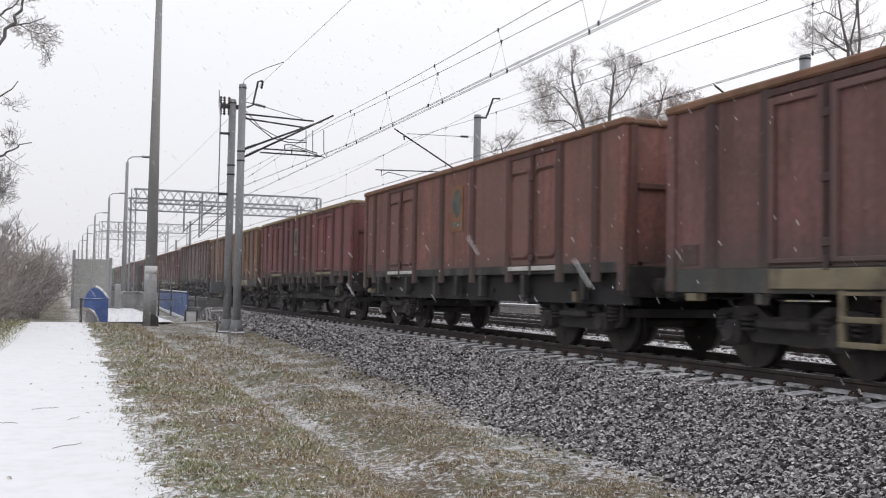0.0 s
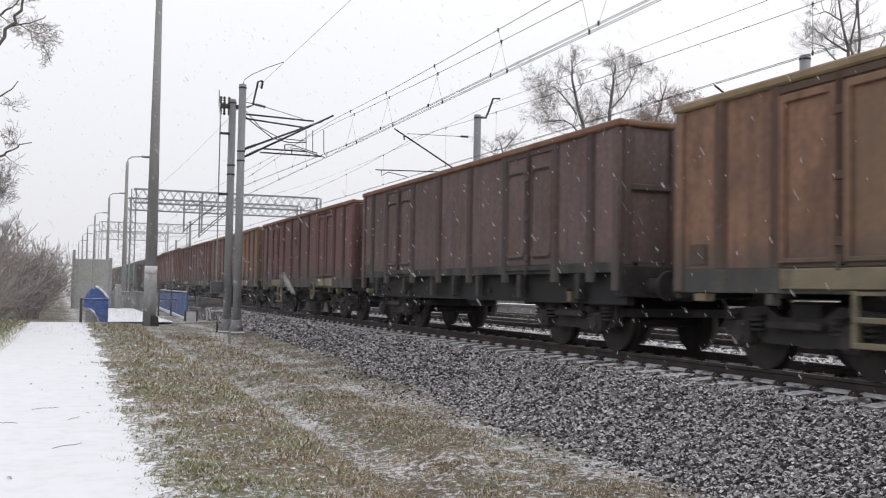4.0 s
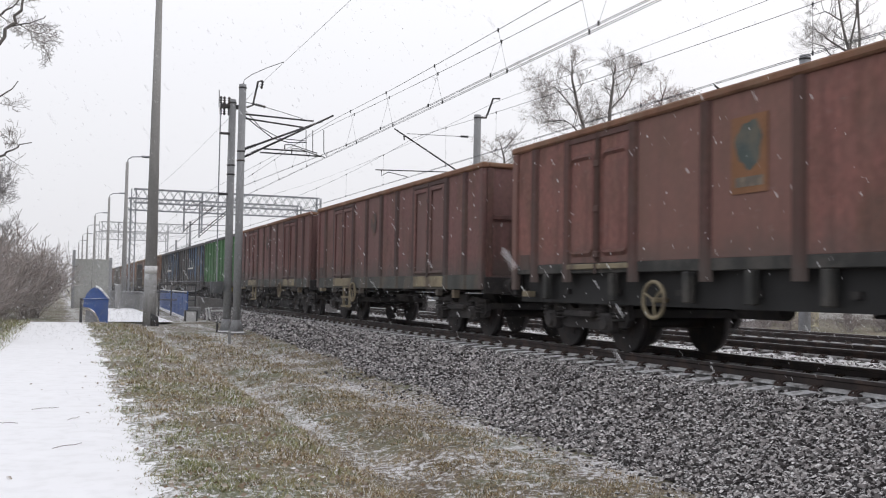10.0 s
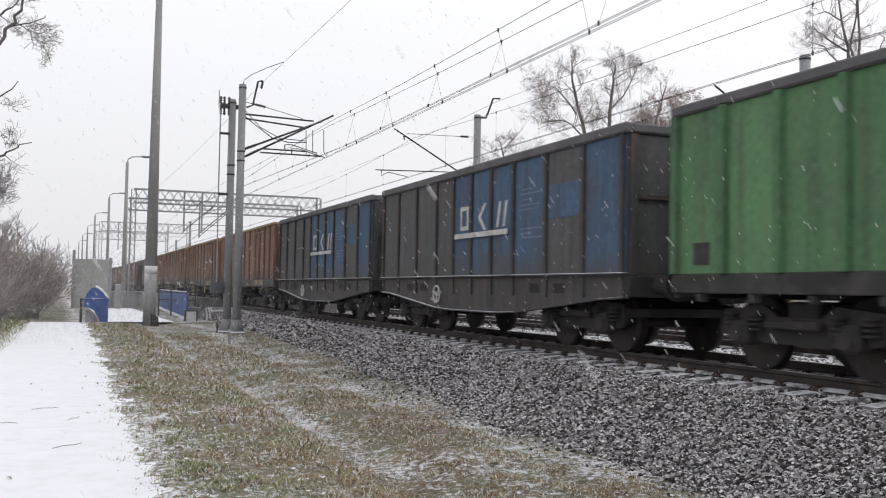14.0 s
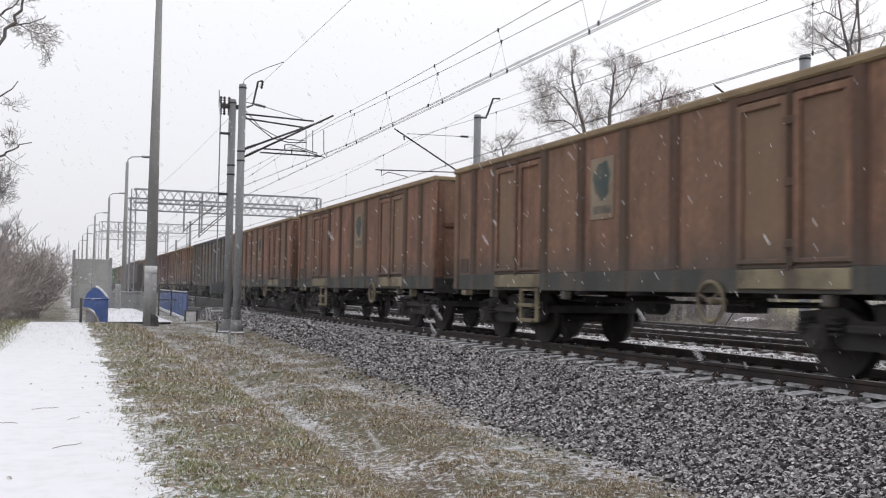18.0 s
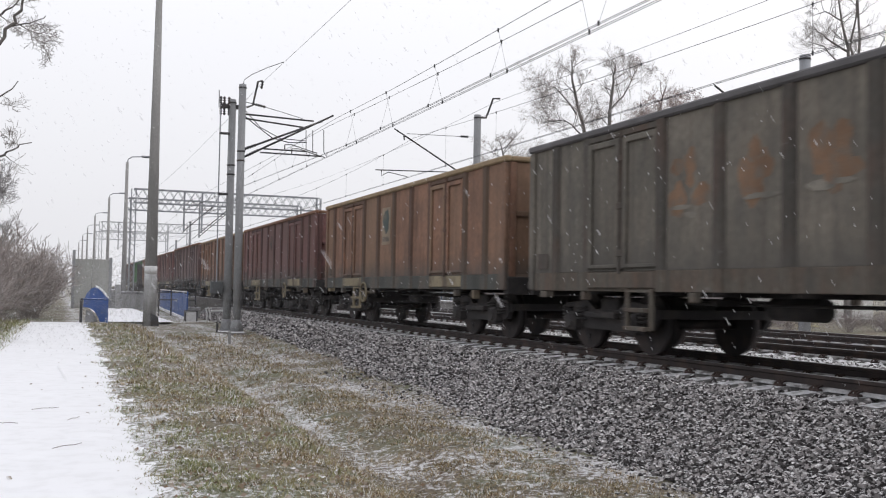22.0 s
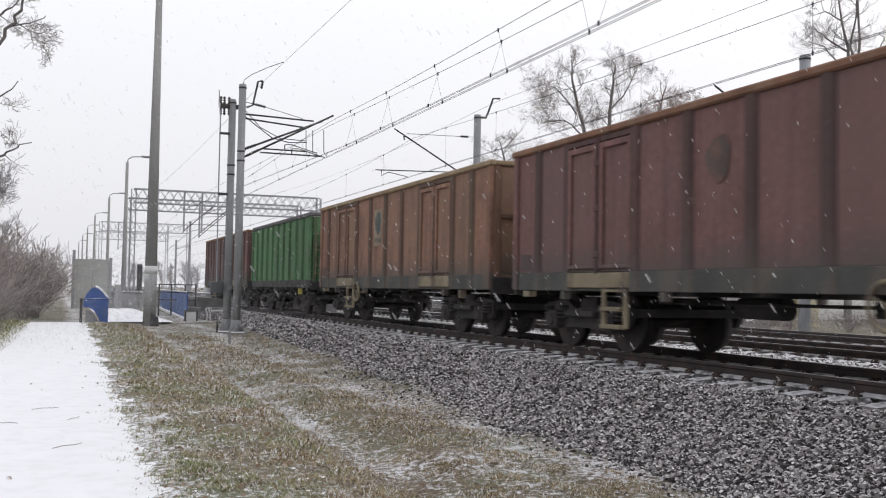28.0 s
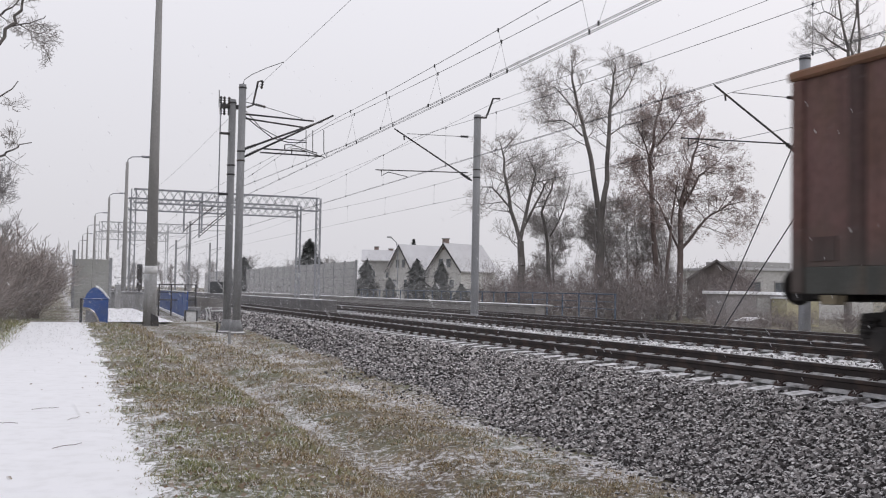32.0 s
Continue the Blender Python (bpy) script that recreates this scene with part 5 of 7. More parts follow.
def lamp_post(x, y, z0, z1, r0, r1, band, label):
    w = root("street_lamp", (x, y, 0), label, "lamp post", "lamp posts")
    bm = bmesh.new()
    if band:
        rm = r0 + (r1 - r0) * (1.5 - z0) / (z1 - z0)
        rod(bm, (0, 0, z0), (0, 0, 1.5), r0, rm, 18)
        part("foot", bm, M["concrete"], w, "lighter lower shaft")
        bm = bmesh.new()
        rod(bm, (0, 0, 1.5), (0, 0, z1), rm - 0.002, r1, 18)
        part("shaft", bm, M["lamp_concrete"], w)
        bm = bmesh.new()
        extrude(bm, [(0.02, z0), (0.33, z0), (0.30, z0 + 0.4), (0.02, z0 + 0.55)], 1, -0.3, -0.2)
        part("base_cover", bm, M["dark_steel"], w, "dark base cover plate")
    else:
        rod(bm, (0, 0, z0), (0, 0, z1), r0, r1, 16)
        part("shaft", bm, M["lamp_concrete"], w)
    if band:
        bm = bmesh.new()
        r = r0 + (r1 - r0) * (1.5 - z0) / (z1 - z0)
        rod(bm, (0, 0, 1.36), (0, 0, 1.66), r + 0.006, r + 0.004, 16)
        part("white_band", bm, M["white_band"], w, "white painted band")
    bm = bmesh.new()
    pipe(bm, [(0, 0, z1 - 0.05), (0.05, 0, z1 + 0.2), (0.3, 0, z1 + 0.36), (0.9, 0, z1 + 0.42)], 0.035, 8)
    part("arm", bm, M["galv"], w)
    bm = bmesh.new()
    quad_box(bm, 0.85, 1.5, -0.13, 0.13, z1 + 0.36, z1 + 0.48, c=0.04)
    part("lamp_head", bm, M["galv"], w, "grey flat lamp head, unlit")


lamp_post(3.29, 38.8, -0.7, 14.5, 0.255, 0.10, True, "tall tapered concrete lamp post with a white band")
for ly, lx in ((65.0, 3.85), (92.0, 4.0), (118.0, 3.65), (143.0, 3.5), (168.0, 3.4), (195.0, 3.3)):
    lamp_post(lx, ly, -0.6, 8.8, 0.17, 0.09, False, "slender grey lamp post with a short arm along the platform")

# ---- stop on the path side: landing, parapets, screens ----
def stop_side():
    lan = sheet("landing", steps((1.8, 4.4, 6)), steps((40.6, 64.4, 34)), lambda x, y: -0.56 + 0.01 * noise.noise((x, y, 4)), M["snow"])
    tagged(lan, "flat snow-covered landing between parapets", "pavement", kind="structure")
    pw = root("platform_wall", (4.0, 64.9, 0), "grey concrete platform end wall", "wall")
    part("wall_slab", B((-0.95, 1.6, -0.12, 0.12, -0.7, 0.42), c=0.02), M["concrete"], pw)
    part("coping", B((-0.97, 1.62, -0.2, 0.2, 0.424, 0.5), c=0.015), M["concrete"], pw)
    p = root("blue_parapet", (0, 40.6, 0), "blue steel stair parapet with a curved snowy top edge", "parapet")
    bm = bmesh.new()
    extrude(bm, [(0.92, 0.02), (0.95, 0.28), (1.05, 0.56), (1.2, 0.74), (1.36, 0.82), (1.5, 0.76), (1.68, 0.58), (1.86, 0.36), (1.86, -0.75), (1.62, -0.75), (1.5, -0.4), (1.33, -0.12), (1.12, 0.0)], 1, -0.035, 0.035)
    part("curved_plate", bm, M["blue_rail"], p)
    bm = bmesh.new()
    rod(bm, (0.9, -0.06, 0.33), (1.86, -0.06, 0.35), 0.022, 0.022, 8)
    part("handrail", bm, M["blue_rail"], p)
    bm = bmesh.new()
    for a, b in (((1.36, 0.83), (1.5, 0.77)), ((1.5, 0.77), (1.68, 0.59)), ((1.68, 0.59), (1.87, 0.36))):
        rod(bm, (a[0], 0, a[1]), (b[0], 0, b[1]), 0.05, 0.05, 8)
    part("snow_edge", bm, M["snow"], p, "snow lying along the curved edge")
    part("end_post", B((0.80, 0.9, -0.05, 0.05, -0.75, 0.36), c=0.01), M["dark_steel"], p)
    bm = bmesh.new()
    extrude(bm, [(1.0, -0.75), (1.55, -0.75), (1.45, -0.45), (1.28, -0.18), (1.05, -0.1)], 1, 0.25, 0.4)
    part("stair_cheek", bm, M["concrete"], p)
    # fence along the line
    f = root("blue_fence", (0, 0, 0), "blue sheet-steel fence with a light top rail beside the line", "fence")
    n = 9
    for i in range(n):
        y0, y1 = 45.7 + 23.3 * i / n, 45.7 + 23.3 * (i + 1) / n
        x0, x1 = 5.5 + 1.0 * i / n, 5.5 + 1.0 * (i + 1) / n
        bm = bmesh.new()
        v = [bm.verts.new(q) for q in ((x0, y0, -0.56), (x1, y1, -0.56), (x1, y1, 0.55), (x0, y0, 0.55), (x0 + 0.04, y0, -0.56), (x1 + 0.04, y1, -0.56), (x1 + 0.04, y1, 0.55), (x0 + 0.04, y0, 0.55))]
        for q in ((0, 1, 2, 3), (7, 6, 5, 4), (0, 3, 7, 4), (1, 5, 6, 2), (3, 2, 6, 7), (0, 4, 5, 1)):
            bm.faces.new([v[k] for k in q])
        part("infill_panel", bm, M["blue_deep"], f)
        part("post", B((x0 - 0.012, x0 + 0.06, y0 - 0.02, y0 + 0.02, -0.7, 0.66), c=0.008), M["blue_deep"], f)
    bm = bmesh.new()
    rod(bm, (5.5, 45.7, 0.64), (6.5, 69, 0.64), 0.03, 0.03, 8)
    part("top_rail", bm, M["white_band"], f)
    bm = bmesh.new()
    v = [bm.verts.new((5.36 + dx + yy / 23.3, 45.4 + yy, z)) for yy in (0, 23.3) for dx, z in ((0, -0.7), (0.12, -0.7), (0.12, -0.53), (0, -0.53))]
    for q in ((0, 1, 5, 4), (1, 2, 6, 5), (2, 3, 7, 6), (3, 0, 4, 7), (0, 3, 2, 1), (4, 5, 6, 7)):
        bm.faces.new([v[k] for k in q])
    bmesh.ops.recalc_face_normals(bm, faces=bm.faces[:])
    part("snowy_kerb", bm, M["snow"], f, "snow-topped kerb along its foot")
    g = root("guard_rail", (4.85, 52.0, 0), "dark tubular steel guard rail at the platform ramp", "railing")
    for k in (0, 0.62, 1.3, 1.85):
        part("post", B((k - 0.035, k + 0.035, -0.03, 0.03, -0.7, 0.98)), M["dark_steel"], g)
    for z in (0.98, 0.58, 0.18):
        bm = bmesh.new()
        rod(bm, (-0.05, 0, z), (1.9, 0, z), 0.028, 0.028, 8)
        part("rail", bm, M["dark_steel"], g)
    r = root("platform_ramp", (6.2, 52.0, 0), "grey concrete ramp wall dusted with snow", "ramp")
    bm = bmesh.new()
    extrude(bm, [(0.6, -0.75), (2.0, -0.75), (2.0, 0.26), (0.6, 0.36)], 1, 0.0, 46.0)
    part("ramp_body", bm, M["platform"], r)
    part("low_wall", B((-0.55, 0.3, -3.6, -3.3, -0.75, -0.1), c=0.02), M["concrete"], r)
    cb = root("cable_box", (5.48, 44.0, 0), "low pale cable box in a dark frame", "box")
    part("body", B((-0.22, 0.22, -0.2, 0.2, -0.75, -0.2), c=0.02), M["white_band"], cb)
    part("frame", B((-0.27, -0.223, -0.23, 0.2, -0.75, -0.17), (0.223, 0.27, -0.23, 0.2, -0.75, -0.17), (-0.223, 0.223, -0.23, 0.2, -0.197, -0.16)), M["dark_steel"], cb)
    b = root("pipe_barrier", (6.4, 45.6, 0), "white bent-pipe barrier with a low bar", "barrier")
    for k in (0, 0.14):
        bm = bmesh.new()
        pipe(bm, [(k, 0, -0.75), (k + 0.02, 0, -0.35), (k - 0.06, 0, -0.12), (k + 0.1, 0, -0.06)], 0.035, 8)
        part("bent_pipe", bm, M["white_band"], b)
    bm = bmesh.new()
    rod(bm, (0.2, 0.1, -0.22), (1.1, 0.1, -0.22), 0.035, 0.035, 8)
    part("bar", bm, M["white_band"], b)
    st = root("marker_stake", (5.15, 34.04, 0), "short dark marker stake in the grass", "stake")
    part("stake", B((-0.035, 0.035, -0.035, 0.035, -0.9, -0.36), c=0.008), M["dark_steel"], st)
    st = root("marker_stake", (4.85, 29.60, 0), "short pale marker stake in the grass", "stake")
    part("stake", B((-0.04, 0.04, -0.04, 0.04, -0.9, -0.42), c=0.008), M["concrete"], st)
    s = root("noise_screen", (0, 64.6, 0), "grey panelled noise screen at the foot of the stairs", "noise screen")
    for i in range(2):
        part("panel", B((0.9 + i * 1.03, 1.91 + i * 1.03, -0.06, 0.06, -0.7, 2.5), c=0.01), M["grey_panel"], s)
    for x, z in ((0.84, 3.05), (3.02, 2.62)):
        part("post", B((x - 0.09, x + 0.09, -0.1, 0.1, -0.7, z), c=0.01), M["pole_grey"], s)
    kb = root("relay_cabinet", (3.45, 63.6, 0), "pale concrete relay cabinet", "cabinet")
    part("body", B((-0.18, 0.18, -0.15, 0.15, -0.62, 0.95), c=0.02), M["concrete"], kb)
    bx = root("dark_box", (5.3, 71.5, 0), "dark sign box on the portal leg", "sign box")
    part("box", B((-0.18, 0.18, -0.1, 0.1, 0.6, 2.4), c=0.02), M["dark_steel"], bx)
    part("pole", B((-0.06, 0.06, -0.06, 0.06, -0.7, 0.6)), M["dark_steel"], bx)


stop_side()


# ---- far side: platforms, railing, screens ----
def far_side():
    a = root("narrow_platform", (11.5, 42.0, 0), "dark low platform block between the tracks", "platform", kind="structure")
    for i in range(30):
        part("platform_block", B((-0.62, 0.1, i * 2.2, i * 2.2 + 2.18, -0.3, 0.40), c=0.02), M["platform_dark"], a)
    b = root("far_platform", (20.6, 40.2, 0), "grey concrete platform edge with a snowy top", "platform", kind="structure")
    for i in range(28):
        part("edge_slab", B((0, 0.5, i * 3.0, i * 3.0 + 2.985, -0.6, 0.24), c=0.015), M["platform"], b)
    part("deck", B((-0.12, 0.95, -0.05, 84, 0.244, 0.33), c=0.015), M["platform"], b)
    c = root("kerb_slab", (17.0, 35.4, 0), "low dark slab by the mast foot", "slab")
    part("slab", B((-3.6, -1.6, 0, 1.2, -0.25, -0.1), c=0.02), M["platform_dark"], c)
    f = root("platform_railing", (28.5, 46.0, 0), "dark blue-grey steel railing along the far platform", "railing")
    steel = mat("railing_blue", (0.06, 0.088, 0.135), rough=0.6, var=0.2)
    n = 26
    for i in range(n + 1):
        part("post", B((-0.04, 0.04, i * 2.0 - 0.04, i * 2.0 + 0.04, -0.75, 0.88), c=0.008), steel, f)
    for z, r, top in ((0.88, 0.035, 1), (0.45, 0.02, 0), (0.05, 0.02, 0)):
        bm = bmesh.new()
        rod(bm, (0, -0.1, z), (0, 2.0 * n if top else 14.0, z), r, r, 8)
        part("rail", bm, steel, f)
    bm = bmesh.new()
    for k in range(3):
        rod(bm, (0, 2.0 + k * 2.0, -0.5), (0, 4.0 + k * 2.0, -0.5), 0.02, 0.02, 6)
    part("rail", bm, steel, f)
    s = root("noise_screen", (26.7, 90.0, 0), "long row of pale grey panelled noise screens", "noise screen")
    pm = mesh_of("panel", B((-0.06, 0.06, 0.06, 3.94, -0.6, 3.62), c=0.01), M["screen_pale"])
    qm = mesh_of("post", B((-0.1, 0.1, -0.07, 0.07, -0.8, 3.75), c=0.01), M["post_pale"])
    sm = mesh_of("panel_joint", B((-0.075, -0.062, 0.06, 3.94, -0.02, 0.02)), M["post_pale"])
    for i in range(26):
        piece("panel", pm, s, (0, i * 4.0, 0))
        if i < 12:
            for z in (0.5, 1.3, 2.1, 2.9):
                piece("panel_joint", sm, s, (0, i * 4.0, z))
        piece("post", qm, s, (0, i * 4.0, 0))
    lp = root("street_lamp", (37.8, 110.0, 0), "slim pale street lamp with a curved arm by the houses", "lamp post")
    bm = bmesh.new()
    pipe(bm, [(0, 0, -1), (0, 0, 5.6), (-0.2, 0, 6.6), (-0.9, 0, 7.2)], 0.06, 8)
    part("shaft", bm, M["galv"], lp)
    part("lamp_head", B((-1.4, -0.85, -0.12, 0.12, 7.15, 7.3), c=0.03), M["galv"], lp)
    cd = root("trackside_cable", (10.35, 32.0, 0), "pale cable lying along the near track", "cable")
    bm = bmesh.new()
    pipe(bm, [(0, -0.05, -0.22), (0, 0, -0.13), (0, 0.1, -0.125), (0.02, 12, -0.12), (0, 30, -0.12)], 0.03)
    part("cable", bm, M["white_band"], cd)
    for x, y, w in ((15.9, 27.3, 1.3), (19.9, 25.4, 1.1)):
        sb = root("track_slab", (x, y, 0), "flat snowy concrete cover slab by the track", "slab")
        part("slab", B((-0.25, 0.25, -w / 2, w / 2, -0.26, -0.17), c=0.015), M["snow"], sb)


far_side()


# ---- houses ----
def house(name, x, y, w, d, eave, ridge, wall, roof, label, turn=0.0, wins=((0, 0),), chimneys=(), ridge_x=True):
    """Gabled house; its long ridge along x or along y."""
    h = root(name, (x, y, -1.0), label, "house")
    h.rotation_euler = (0, 0, radians(turn))
    part("wall", B((-w / 2, w / 2, -d / 2, d / 2, 0, eave)), wall, h)
    a, e, g = (d, w, 1) if ridge_x else (w, d, 0)
    bm = bmesh.new()
    ax = 0 if ridge_x else 1
    extrude(bm, [(-a / 2, eave), (a / 2, eave), (0, ridge - 0.1)], ax, -e / 2 + 0.02, e / 2 - 0.02)
    part("gable", bm, wall, h)
    o = 0.45
    sl = (ridge - eave) / (a / 2)
    for s in (-1, 1):
        bm = bmesh.new()
        extrude(bm, [(0, ridge + 0.12), (s * (a / 2 + o), eave - o * sl + 0.12), (s * (a / 2 + o), eave - o * sl - 0.05), (0, ridge - 0.05)], ax, -e / 2 - o, e / 2 + o)
        part("roof", bm, roof, h)
    for wx, wz in wins:
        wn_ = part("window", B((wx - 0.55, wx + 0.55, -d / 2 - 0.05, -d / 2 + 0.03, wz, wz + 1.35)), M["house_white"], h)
        part("pane", B((wx - 0.45, wx - 0.03, -d / 2 - 0.075, -d / 2 - 0.054, wz + 0.1, wz + 1.25)), M["glass"], wn_)
        part("pane", B((wx + 0.03, wx + 0.45, -d / 2 - 0.075, -d / 2 - 0.054, wz + 0.1, wz + 1.25)), M["glass"], wn_)
    for cx, cy, cz in chimneys:
        ch = part("chimney", B((cx - 0.4, cx + 0.4, cy - 0.35, cy + 0.35, cz - 1.6, cz), c=0.02), M["brick"], h)
        part("chimney_cap", B((cx - 0.48, cx + 0.48, cy - 0.43, cy + 0.43, cz + 0.003, cz + 0.12)), M["concrete"], ch)
    return h


house("house", 52.1, 160.3, 6.0, 7.0, 7.0, 8.7, M["house_grey"], M["roof_snow"], "pale rendered house with a low snowy roof", -18, ((-1.5, 3.8), (1.2, 3.8)), ((-0.9, 0.5, 9.3), (1.6, 0.2, 9.0)))
for hx, hy, spin, chim in ((52.9, 142.8, 15, ()), (56.6, 134.6, 24, ((-3.4, 0.3, 9.6),))):
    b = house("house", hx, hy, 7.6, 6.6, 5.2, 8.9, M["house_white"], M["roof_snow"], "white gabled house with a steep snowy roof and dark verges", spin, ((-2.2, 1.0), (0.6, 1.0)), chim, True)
    for q in (-1, 1):                                  # dark boards along the gable's edge, and the gable windows
        bm = bmesh.new()
        extrude(bm, [(0, 8.98), (q * 3.72, 4.74), (q * 3.72, 4.46), (0, 8.66)], 0, -4.33, -4.27)
        part("verge_board", bm, M["dark_steel"], b)
    for wy, wz in ((-0.8, 5.3), (0.8, 5.3), (-1.5, 2.2), (1.5, 2.2)):
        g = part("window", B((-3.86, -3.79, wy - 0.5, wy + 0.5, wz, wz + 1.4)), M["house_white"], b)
        part("pane", B((-3.885, -3.864, wy - 0.42, wy + 0.42, wz + 0.08, wz + 1.32)), M["glass"], g)
house("house", 50.4, 66.0, 4.4, 4.6, 3.2, 4.7, M["outbuilding"], M["roof_dark"], "small dark gabled outbuilding behind bare trees", -35, ((0, 1.2),), (), False)


def flat_buildings():
    h = root("flat_building", (53.5, 66.0, -1.0), "long pale flat-roofed building with a parapet", "building")
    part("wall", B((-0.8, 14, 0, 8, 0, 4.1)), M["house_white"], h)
    part("roof", B((-1.0, 14.2, -0.2, 8.2, 4.1, 4.32)), M["roof_snow"], h)
    part("roof_cabin", B((0.5, 6.5, 2, 6, 4.32, 4.9)), M["house_grey"], h)
    for k in range(5):
        wn_ = part("window", B((0.4 + k * 2.6, 1.6 + k * 2.6, -0.06, 0.03, 2.0, 3.2)), M["house_grey"], h)
        part("pane", B((0.5 + k * 2.6, 1.5 + k * 2.6, -0.085, -0.064, 2.1, 3.1)), M["glass"], wn_)
    s = root("shed", (41.2, 49.0, -1.0), "dark low shed with a snow-covered flat roof", "shed")
    part("wall", B((-2.9, 2.9, 0, 2, 0, 2.0)), M["roof_dark"], s)
    part("roof", B((-3.1, 3.1, -0.2, 2.2, 2.0, 2.2), c=0.03), M["snow"], s)
    part("door", B((-0.6, 0.4, -0.05, 0.02, 0, 1.8)), M["house_grey"], s)
    y = root("yellow_shed", (43.0, 47.6, -1.0), "small pale yellow-walled hut with a snowy lid roof", "shed")
    part("wall", B((-1.25, 1.25, 0, 1.6, 0, 1.78)), M["yellow_wall"], y)
    part("roof", B((-1.35, 1.35, -0.12, 1.72, 1.78, 1.9), c=0.02), M["snow"], y)
    p = root("covered_mound", (38.6, 46.4, -1.0), "snow-topped covered heap beside the shed", "heap")
    bm = bmesh.new()
    extrude(bm, [(-1.0, 0), (1.0, 0), (0.75, 0.45), (0.1, 0.62), (-0.7, 0.42)], 1, 0, 1.4)
    part("mound", bm, M["roof_dark"], p)
    bm = bmesh.new()
    extrude(bm, [(-0.78, 0.41), (-0.7, 0.44), (0.1, 0.65), (0.75, 0.48), (0.83, 0.42), (0.1, 0.6)], 1, -0.03, 1.43)
    part("snow_cover", bm, M["snow"], p)


flat_buildings()


# ---- trees ----
def limb_mesh(name, segs, sides, material):
    vs, fs = [], []
    ang = [(math.cos(2 * math.pi * i / sides), math.sin(2 * math.pi * i / sides)) for i in range(sides)]
    for a, b, r0, r1 in segs:
        d = b - a
        if d.length < 1e-5:
            continue
        d.normalize()
        u = d.orthogonal().normalized()
        w = d.cross(u)
        k = len(vs)
        vs += [a + u * (c * r0) + w * (s * r0) for c, s in ang]
        vs += [b + u * (c * r1) + w * (s * r1) for c, s in ang]
        fs += [(k + i, k + (i + 1) % sides, k + sides + (i + 1) % sides, k + sides + i) for i in range(sides)]
    return soup(name, vs, fs, material, sides > 4)


def grow(rng, a, d, length, r, level, thick, thin, spread, up, top, clear=0.32, fine=0.008):
    """A limb and all that it bears."""
    n = 5 if level < 2 else 3
    pts = [(a, r)]
    for i in range(n):
        wob = Vector((rng.gauss(0, 1), rng.gauss(0, 1), rng.gauss(0, 0.6))) * (0.07 + 0.055 * level)
        d = (d + wob + Vector((0, 0, up * (0.5 if level else 0.2)))).normalized()
        a = a + d * (length / n)
        rr = r * (1 - 0.82 * (i + 1) / n) if level else r * (1 - 0.92 * (i + 1) / n)
        pts.append((a, max(rr, fine)))
    for (p, r0), (q, r1) in zip(pts, pts[1:]):
        (thick if r0 > 0.022 else thin).append((p, q, r0, r1))
    if level >= top:
        return
    kids = (14, 8, 6, 4)[level] if level < 4 else 3
    for k in range(kids):
        f = (clear if level == 0 else 0.2) + ((1 - clear) if level == 0 else 0.78) * (k + rng.random()) / kids
        i = min(int(f * n), n - 1)
        p = pts[i][0].lerp(pts[i + 1][0], f * n - i)
        ax = d.orthogonal().normalized()
        ax.rotate(Matrix.Rotation(rng.random() * 6.283, 3, d))
        nd = (d * (1 - spread * 0.55) + ax * spread * (0.75 + 0.5 * rng.random())).normalized()
        grow(rng, p, nd, length * ((0.11 + 0.19 * math.sin(math.pi * min(1.0, 0.12 + 0.8 * (f - clear) / (1 - clear)))) if level == 0 else (0.62 - 0.2 * f)) * (0.75 + 0.5 * rng.random()), max(pts[i][1] * (0.42 if level == 0 else 0.6), fine * 1.1), level + 1, thick, thin, spread, up, top, fine=fine)


def bare_tree(seed, x, y, h, r, label, spread=0.6, up=0.25, top=4, stems=((0, 0),), bark="bark", twig="twig", leaves=0, z=-1.0, name="tree", cat="tree", clear=0.32):
    rng = random.Random(seed)
    thick, thin = [], []
    for dx, dy in stems:
        grow(rng, Vector((0, 0, -0.3)), Vector((dx, dy, 1)).normalized(), h * 0.86, r, 0, thick, thin, spread, up, top, clear)
    t = root(name, (x, y, z), label, cat, "bare trees")
    ob = new("trunk", limb_mesh("trunk", thick, 6, M[bark]))
    ob.parent = t
    ob = new("crown", limb_mesh("crown", thin, 3, M[twig]))
    ob.parent = t
    tagged(ob, kind="stuff")
    if leaves:
        vs, fs = [], []
        for i in range(leaves):
            a, b, _, _ = thin[rng.randrange(len(thin))]
            c = a.lerp(b, rng.random()) + Vector((rng.gauss(0, 0.12), rng.gauss(0, 0.12), rng.gauss(-0.03, 0.1)))
            s = 0.035 + 0.04 * rng.random()
            u = Vector((rng.gauss(0, 1), rng.gauss(0, 1), rng.gauss(0, 1))).normalized()
            w = u.orthogonal().normalized()
            k = len(vs)
            vs += [c - u * s, c + w * s * 0.7, c + u * s, c - w * s * 0.7]
            fs.append((k, k + 1, k + 2, k + 3))
        ob = new("dry_leaves", soup("dry_leaves", vs, fs, M["leaf_dry"]))
        ob.parent = t
        tagged(ob, kind="stuff")
    return t


# distant wood, its base colour lightened in place of haze
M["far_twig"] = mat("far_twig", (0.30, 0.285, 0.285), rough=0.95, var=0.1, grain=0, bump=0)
M["leaf_dry"] = mat("leaf_dry", (0.28, 0.215, 0.195), rough=0.9, var=0.2, alt=(0.34, 0.27, 0.24), island=1.0, grain=0, bump=0)


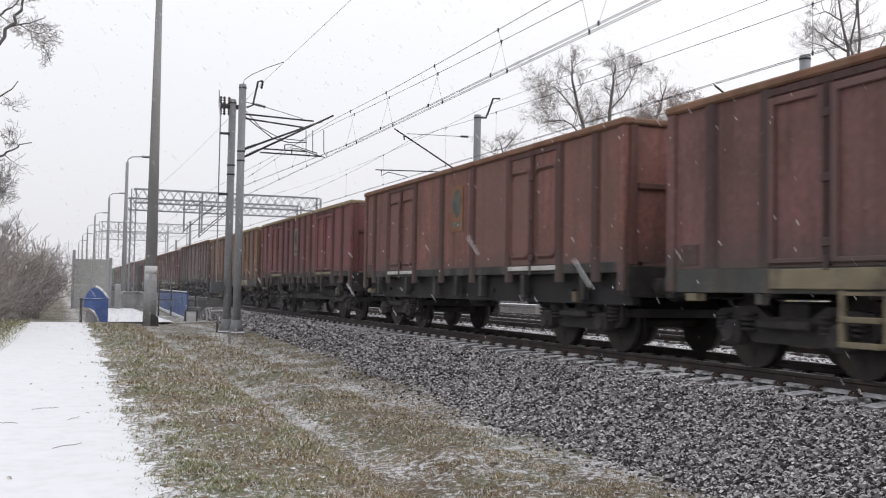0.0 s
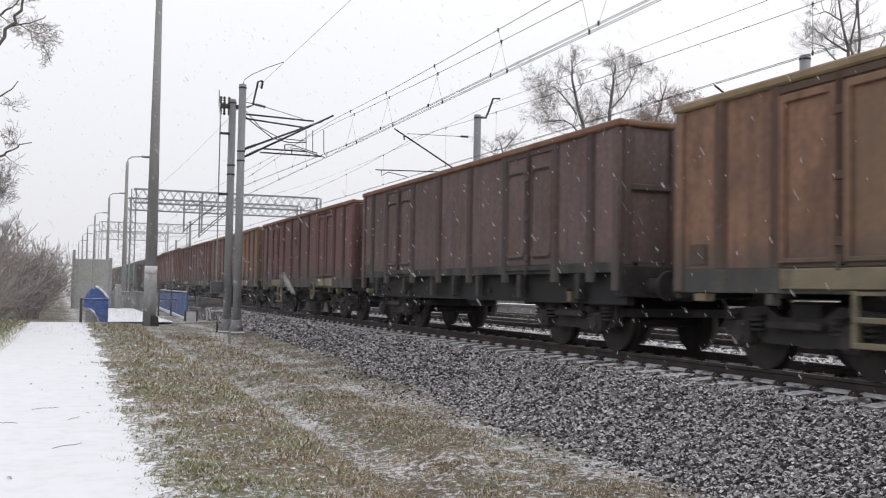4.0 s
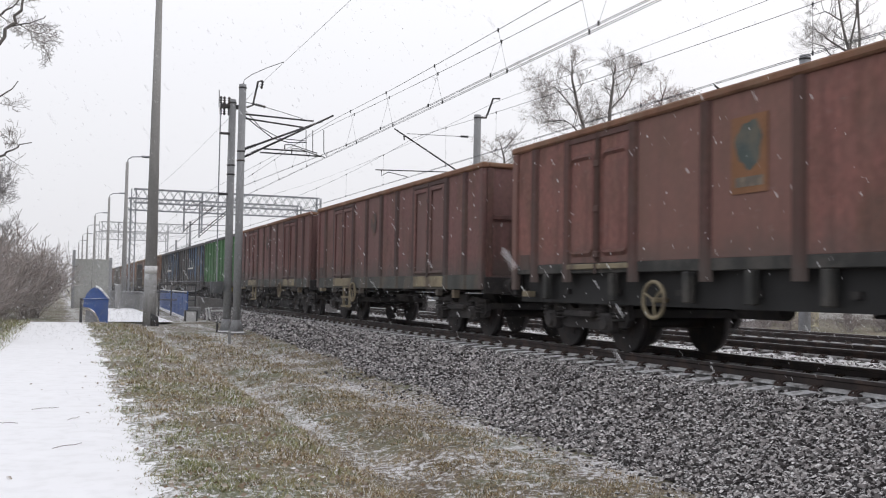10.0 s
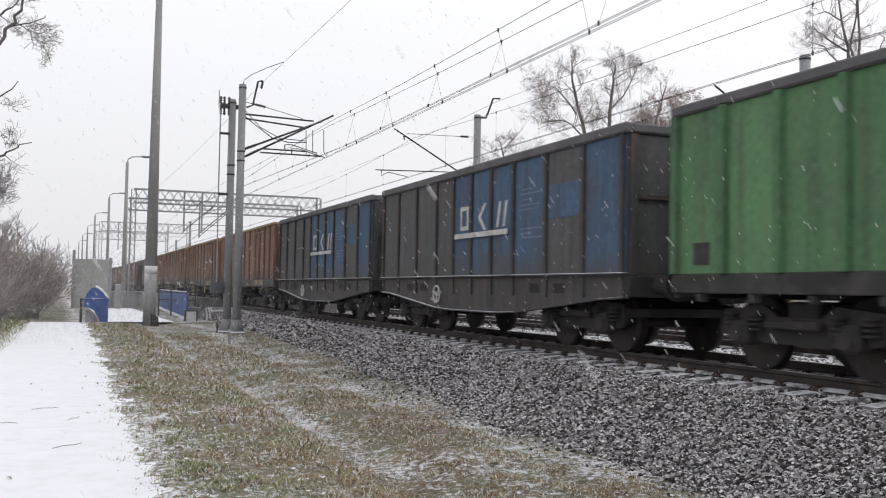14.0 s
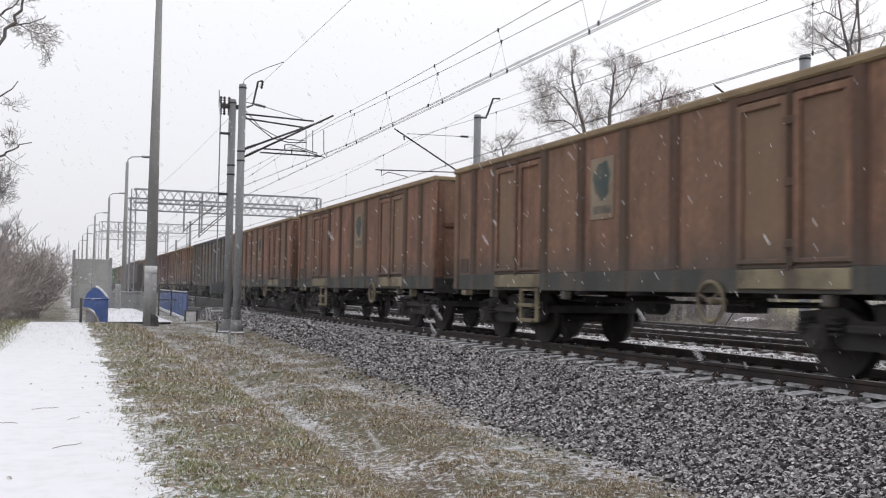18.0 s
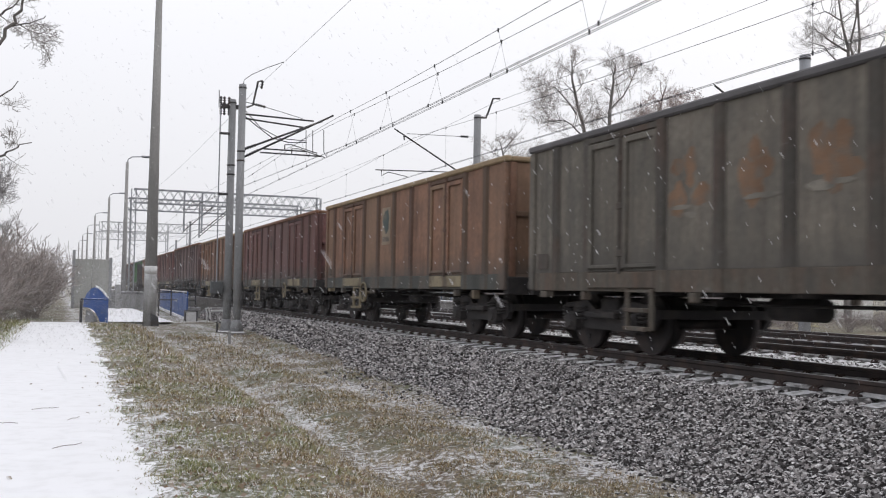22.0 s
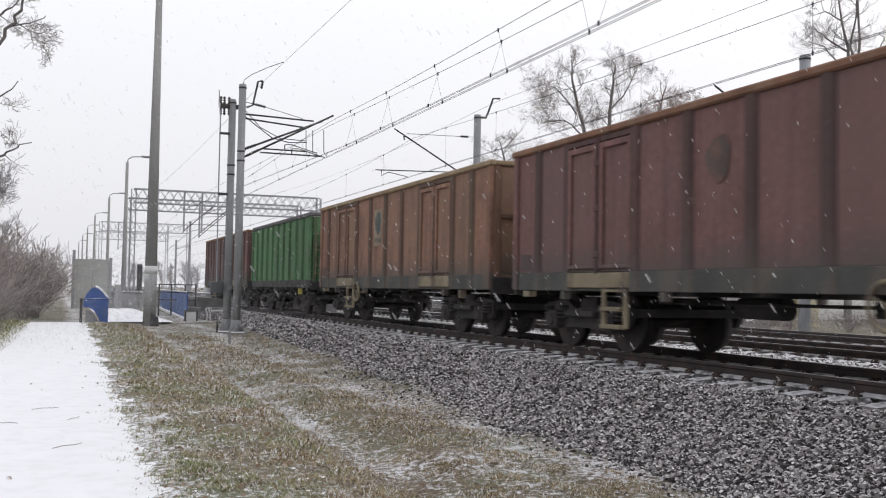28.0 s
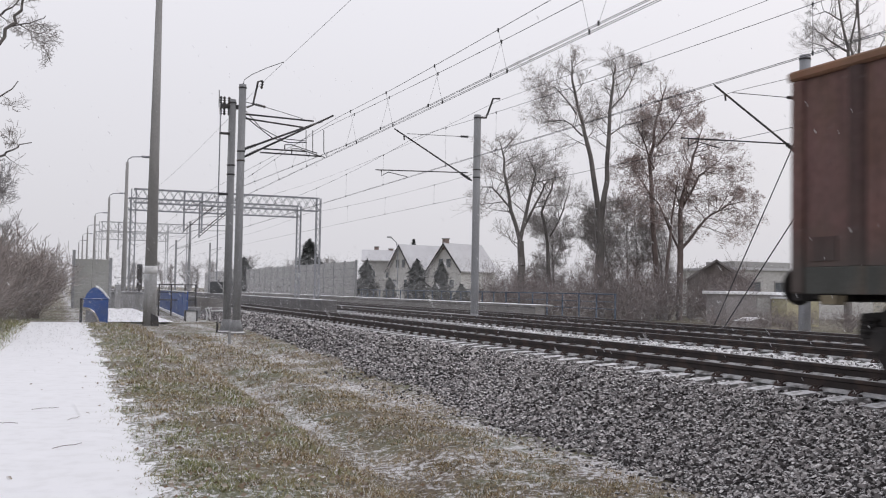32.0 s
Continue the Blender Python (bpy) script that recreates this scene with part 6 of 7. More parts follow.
def limb_tree(seed, x, y, z, label, limbs, bark="bark", twig="twig", leaves=0, tufts=9, reach=3.2, up=0.1, droop=0.0):
    """A bare tree of named limbs, each a bent line of (sideways, height) with a girth at both ends; finer growth springs from them."""
    rng = random.Random(seed)
    thick, thin = [], []
    side = Vector((math.cos(YAW), -math.sin(YAW), 0))
    away = Vector((math.sin(YAW), math.cos(YAW), 0))
    for line, r0, r1, bare in limbs:
        pts, lean = [], rng.uniform(-0.12, 0.12) * (bare < 0.9)
        h0 = line[0][1]
        for (u, h), (u2, h2) in zip(line, line[1:]):
            for i in range(3):
                f = i / 3
                hh = h + (h2 - h) * f
                pts.append(side * (u + (u2 - u) * f + rng.gauss(0, 0.05)) + away * (lean * (hh - h0) + rng.gauss(0, 0.06)) + Vector((0, 0, hh)))
        pts.append(side * line[-1][0] + away * lean * (line[-1][1] - h0) + Vector((0, 0, line[-1][1])))
        k = len(pts) - 1
        rad = [r0 + (r1 - r0) * i / k for i in range(k + 1)]
        thick += [(pts[i], pts[i + 1], rad[i], rad[i + 1]) for i in range(k)]
        span = sum((b - a).length for a, b in zip(pts, pts[1:]))
        for i in range(int(tufts * (0.4 + 0.6 * min(1.0, span / 8)) * (1 - bare) / 0.7)):
            f = bare + (1 - bare) * (i + rng.random()) / (tufts * (0.4 + 0.6 * min(1.0, span / 8)) * (1 - bare) / 0.7)
            f = min(f, 0.999)
            q = int(f * k)
            p = pts[q].lerp(pts[q + 1], f * k - q)
            d = (pts[q + 1] - pts[q]).normalized()
            ax = d.orthogonal().normalized()
            ax.rotate(Matrix.Rotation(rng.random() * 6.283, 3, d))
            nd = (d * 0.45 + ax * 0.9 + Vector((0, 0, 0.15 - droop))).normalized()
            grow(rng, p, nd, reach * (1.15 - 0.6 * f) * (0.55 + 0.7 * rng.random()), min(0.04, rad[q] * 0.5), 2 if rng.random() < 0.5 else 1, thick, thin, 0.62, up, 4, fine=0.0045)
    t = root("tree", (x, y, z), label, "tree", "bare trees")
    ob = new("trunk", limb_mesh("trunk", thick, 6, M[bark]))
    ob.parent = t
    ob = new("crown", limb_mesh("crown", thin, 3, M[twig]))
    ob.parent = t
    tagged(ob, kind="stuff")
    if leaves:
        vs, fs = [], []
        for i in range(leaves):
            a, b, _, _ = thin[rng.randrange(len(thin))]
            c = a.lerp(b, rng.random()) + Vector((rng.gauss(0, 0.1), rng.gauss(0, 0.1), rng.gauss(-0.03, 0.08)))
            s = 0.04 + 0.045 * rng.random()
            u = Vector((rng.gauss(0, 1), rng.gauss(0, 1), rng.gauss(0, 1))).normalized()
            w = u.orthogonal().normalized()
            k = len(vs)
            vs += [c - u * s, c + w * s * 0.7, c + u * s, c - w * s * 0.7]
            fs.append((k, k + 1, k + 2, k + 3))
        ob = new("dry_leaves", soup("dry_leaves", vs, fs, M["leaf_dry"]))
        ob.parent = t
        tagged(ob, kind="stuff")
    return t


def woods():
    limb_tree(1, 37.5, 62.7, -1.0, "tall bare twin-stemmed tree with haze-paled twigs and a grey trunk", (
        (((0, -0.3), (0, 4.8), (0, 7.5)), 0.38, 0.30, 0.97),
        (((0, 7.4), (-0.9, 11.9), (-1.6, 14.6), (-2.4, 17.6), (-2.5, 19.1)), 0.22, 0.04, 0.3), (((0, 7.4), (0.4, 10.3), (0.5, 14.7), (0.7, 17.7), (0.9, 19.0)), 0.24, 0.04, 0.3),
        (((-1.3, 13.7), (-2.8, 14.9), (-4.5, 14.6)), 0.07, 0.02, 0.2), (((0.5, 13.7), (1.8, 14.6), (2.9, 14.8)), 0.06, 0.02, 0.2),
        (((-1.8, 15.3), (-3.5, 17.4), (-4.3, 17.0)), 0.06, 0.02, 0.2), (((0.5, 15.4), (2.0, 17.5), (2.6, 18.8)), 0.06, 0.02, 0.2)), leaves=1800, tufts=15, reach=2.7)
    limb_tree(2, 42.2, 61.9, -1.0, "tall slim bare tree with reddish haze-paled twigs", (
        (((0, -0.3), (-0.3, 7.1), (-0.5, 12.4), (0.1, 15.8), (0.9, 18.3)), 0.26, 0.03, 0.3), (((-0.5, 11.4), (-1.4, 13.9), (-1.8, 15.0)), 0.08, 0.02, 0.2),
        (((-0.3, 13.1), (1.2, 15.2), (1.8, 16.1)), 0.07, 0.02, 0.2), (((-0.4, 9.0), (-1.8, 11.0), (-2.4, 11.8)), 0.07, 0.02, 0.2)), "bark_red", "twig_red", 7000, 24, 2.4)
    limb_tree(3, 41.8, 58.9, -1.0, "broad bare tree with drooping reddish twigs and dry leaves", (
        (((0.1, -0.3), (0, 5.8), (0.1, 8.8), (0.8, 12.0), (1.4, 13.9)), 0.27, 0.03, 0.28), (((0.1, 5.0), (1.9, 7.5), (3.5, 8.5), (4.7, 8.8)), 0.13, 0.02, 0.25),
        (((-1.3, -0.3), (-0.9, 4.4), (-0.5, 7.7), (-0.2, 10.2)), 0.17, 0.03, 0.5), (((0, 7.7), (1.4, 10.6), (3.0, 11.9)), 0.12, 0.02, 0.2), (((0, 5.3), (-1.6, 8.5), (-2.7, 10.1)), 0.10, 0.02, 0.25)),
        "bark_red", "twig_red", 9500, 20, 2.7, 0.03, 0.15)
    limb_tree(4, 32.1, 64.8, -1.0, "spreading bare fruit tree, haze-paled", (
        (((0, -0.3), (-0.1, 3.9), (-0.2, 5.7)), 0.32, 0.24, 0.8), (((-0.2, 5.6), (-1.2, 9.3), (-1.6, 11.8), (-1.9, 13.1)), 0.17, 0.03, 0.15),
        (((-0.2, 5.6), (0.4, 8.8), (0.9, 10.7), (0.2, 12.3)), 0.16, 0.03, 0.15), (((0, 6.6), (1.4, 9.6), (1.8, 10.5)), 0.11, 0.03, 0.2), (((-0.9, 8.1), (-2.4, 9.7), (-3.3, 9.7)), 0.09, 0.02, 0.15)), leaves=700, tufts=13, reach=2.9, droop=0.15)
    limb_tree(5, 34.8, 65.9, -1.0, "slender bare tree beside the railing, haze-paled", (
        (((0, -0.3), (0.1, 5.7), (-0.5, 8.1), (0.2, 9.9), (0.5, 11.3)), 0.17, 0.03, 0.3), (((0.1, 6.2), (1.2, 8.3), (1.6, 10.1)), 0.08, 0.02, 0.2)), leaves=150, tufts=10, reach=2.2)
    limb_tree(6, 57.2, 58.1, -1.0, "very tall bare tree with several stems rising over the train", (
        (((-0.3, -0.3), (-0.2, 11.9), (-0.2, 19.4)), 0.36, 0.22, 0.97), (((-0.2, 19.4), (-0.3, 21.4), (-0.8, 23.5), (-1.2, 26.6)), 0.16, 0.05, 0.1),
        (((0.5, 12.0), (0.8, 19.4), (1.0, 22.3), (0.9, 26.4)), 0.2, 0.07, 0.6), (((0.0, 16.0), (0.4, 19.5), (-0.2, 21.6), (0.3, 24.0), (0.2, 27.0)), 0.14, 0.05, 0.45),
        (((-0.3, 21.2), (-2.0, 22.3), (-2.8, 23.0), (-3.6, 22.2)), 0.09, 0.02, 0.15), (((-0.9, 20.2), (-2.2, 21.6), (-3.4, 21.9)), 0.07, 0.02, 0.1), (((-0.6, 23.6), (-2.0, 24.4), (-3.0, 24.0)), 0.07, 0.02, 0.1),
        (((1.0, 20.0), (2.2, 21.3), (2.6, 22.2), (2.2, 22.8)), 0.07, 0.02, 0.2)), tufts=9, reach=2.2, droop=0.1)
    bare_tree(7, 39.2, 66.0, 9.5, 0.16, "thin young bare tree in the undergrowth", 0.6, 0.2, 4, ((0.05, 0),), "bark", "twig", 90)
    for seed, x, y, h in ((10, 36.0, 67.0, 8.5), (12, 40.2, 65.0, 9.5), (14, 45.0, 65.0, 9.0), (15, 43.2, 67.0, 10.5)):
        bare_tree(seed, x, y, h, 0.12, "thin young bare tree in the undergrowth", 0.7, 0.15, 4, ((0.05, 0), (-0.08, 0.05)), "bark", "twig", 70)
    # trees on the path side
    limb_tree(21, -2.7, 29.1, -0.6, "bare tree beside the path with dark limbs and fine twigs", (
        (((-0.6, -0.3), (-0.4, 4.5), (-0.1, 9.1), (0.1, 12.5)), 0.17, 0.05, 0.75), (((-0.1, 7.3), (1.1, 8.0), (1.5, 8.6), (1.7, 9.1), (1.8, 9.9)), 0.06, 0.025, 0.3), (((1.4, 8.5), (1.9, 8.6), (2.3, 8.8)), 0.025, 0.01, 0.1),
        (((-0.2, 5.9), (0.9, 6.4), (1.6, 7.0)), 0.04, 0.012, 0.4), (((-0.3, 4.1), (1.2, 4.9), (1.6, 5.1), (2.1, 5.3)), 0.045, 0.012, 0.4), (((0, 8.5), (0.9, 8.8), (1.4, 9.0), (1.8, 9.5)), 0.045, 0.012, 0.3)), tufts=6, reach=0.95, droop=0.2)
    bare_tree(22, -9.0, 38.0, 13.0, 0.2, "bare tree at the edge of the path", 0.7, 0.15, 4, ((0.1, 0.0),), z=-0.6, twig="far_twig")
    bare_tree(23, -6.2, 50.0, 9.0, 0.2, "bare haze-paled tree in the thicket by the path", 0.65, 0.25, 4, z=-0.6, twig="far_twig")
    bare_tree(24, -5.4, 62.0, 9.0, 0.2, "bare haze-paled tree in the thicket by the path", 0.65, 0.25, 4, z=-0.6, twig="far_twig")
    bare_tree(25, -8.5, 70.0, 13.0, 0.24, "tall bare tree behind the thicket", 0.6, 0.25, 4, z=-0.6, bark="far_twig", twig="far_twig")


woods()


def shrubs():
    def shrub(seed, x, y, h, label, z, twig="shrub", n=26, leaves=260):
        rng = random.Random(seed)
        thick, thin = [], []
        for k in range(n):
            q = rng.random() * 6.283
            l = rng.random() * 0.9
            d = Vector((math.cos(q) * l, math.sin(q) * l, 1)).normalized()
            grow(rng, Vector((math.cos(q) * 0.3 * rng.random(), math.sin(q) * 0.3 * rng.random(), -0.1)), d, h * (0.6 + 0.5 * rng.random()), 0.018, 2, thick, thin, 0.55, 0.12, 4)
        t = root("shrub", (x, y, z), label, "shrub", "shrubs")
        ob = new("bush", limb_mesh("bush", thick + thin, 3, M[twig]))
        ob.parent = t
        if leaves:
            vs, fs = [], []
            for i in range(leaves):
                a, b, _, _ = thin[rng.randrange(len(thin))]
                s = 0.02 + 0.025 * rng.random()
                u = Vector((rng.gauss(0, 1), rng.gauss(0, 1), rng.gauss(0, 1))).normalized()
                w = u.orthogonal().normalized()
                k = len(vs)
                vs += [a - u * s, a + w * s * 0.7, a + u * s, a - w * s * 0.7]
                fs.append((k, k + 1, k + 2, k + 3))
            ob = new("dry_leaves", soup("dry_leaves", vs, fs, M["leaf_dry"]))
            ob.parent = t
            tagged(ob, kind="stuff")
        return t
    kinds = [shrub(60 + i, 0, 0, 2.2, "leafless brown thicket shrub beside the path", -0.6, "thicket") for i in range(3)]
    rng = random.Random(5)
    first = [True, True, True]
    for i in range(34):
        y = 22 + 44 * (i / 33) ** 0.8
        lim = -1.9 + 0.03 * (y - 22) if y < 42 else -0.6
        x = lim - 0.4 - rng.random() * (3.0 if y < 42 else 5.0)
        k = i % 3
        s = (0.75 + 0.5 * rng.random()) * (1.0 if y > 34 else 0.75)
        if first[k]:
            t = kinds[k]
            first[k] = False
        else:
            t = copy_thing(kinds[k], Matrix.Identity(4))
        t.location, t.rotation_euler, t.scale = (x, y, -0.6), (0, 0, rng.random() * 6.28), (s, s, s * 1.1)
    far = [shrub(80 + i, 0, 0, 3.6, "leafless reddish-brown undergrowth behind the railing", -1.0, "shrub", 22, 200) for i in range(2)]
    first = [True, True]
    for i in range(62):
        x = 29.5 + 16 * rng.random()
        y = 51 + 19 * rng.random() - 0.1 * (x - 30)
        k = i % 2
        if first[k]:
            t = far[k]
            first[k] = False
        else:
            t = copy_thing(far[k], Matrix.Identity(4))
        s = 0.4 + 0.55 * rng.random()
        t.location, t.rotation_euler, t.scale = (x, y, -1.0), (0, 0, rng.random() * 6.28), (s, s, s)
    for i in range(18):                     # low growth on the bank before the sheds
        t = copy_thing(far[i % 2], Matrix.Identity(4))
        s = 0.22 + 0.12 * rng.random()
        t.location, t.rotation_euler, t.scale = (31 + 22 * (i + rng.random()) / 18, 39.5 + 3 * rng.random(), -0.95), (0, 0, rng.random() * 6.28), (s * 1.7, s * 1.7, s)


shrubs()


def conifer(seed, x, y, h, r, label, z=-1.0):
    rng = random.Random(seed)
    t = root("conifer", (x, y, z), label, "conifer", "conifers")
    bm = bmesh.new()
    rod(bm, (0, 0, -0.2), (0, 0, h * 0.95), 0.12, 0.03, 8)
    part("trunk", bm, M["bark"], t)
    vs, fs = [], []
    for i in range(4200):
        f = rng.random() ** 0.7
        zz = h * (0.04 + 0.96 * (1 - f))
        rad = r * f ** 0.55 * (0.45 + 0.55 * rng.random()) * (1 + 0.22 * math.sin(zz * 3.1 + seed)) + 0.05
        q = rng.random() * 6.283
        c = Vector((math.cos(q) * rad, math.sin(q) * rad, zz - 0.15 * rad))
        u = Vector((math.cos(q), math.sin(q), -0.35 + rng.gauss(0, 0.25))) * (0.2 + 0.25 * rng.random())
        w = Vector((-math.sin(q), math.cos(q), rng.gauss(0, 0.3))) * (0.07 + 0.06 * rng.random())
        k = len(vs)
        vs += [c - u - w, c - u + w, c + u]
        fs.append((k, k + 1, k + 2))
    ob = new("needles", soup("needles", vs, fs, M["conifer"]))
    ob.parent = t
    tagged(ob, kind="stuff")


for args in ((31, 37.3, 120.9, 5.6, 2.0), (32, 43.4, 118.5, 5.9, 2.2), (33, 45.6, 115.4, 5.6, 1.5), (34, 31.3, 127.6, 8.6, 2.9), (35, 41.4, 123.6, 3.4, 0.9), (36, 47.4, 113, 2.6, 1.2), (37, 26.5, 150, 6.5, 2.6), (38, 64.7, 178.9, 12, 1.7)):
    conifer(*args, "dark green conifer dusted with snow by the houses")




def tree_line():
    """Far trees, paled in their colour for haze, that close the view on both sides of the line."""
    rng = random.Random(9)
    kinds = [bare_tree(90 + i, 0, 0, 8.5, 0.42, "haze-paled far tree behind the houses", 0.6, 0.2, 3, bark="far_twig", twig="far_twig", name="far_tree") for i in range(3)]
    spots = [(25 + 150 * (i + rng.random()) / 44, 178 + 70 * rng.random()) for i in range(44)]
    spots += [(-40 + 130 * (i + rng.random()) / 46, 300 + 120 * rng.random()) for i in range(46)]
    spots += [(-6 - 34 * rng.random(), 74 + 90 * rng.random()) for i in range(26)]
    for i, (x, y) in enumerate(spots):
        t = kinds[i] if i < 3 else copy_thing(kinds[i % 3], Matrix.Identity(4))
        s = 0.7 + 0.55 * rng.random()
        t.location, t.rotation_euler, t.scale = (x, y, -1.0), (0, 0, rng.random() * 6.28), (s * 1.2, s * 1.2, s)


tree_line()

# ---- ballast stones ----
def scatter_stones():
    rng = np.random.default_rng(3)
    base = np.array([(-1, -1, -1), (1, -1, -1), (1, 1, -1), (-1, 1, -1), (-1, -1, 1), (1, -1, 1), (1, 1, 1), (-1, 1, 1)], float)
    quads = np.array([(0, 3, 2, 1), (4, 5, 6, 7), (0, 1, 5, 4), (1, 2, 6, 5), (2, 3, 7, 6), (3, 0, 4, 7)])
    V, F = ([], []), ([], [])
    count = [0, 0]
    zones = ((4.5, 5.5, 3.5, 18, 90, 0.017), (4.95, 7.72, 3.5, 9, 640, 0.0168), (4.95, 7.72, 9, 16, 470, 0.0196), (4.95, 7.72, 16, 28, 280, 0.0255), (4.95, 7.72, 28, 50, 200, 0.038),
             (7.72, 10.4, 4, 16, 110, 0.028), (10.4, 12.4, 6, 26, 120, 0.032), (12.4, 16.6, 8, 30, 60, 0.034))
    for x0, x1, y0, y1, dens, size in zones:
        n = int((x1 - x0) * (y1 - y0) * dens)
        xs, ys = rng.uniform(x0, x1, n), rng.uniform(y0, y1, n)
        keep = rng.random(n) < np.clip((xs + 0.22 - np.array([bed_toe(y) for y in ys])) / 0.35, np.where(ys > 20, 0.0, 0.10), 1)
        xs, ys = xs[keep], ys[keep]
        for x, y in zip(xs, ys):
            if x > 7.7:
                k = ((y - 11.85) / 0.6 + 0.5) % 1.0
                if abs(k - 0.5) * 0.6 < 0.13 and (abs(x - T1) < 1.3 or abs(x - T2) < 1.3):
                    continue
            s = size * rng.uniform(0.65, 1.35)
            shape = base * rng.uniform(0.55, 1.0, (8, 3)) * (s * rng.uniform(1.1, 1.7), s * rng.uniform(0.65, 0.95), s * rng.uniform(0.65, 1.0))
            a, b, c = rng.uniform(0, 6.28), rng.uniform(-1.5, 1.5), rng.uniform(-0.9, 0.9)
            ca, sa, cb, sb = math.cos(a), math.sin(a), math.cos(b), math.sin(b)
            R = np.array([[ca, -sa, 0], [sa, ca, 0], [0, 0, 1]]) @ np.array([[1, 0, 0], [0, cb, -sb], [0, sb, cb]]) @ np.array([[math.cos(c), 0, math.sin(c)], [0, 1, 0], [-math.sin(c), 0, math.cos(c)]])
            z = max(bed_z(x, y), ground_z(x, y) - 0.01) if x < 7.7 else -0.235
            g = int(x > 10.3)
            V[g].append(shape @ R.T + (x, y, z + s * rng.uniform(-0.1, 1.1)))
            F[g].append(quads + 8 * count[g])
            count[g] += 1
    for g, material, words in ((0, M["stone"], "loose grey ballast stones capped with thin snow"), (1, M["stone_snowy"], "ballast stones between the tracks under more snow")):
        ob = new("ballast_stones", soup("ballast_stones", np.concatenate(V[g]).tolist(), np.concatenate(F[g]).tolist(), material))
        tagged(ob, words, "ballast", kind="stuff")


scatter_stones()

# ---- grass ----
def grass_material():
    """Each blade takes its tone by chance; green and straw lie in patches, some blades are rimed."""
    m = mat("dry_grass", (0.3, 0.26, 0.17), rough=0.9, grain=0, bump=0)
    n, l = m.node_tree.nodes, m.node_tree.links
    geo, tc = n.new("ShaderNodeNewGeometry"), n.new("ShaderNodeTexCoord")
    ramps = []
    for stops in (((0.0, (0.44, 0.35, 0.21)), (0.26, (0.29, 0.215, 0.125)), (0.52, (0.15, 0.10, 0.062)), (0.70, (0.18, 0.175, 0.08)), (0.80, (0.72, 0.71, 0.69))),
                  ((0.0, (0.27, 0.285, 0.135)), (0.34, (0.17, 0.19, 0.085)), (0.58, (0.38, 0.33, 0.20)), (0.74, (0.18, 0.13, 0.08)), (0.85, (0.70, 0.70, 0.69)))):
        r = n.new("ShaderNodeValToRGB")
        r.color_ramp.interpolation = "CONSTANT"
        while len(r.color_ramp.elements) < len(stops):
            r.color_ramp.elements.new(0.5)
        for e, (p, c) in zip(r.color_ramp.elements, stops):
            e.position, e.color = p, (*c, 1)
        l.new(geo.outputs["Random Per Island"], r.inputs[0])
        ramps.append(r.outputs[0])
    t = n.new("ShaderNodeTexNoise")
    t.inputs["Scale"].default_value, t.inputs["Detail"].default_value = 1.1, 5.0
    l.new(tc.outputs["Object"], t.inputs["Vector"])
    side = n.new("ShaderNodeSeparateXYZ")          # greener by the path, straw and brown towards the ditch
    l.new(tc.outputs["Object"], side.inputs[0])
    tilt = n.new("ShaderNodeMath")
    tilt.operation = "MULTIPLY_ADD"
    l.new(side.outputs["X"], tilt.inputs[0])
    tilt.inputs[1].default_value = -0.088
    l.new(t.outputs["Fac"], tilt.inputs[2])
    k = n.new("ShaderNodeMapRange")
    k.inputs["From Min"].default_value, k.inputs["From Max"].default_value = 0.27, 0.41
    l.new(tilt.outputs[0], k.inputs["Value"])
    x = n.new("ShaderNodeMix")
    x.data_type = "RGBA"
    l.new(k.outputs[0], x.inputs["Factor"])
    l.new(ramps[0], x.inputs["A"])
    l.new(ramps[1], x.inputs["B"])
    l.new(x.outputs["Result"], n["Principled BSDF"].inputs["Base Color"])
    return m


M["grass"] = grass_material()


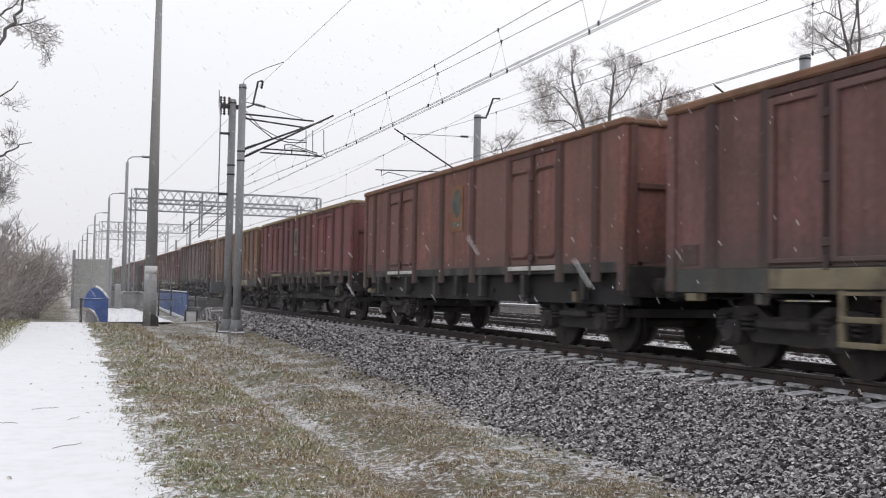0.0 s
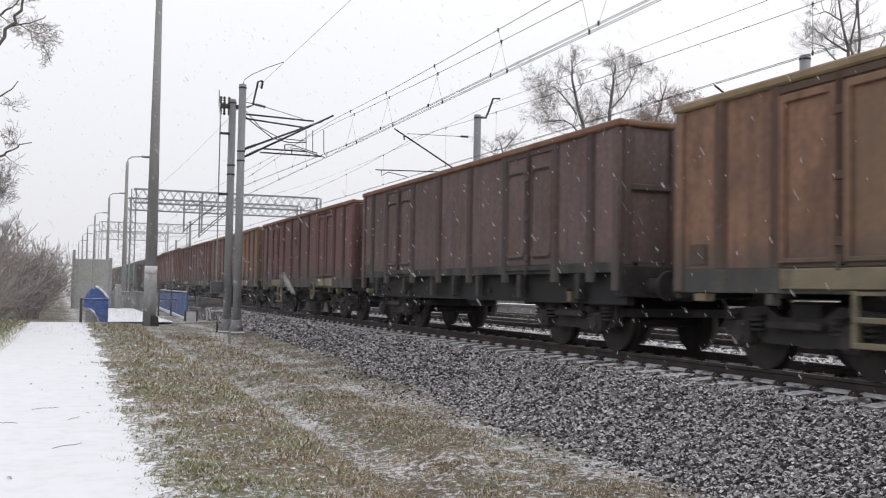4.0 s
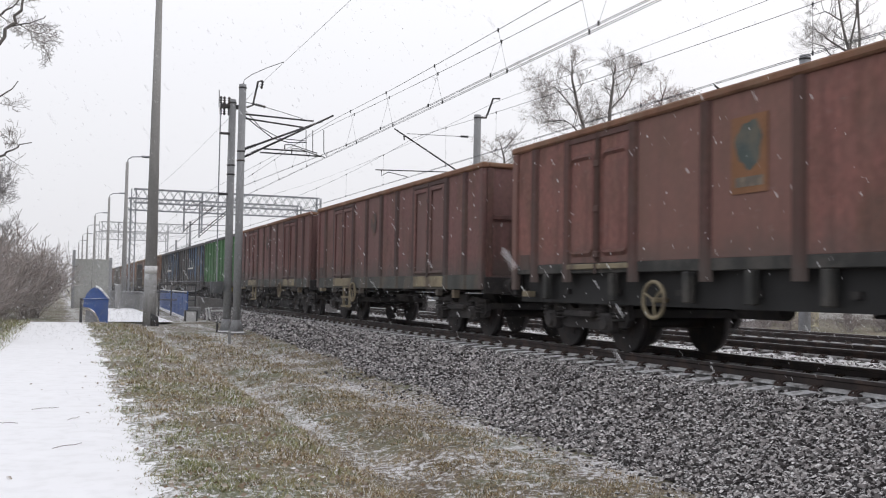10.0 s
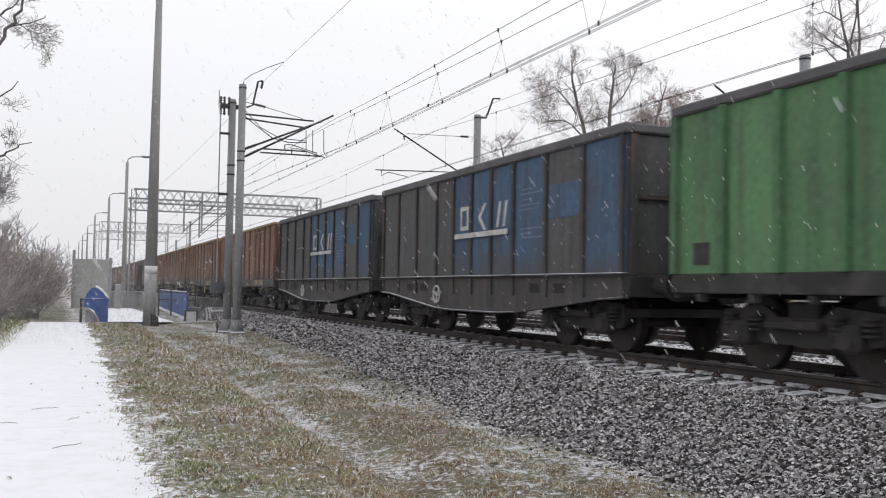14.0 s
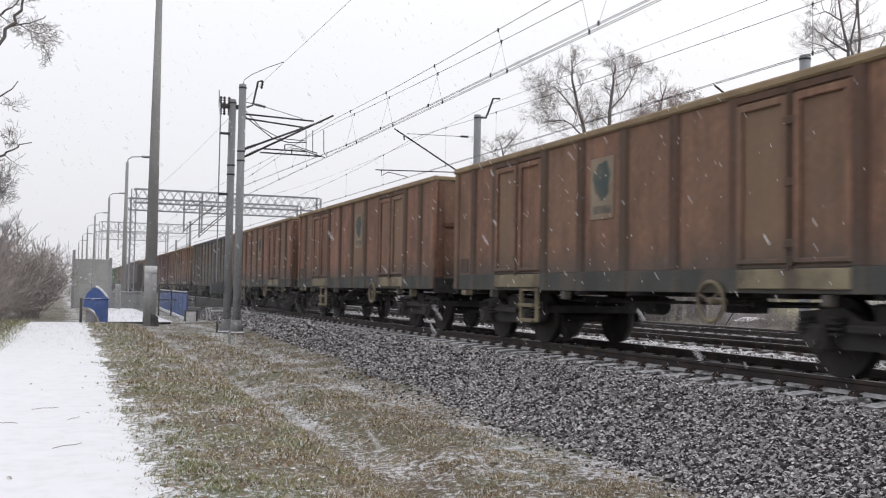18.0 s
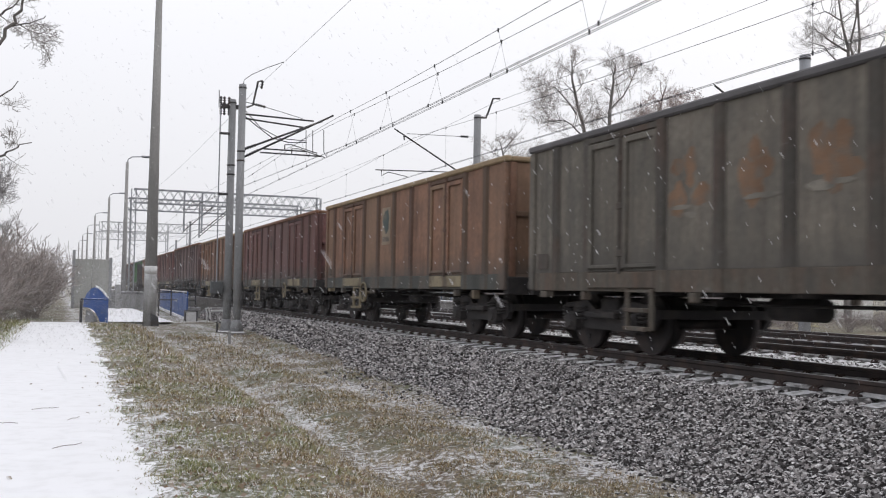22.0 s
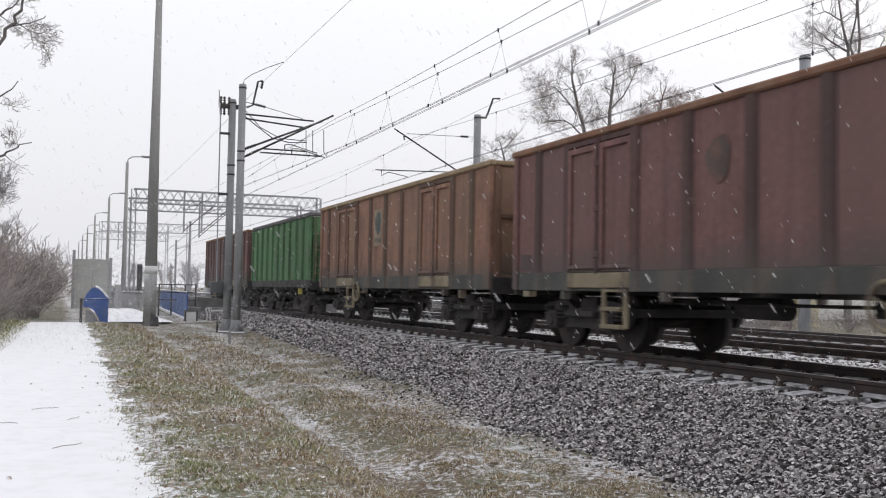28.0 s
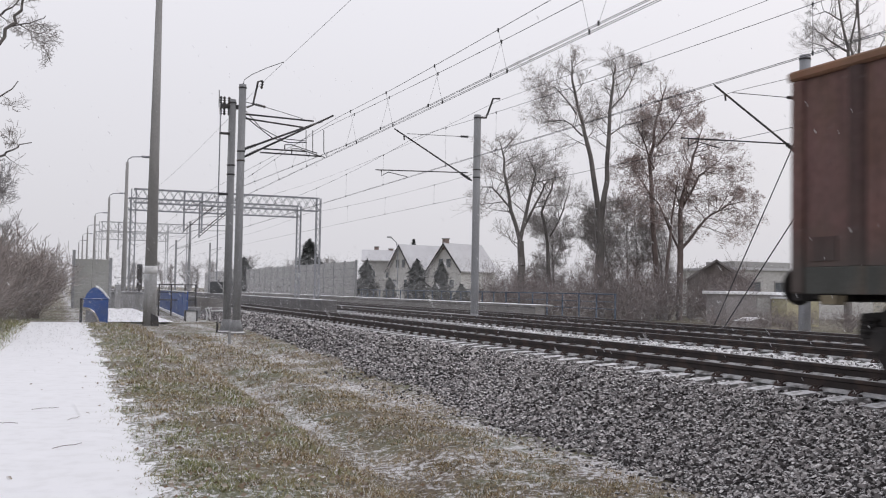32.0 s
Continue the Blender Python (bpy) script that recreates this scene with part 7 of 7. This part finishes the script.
def scatter_grass():
    rng = np.random.default_rng(7)
    V, F = [], []
    k = 0
    zones = ((0.4, 2.75, 4, 9, 7200, 0.036), (0.4, 2.9, 9, 16, 3300, 0.046), (0.6, 3.0, 16, 40, 560, 0.085), (2.75, 5.4, 4, 9, 5000, 0.036), (2.9, 5.6, 9, 16, 2600, 0.046), (3.0, 6.2, 16, 33, 620, 0.075), (-4.2, -1.0, 14, 42, 420, 0.16))
    for x0, x1, y0, y1, dens, ln in zones:
        n = int((x1 - x0) * (y1 - y0) * dens)
        xs, ys = rng.uniform(x0, x1, n), rng.uniform(y0, y1, n)
        r = rng.random((n, 5))
        for i in range(n):
            x, y = xs[i], ys[i]
            clump = noise.noise((x * 2.2, y * 2.2, 9)) + 0.5 * noise.noise((x * 6, y * 6, 4))
            if x > -0.9:
                e = path_edge(y)[1]
                if x < e - 0.68 + 1.2 * r[i, 0] ** 0.6 - 0.45 * clump:
                    continue
            else:
                if x > path_edge(y)[0] - 0.25 * r[i, 0]:
                    continue
            if r[i, 1] < 0.46 - clump * (1.3 if x > 2.8 else 0.9):
                continue
            if abs(x - 3.14 + 0.1 * min(1.0, max(0.0, (14 - y) / 7))) < 0.17 and r[i, 3] < 0.8 or x > 4.75 and r[i, 3] < 0.7 or x > 5.15 + 0.072 * max(0, y - 9.5):
                continue
            q = r[i, 2] * 6.283
            l = 1.5 * ln * (0.5 + r[i, 3]) if 2.1 < x < 2.65 else ln * (0.5 + r[i, 3]) * (1 + 0.6 * max(0, clump))
            lean = 0.6 + 1.0 * r[i, 4]
            w = (0.0030 + 0.00028 * y)
            z = ground_z(x, y) - 0.004
            c, s = math.cos(q), math.sin(q)
            hx, hz = math.sin(lean) * l, math.cos(lean) * l
            V += [(x - s * w, y + c * w, z), (x + s * w, y - c * w, z), (x + c * hx, y + s * hx, z + hz)]
            F.append((k, k + 1, k + 2))
            k += 3
    ob = new("grass", soup("grass", V, F, M["grass"]))
    tagged(ob, "short frosted tan and green winter grass beside the path", "grass", kind="stuff")


scatter_grass()
M["leaf_ground"] = mat("fallen_leaf", (0.19, 0.125, 0.08), rough=0.9, var=0.3, alt=(0.36, 0.31, 0.25), island=1.0, grain=0, bump=0, snow=0.35)


def scatter_leaves():
    rng = random.Random(11)
    vs, fs = [], []
    for i in range(4200):
        y = 4 + 28 * rng.random() ** 1.6
        e = path_edge(y)[1]
        x = e + rng.gauss(1.1, 0.8) if rng.random() < 0.97 else rng.uniform(-1.3, e)
        if x > 4.9 or x < -1.4 or (x < e - 0.1 and rng.random() < 0.88):
            continue
        z = (ground_z(x, y) if x > e else -0.583) + 0.012 + 0.02 * rng.random() * (x > e)
        s = 0.012 + 0.018 * rng.random()
        u = Vector((rng.gauss(0, 1), rng.gauss(0, 1), rng.gauss(0, 0.35))).normalized()
        w = u.orthogonal().normalized()
        w = (w + Vector((0, 0, rng.gauss(0, 0.2)))).normalized()
        c = Vector((x, y, z))
        k = len(vs)
        vs += [c - u * s, c + w * s * 0.6 + Vector((0, 0, s * 0.25)), c + u * s, c - w * s * 0.6]
        fs.append((k, k + 1, k + 2, k + 3))
    ob = new("fallen_leaves", soup("fallen_leaves", vs, fs, M["leaf_ground"]))
    tagged(ob, "curled brown fallen leaves on grass and snow", "leaves", kind="stuff")


scatter_leaves()


def twigs():
    rng = random.Random(13)
    for x, y, q, l in ((0.12, 9.5, 0.6, 0.3), (0.2, 11.4, 0.9, 0.2), (-0.1, 12.4, 0.2, 0.3), (-0.45, 11.2, 3.0, 0.2), (1.95, 21.4, 2.4, 0.5), (2.35, 8.3, 0.3, 0.3)):
        bm = bmesh.new()
        z = -0.57 if x < 1 else ground_z(x, y) + 0.03
        c, s = math.cos(q) * l / 2, math.sin(q) * l / 2
        pipe(bm, [(-c, -s, 0), (-c * 0.2, -s * 0.2 + 0.02, 0.008), (c * 0.5, s * 0.5 - 0.01, 0.006), (c, s + 0.02, 0.01)], 0.0035, 5)
        rod(bm, (c * 0.2, s * 0.2, 0.006), (c * 0.45 - s * 0.3, s * 0.45 + c * 0.3, 0.01), 0.0025, 0.0015, 5)
        ob = new("twig", mesh_of("twig", bm, M["shrub"]))
        ob.location = (x, y, z)
        tagged(ob, "thin brown twig lying on the snow", "twig", "fallen twigs")


twigs()

# ---- falling snow ----
DRIFT = Vector((math.cos(YAW) * 2.1, -math.sin(YAW) * 2.1, -3.3))      # metres a second


def snowfall():
    rng = np.random.default_rng(21)
    ax = np.array((math.sin(YAW), math.cos(YAW), 0.0))
    rt = np.array((math.cos(YAW), -math.sin(YAW), 0.0))
    up = np.array((0, 0, 1.0))
    v = np.array(DRIFT)
    P, S = [], []
    for d0, d1, n, lo, hi in ((0.9, 2.2, 260, 0.005, 0.009), (1.2, 5, 5200, 0.004, 0.009), (5, 14, 24000, 0.006, 0.012), (14, 40, 40000, 0.009, 0.017)):
        d = (rng.uniform(d0 ** 3, d1 ** 3, n)) ** (1 / 3)
        p = np.array(EYE) + np.outer(d, ax) + np.outer(rng.uniform(-0.5, 0.5, n) * d, rt) + np.outer((rng.uniform(-0.24, 0.34, n)) * d, up)
        t = rng.uniform(0, 32, n)
        P.append(p - np.outer(t, v))
        S.append(rng.uniform(lo, hi, n))
    P, S = np.concatenate(P), np.concatenate(S)
    tet = np.array([(1, 0, -0.35), (-0.5, 0.87, -0.35), (-0.5, -0.87, -0.35), (0, 0, 0.6)])
    q = rng.normal(size=(len(P), 3, 3))
    q, _ = np.linalg.qr(q)
    V = np.einsum("vi,nij->nvj", tet, q) * S[:, None, None] + P[:, None, :]
    F = (np.array([(0, 2, 1), (0, 1, 3), (1, 2, 3), (2, 0, 3)])[None] + 4 * np.arange(len(P))[:, None, None]).reshape(-1, 3)
    m = mat("snowflake", (0.9, 0.9, 0.92), rough=0.9, var=0.02, grain=0, bump=0)
    n, l = m.node_tree.nodes, m.node_tree.links
    tr, mx = n.new("ShaderNodeBsdfTranslucent"), n.new("ShaderNodeMixShader")
    tr.inputs["Color"].default_value = (0.95, 0.95, 0.97, 1)
    l.new(n["Principled BSDF"].outputs[0], mx.inputs[1])
    l.new(tr.outputs[0], mx.inputs[2])
    l.new(mx.outputs[0], n["Material Output"].inputs["Surface"])
    ob = new("snowfall", soup("snowfall", V.reshape(-1, 3).tolist(), F.tolist(), m))
    return tagged(ob, "white snowflakes drifting down across the line", "snow", kind="stuff")


SNOW = snowfall()
HAZE_DRIFT = Vector((0.02, -0.01, -0.02))


def fine_snow():
    """Stand-in for haze: see-through triangles set in the camera's view cone, sized by distance."""
    rng = np.random.default_rng(33)
    ax = np.array((math.sin(YAW), math.cos(YAW), 0.0))
    rt = np.array((math.cos(YAW), -math.sin(YAW), 0.0))
    up = np.array((0, 0, 1.0))
    P, S = [], []
    for d0, d1, lo, hi, n in ((18, 120, -0.05, 0.045, 200000), (120, 160, -0.02, 0.035, 34000)):
        d = rng.uniform(d0, d1, n)
        P.append(np.array(EYE) + np.outer(d, ax) + np.outer(rng.uniform(-0.52, 0.52, n) * d, rt) + np.outer((lo + (hi - lo) * rng.beta(1.4, 1.7, n)) * d, up))
        S.append(d * 0.00105 * rng.uniform(0.7, 1.3, n))
    P, S = np.concatenate(P), np.concatenate(S)
    lift = P[:, 2] > -0.3
    P, S = P[lift], S[lift]
    tri = np.array([(1, 0, 0), (-0.5, 0.87, 0), (-0.5, -0.87, 0)])
    q, _ = np.linalg.qr(rng.normal(size=(len(P), 3, 3)))
    V = (np.einsum("vi,nij->nvj", tri, q) * 1.5 * S[:, None, None] + P[:, None, :]).reshape(-1, 3)
    me = bpy.data.meshes.new("fine_snow")
    me.vertices.add(len(V))
    me.vertices.foreach_set("co", V.ravel())
    me.loops.add(len(V))
    me.loops.foreach_set("vertex_index", np.arange(len(V)))
    me.polygons.add(len(P))
    me.polygons.foreach_set("loop_start", np.arange(0, len(V), 3))
    me.update()
    m = mat("fine_snow", (0.93, 0.93, 0.95), rough=0.9, var=0.02, grain=0, bump=0)
    n, l = m.node_tree.nodes, m.node_tree.links
    thin, both, see, out = n.new("ShaderNodeBsdfTranslucent"), n.new("ShaderNodeMixShader"), n.new("ShaderNodeBsdfTransparent"), n.new("ShaderNodeMixShader")
    thin.inputs["Color"].default_value = (0.95, 0.95, 0.97, 1)
    l.new(n["Principled BSDF"].outputs[0], both.inputs[1])
    l.new(thin.outputs[0], both.inputs[2])
    out.inputs[0].default_value = 0.042          # mostly see-through, so the added haze stays smooth
    l.new(see.outputs[0], out.inputs[1])
    l.new(both.outputs[0], out.inputs[2])
    l.new(out.outputs[0], n["Material Output"].inputs["Surface"])
    me.materials.append(m)
    ob = new("fine_snow", me)
    return tagged(ob, "see-through pale flecks standing in for haze in the far air", "snow", kind="stuff")


HAZE = fine_snow()


def motions():
    walk(SNOW, [(0.0, pose(0, 0, 0)), (32.0, pose(*(DRIFT * 32.0)))])
    walk(HAZE, [(0.0, pose(0, 0, 0)), (32.0, pose(*(HAZE_DRIFT * 32.0)))])
    times = [float(i) for i in range(33)]
    for w, y0 in WAGONS:
        walk(w, [(t, pose(T1, y0 - travel(t), 0)) for t in times])
        # the wheels turn while the wagon is near
        on = [i / 30 for i in range(961) if -9 < y0 - travel(i / 30) < 44]
        for bg in w.children:
            if not bg.name.startswith("bogie"):
                continue
            for ws in bg.children:
                if ws.name.startswith("wheelset"):
                    at = ws.location.copy()
                    rows = [(t, pose(*at, rx=math.degrees(travel(t) / 0.46) % 360.0)) for t in on]
                    if on[0] > 0.04:
                        rows.insert(0, (0.0, rows[0][1]))
                    if on[-1] < 31.96:
                        rows.append((32.0, rows[-1][1]))
                    walk(ws, rows)


motions()
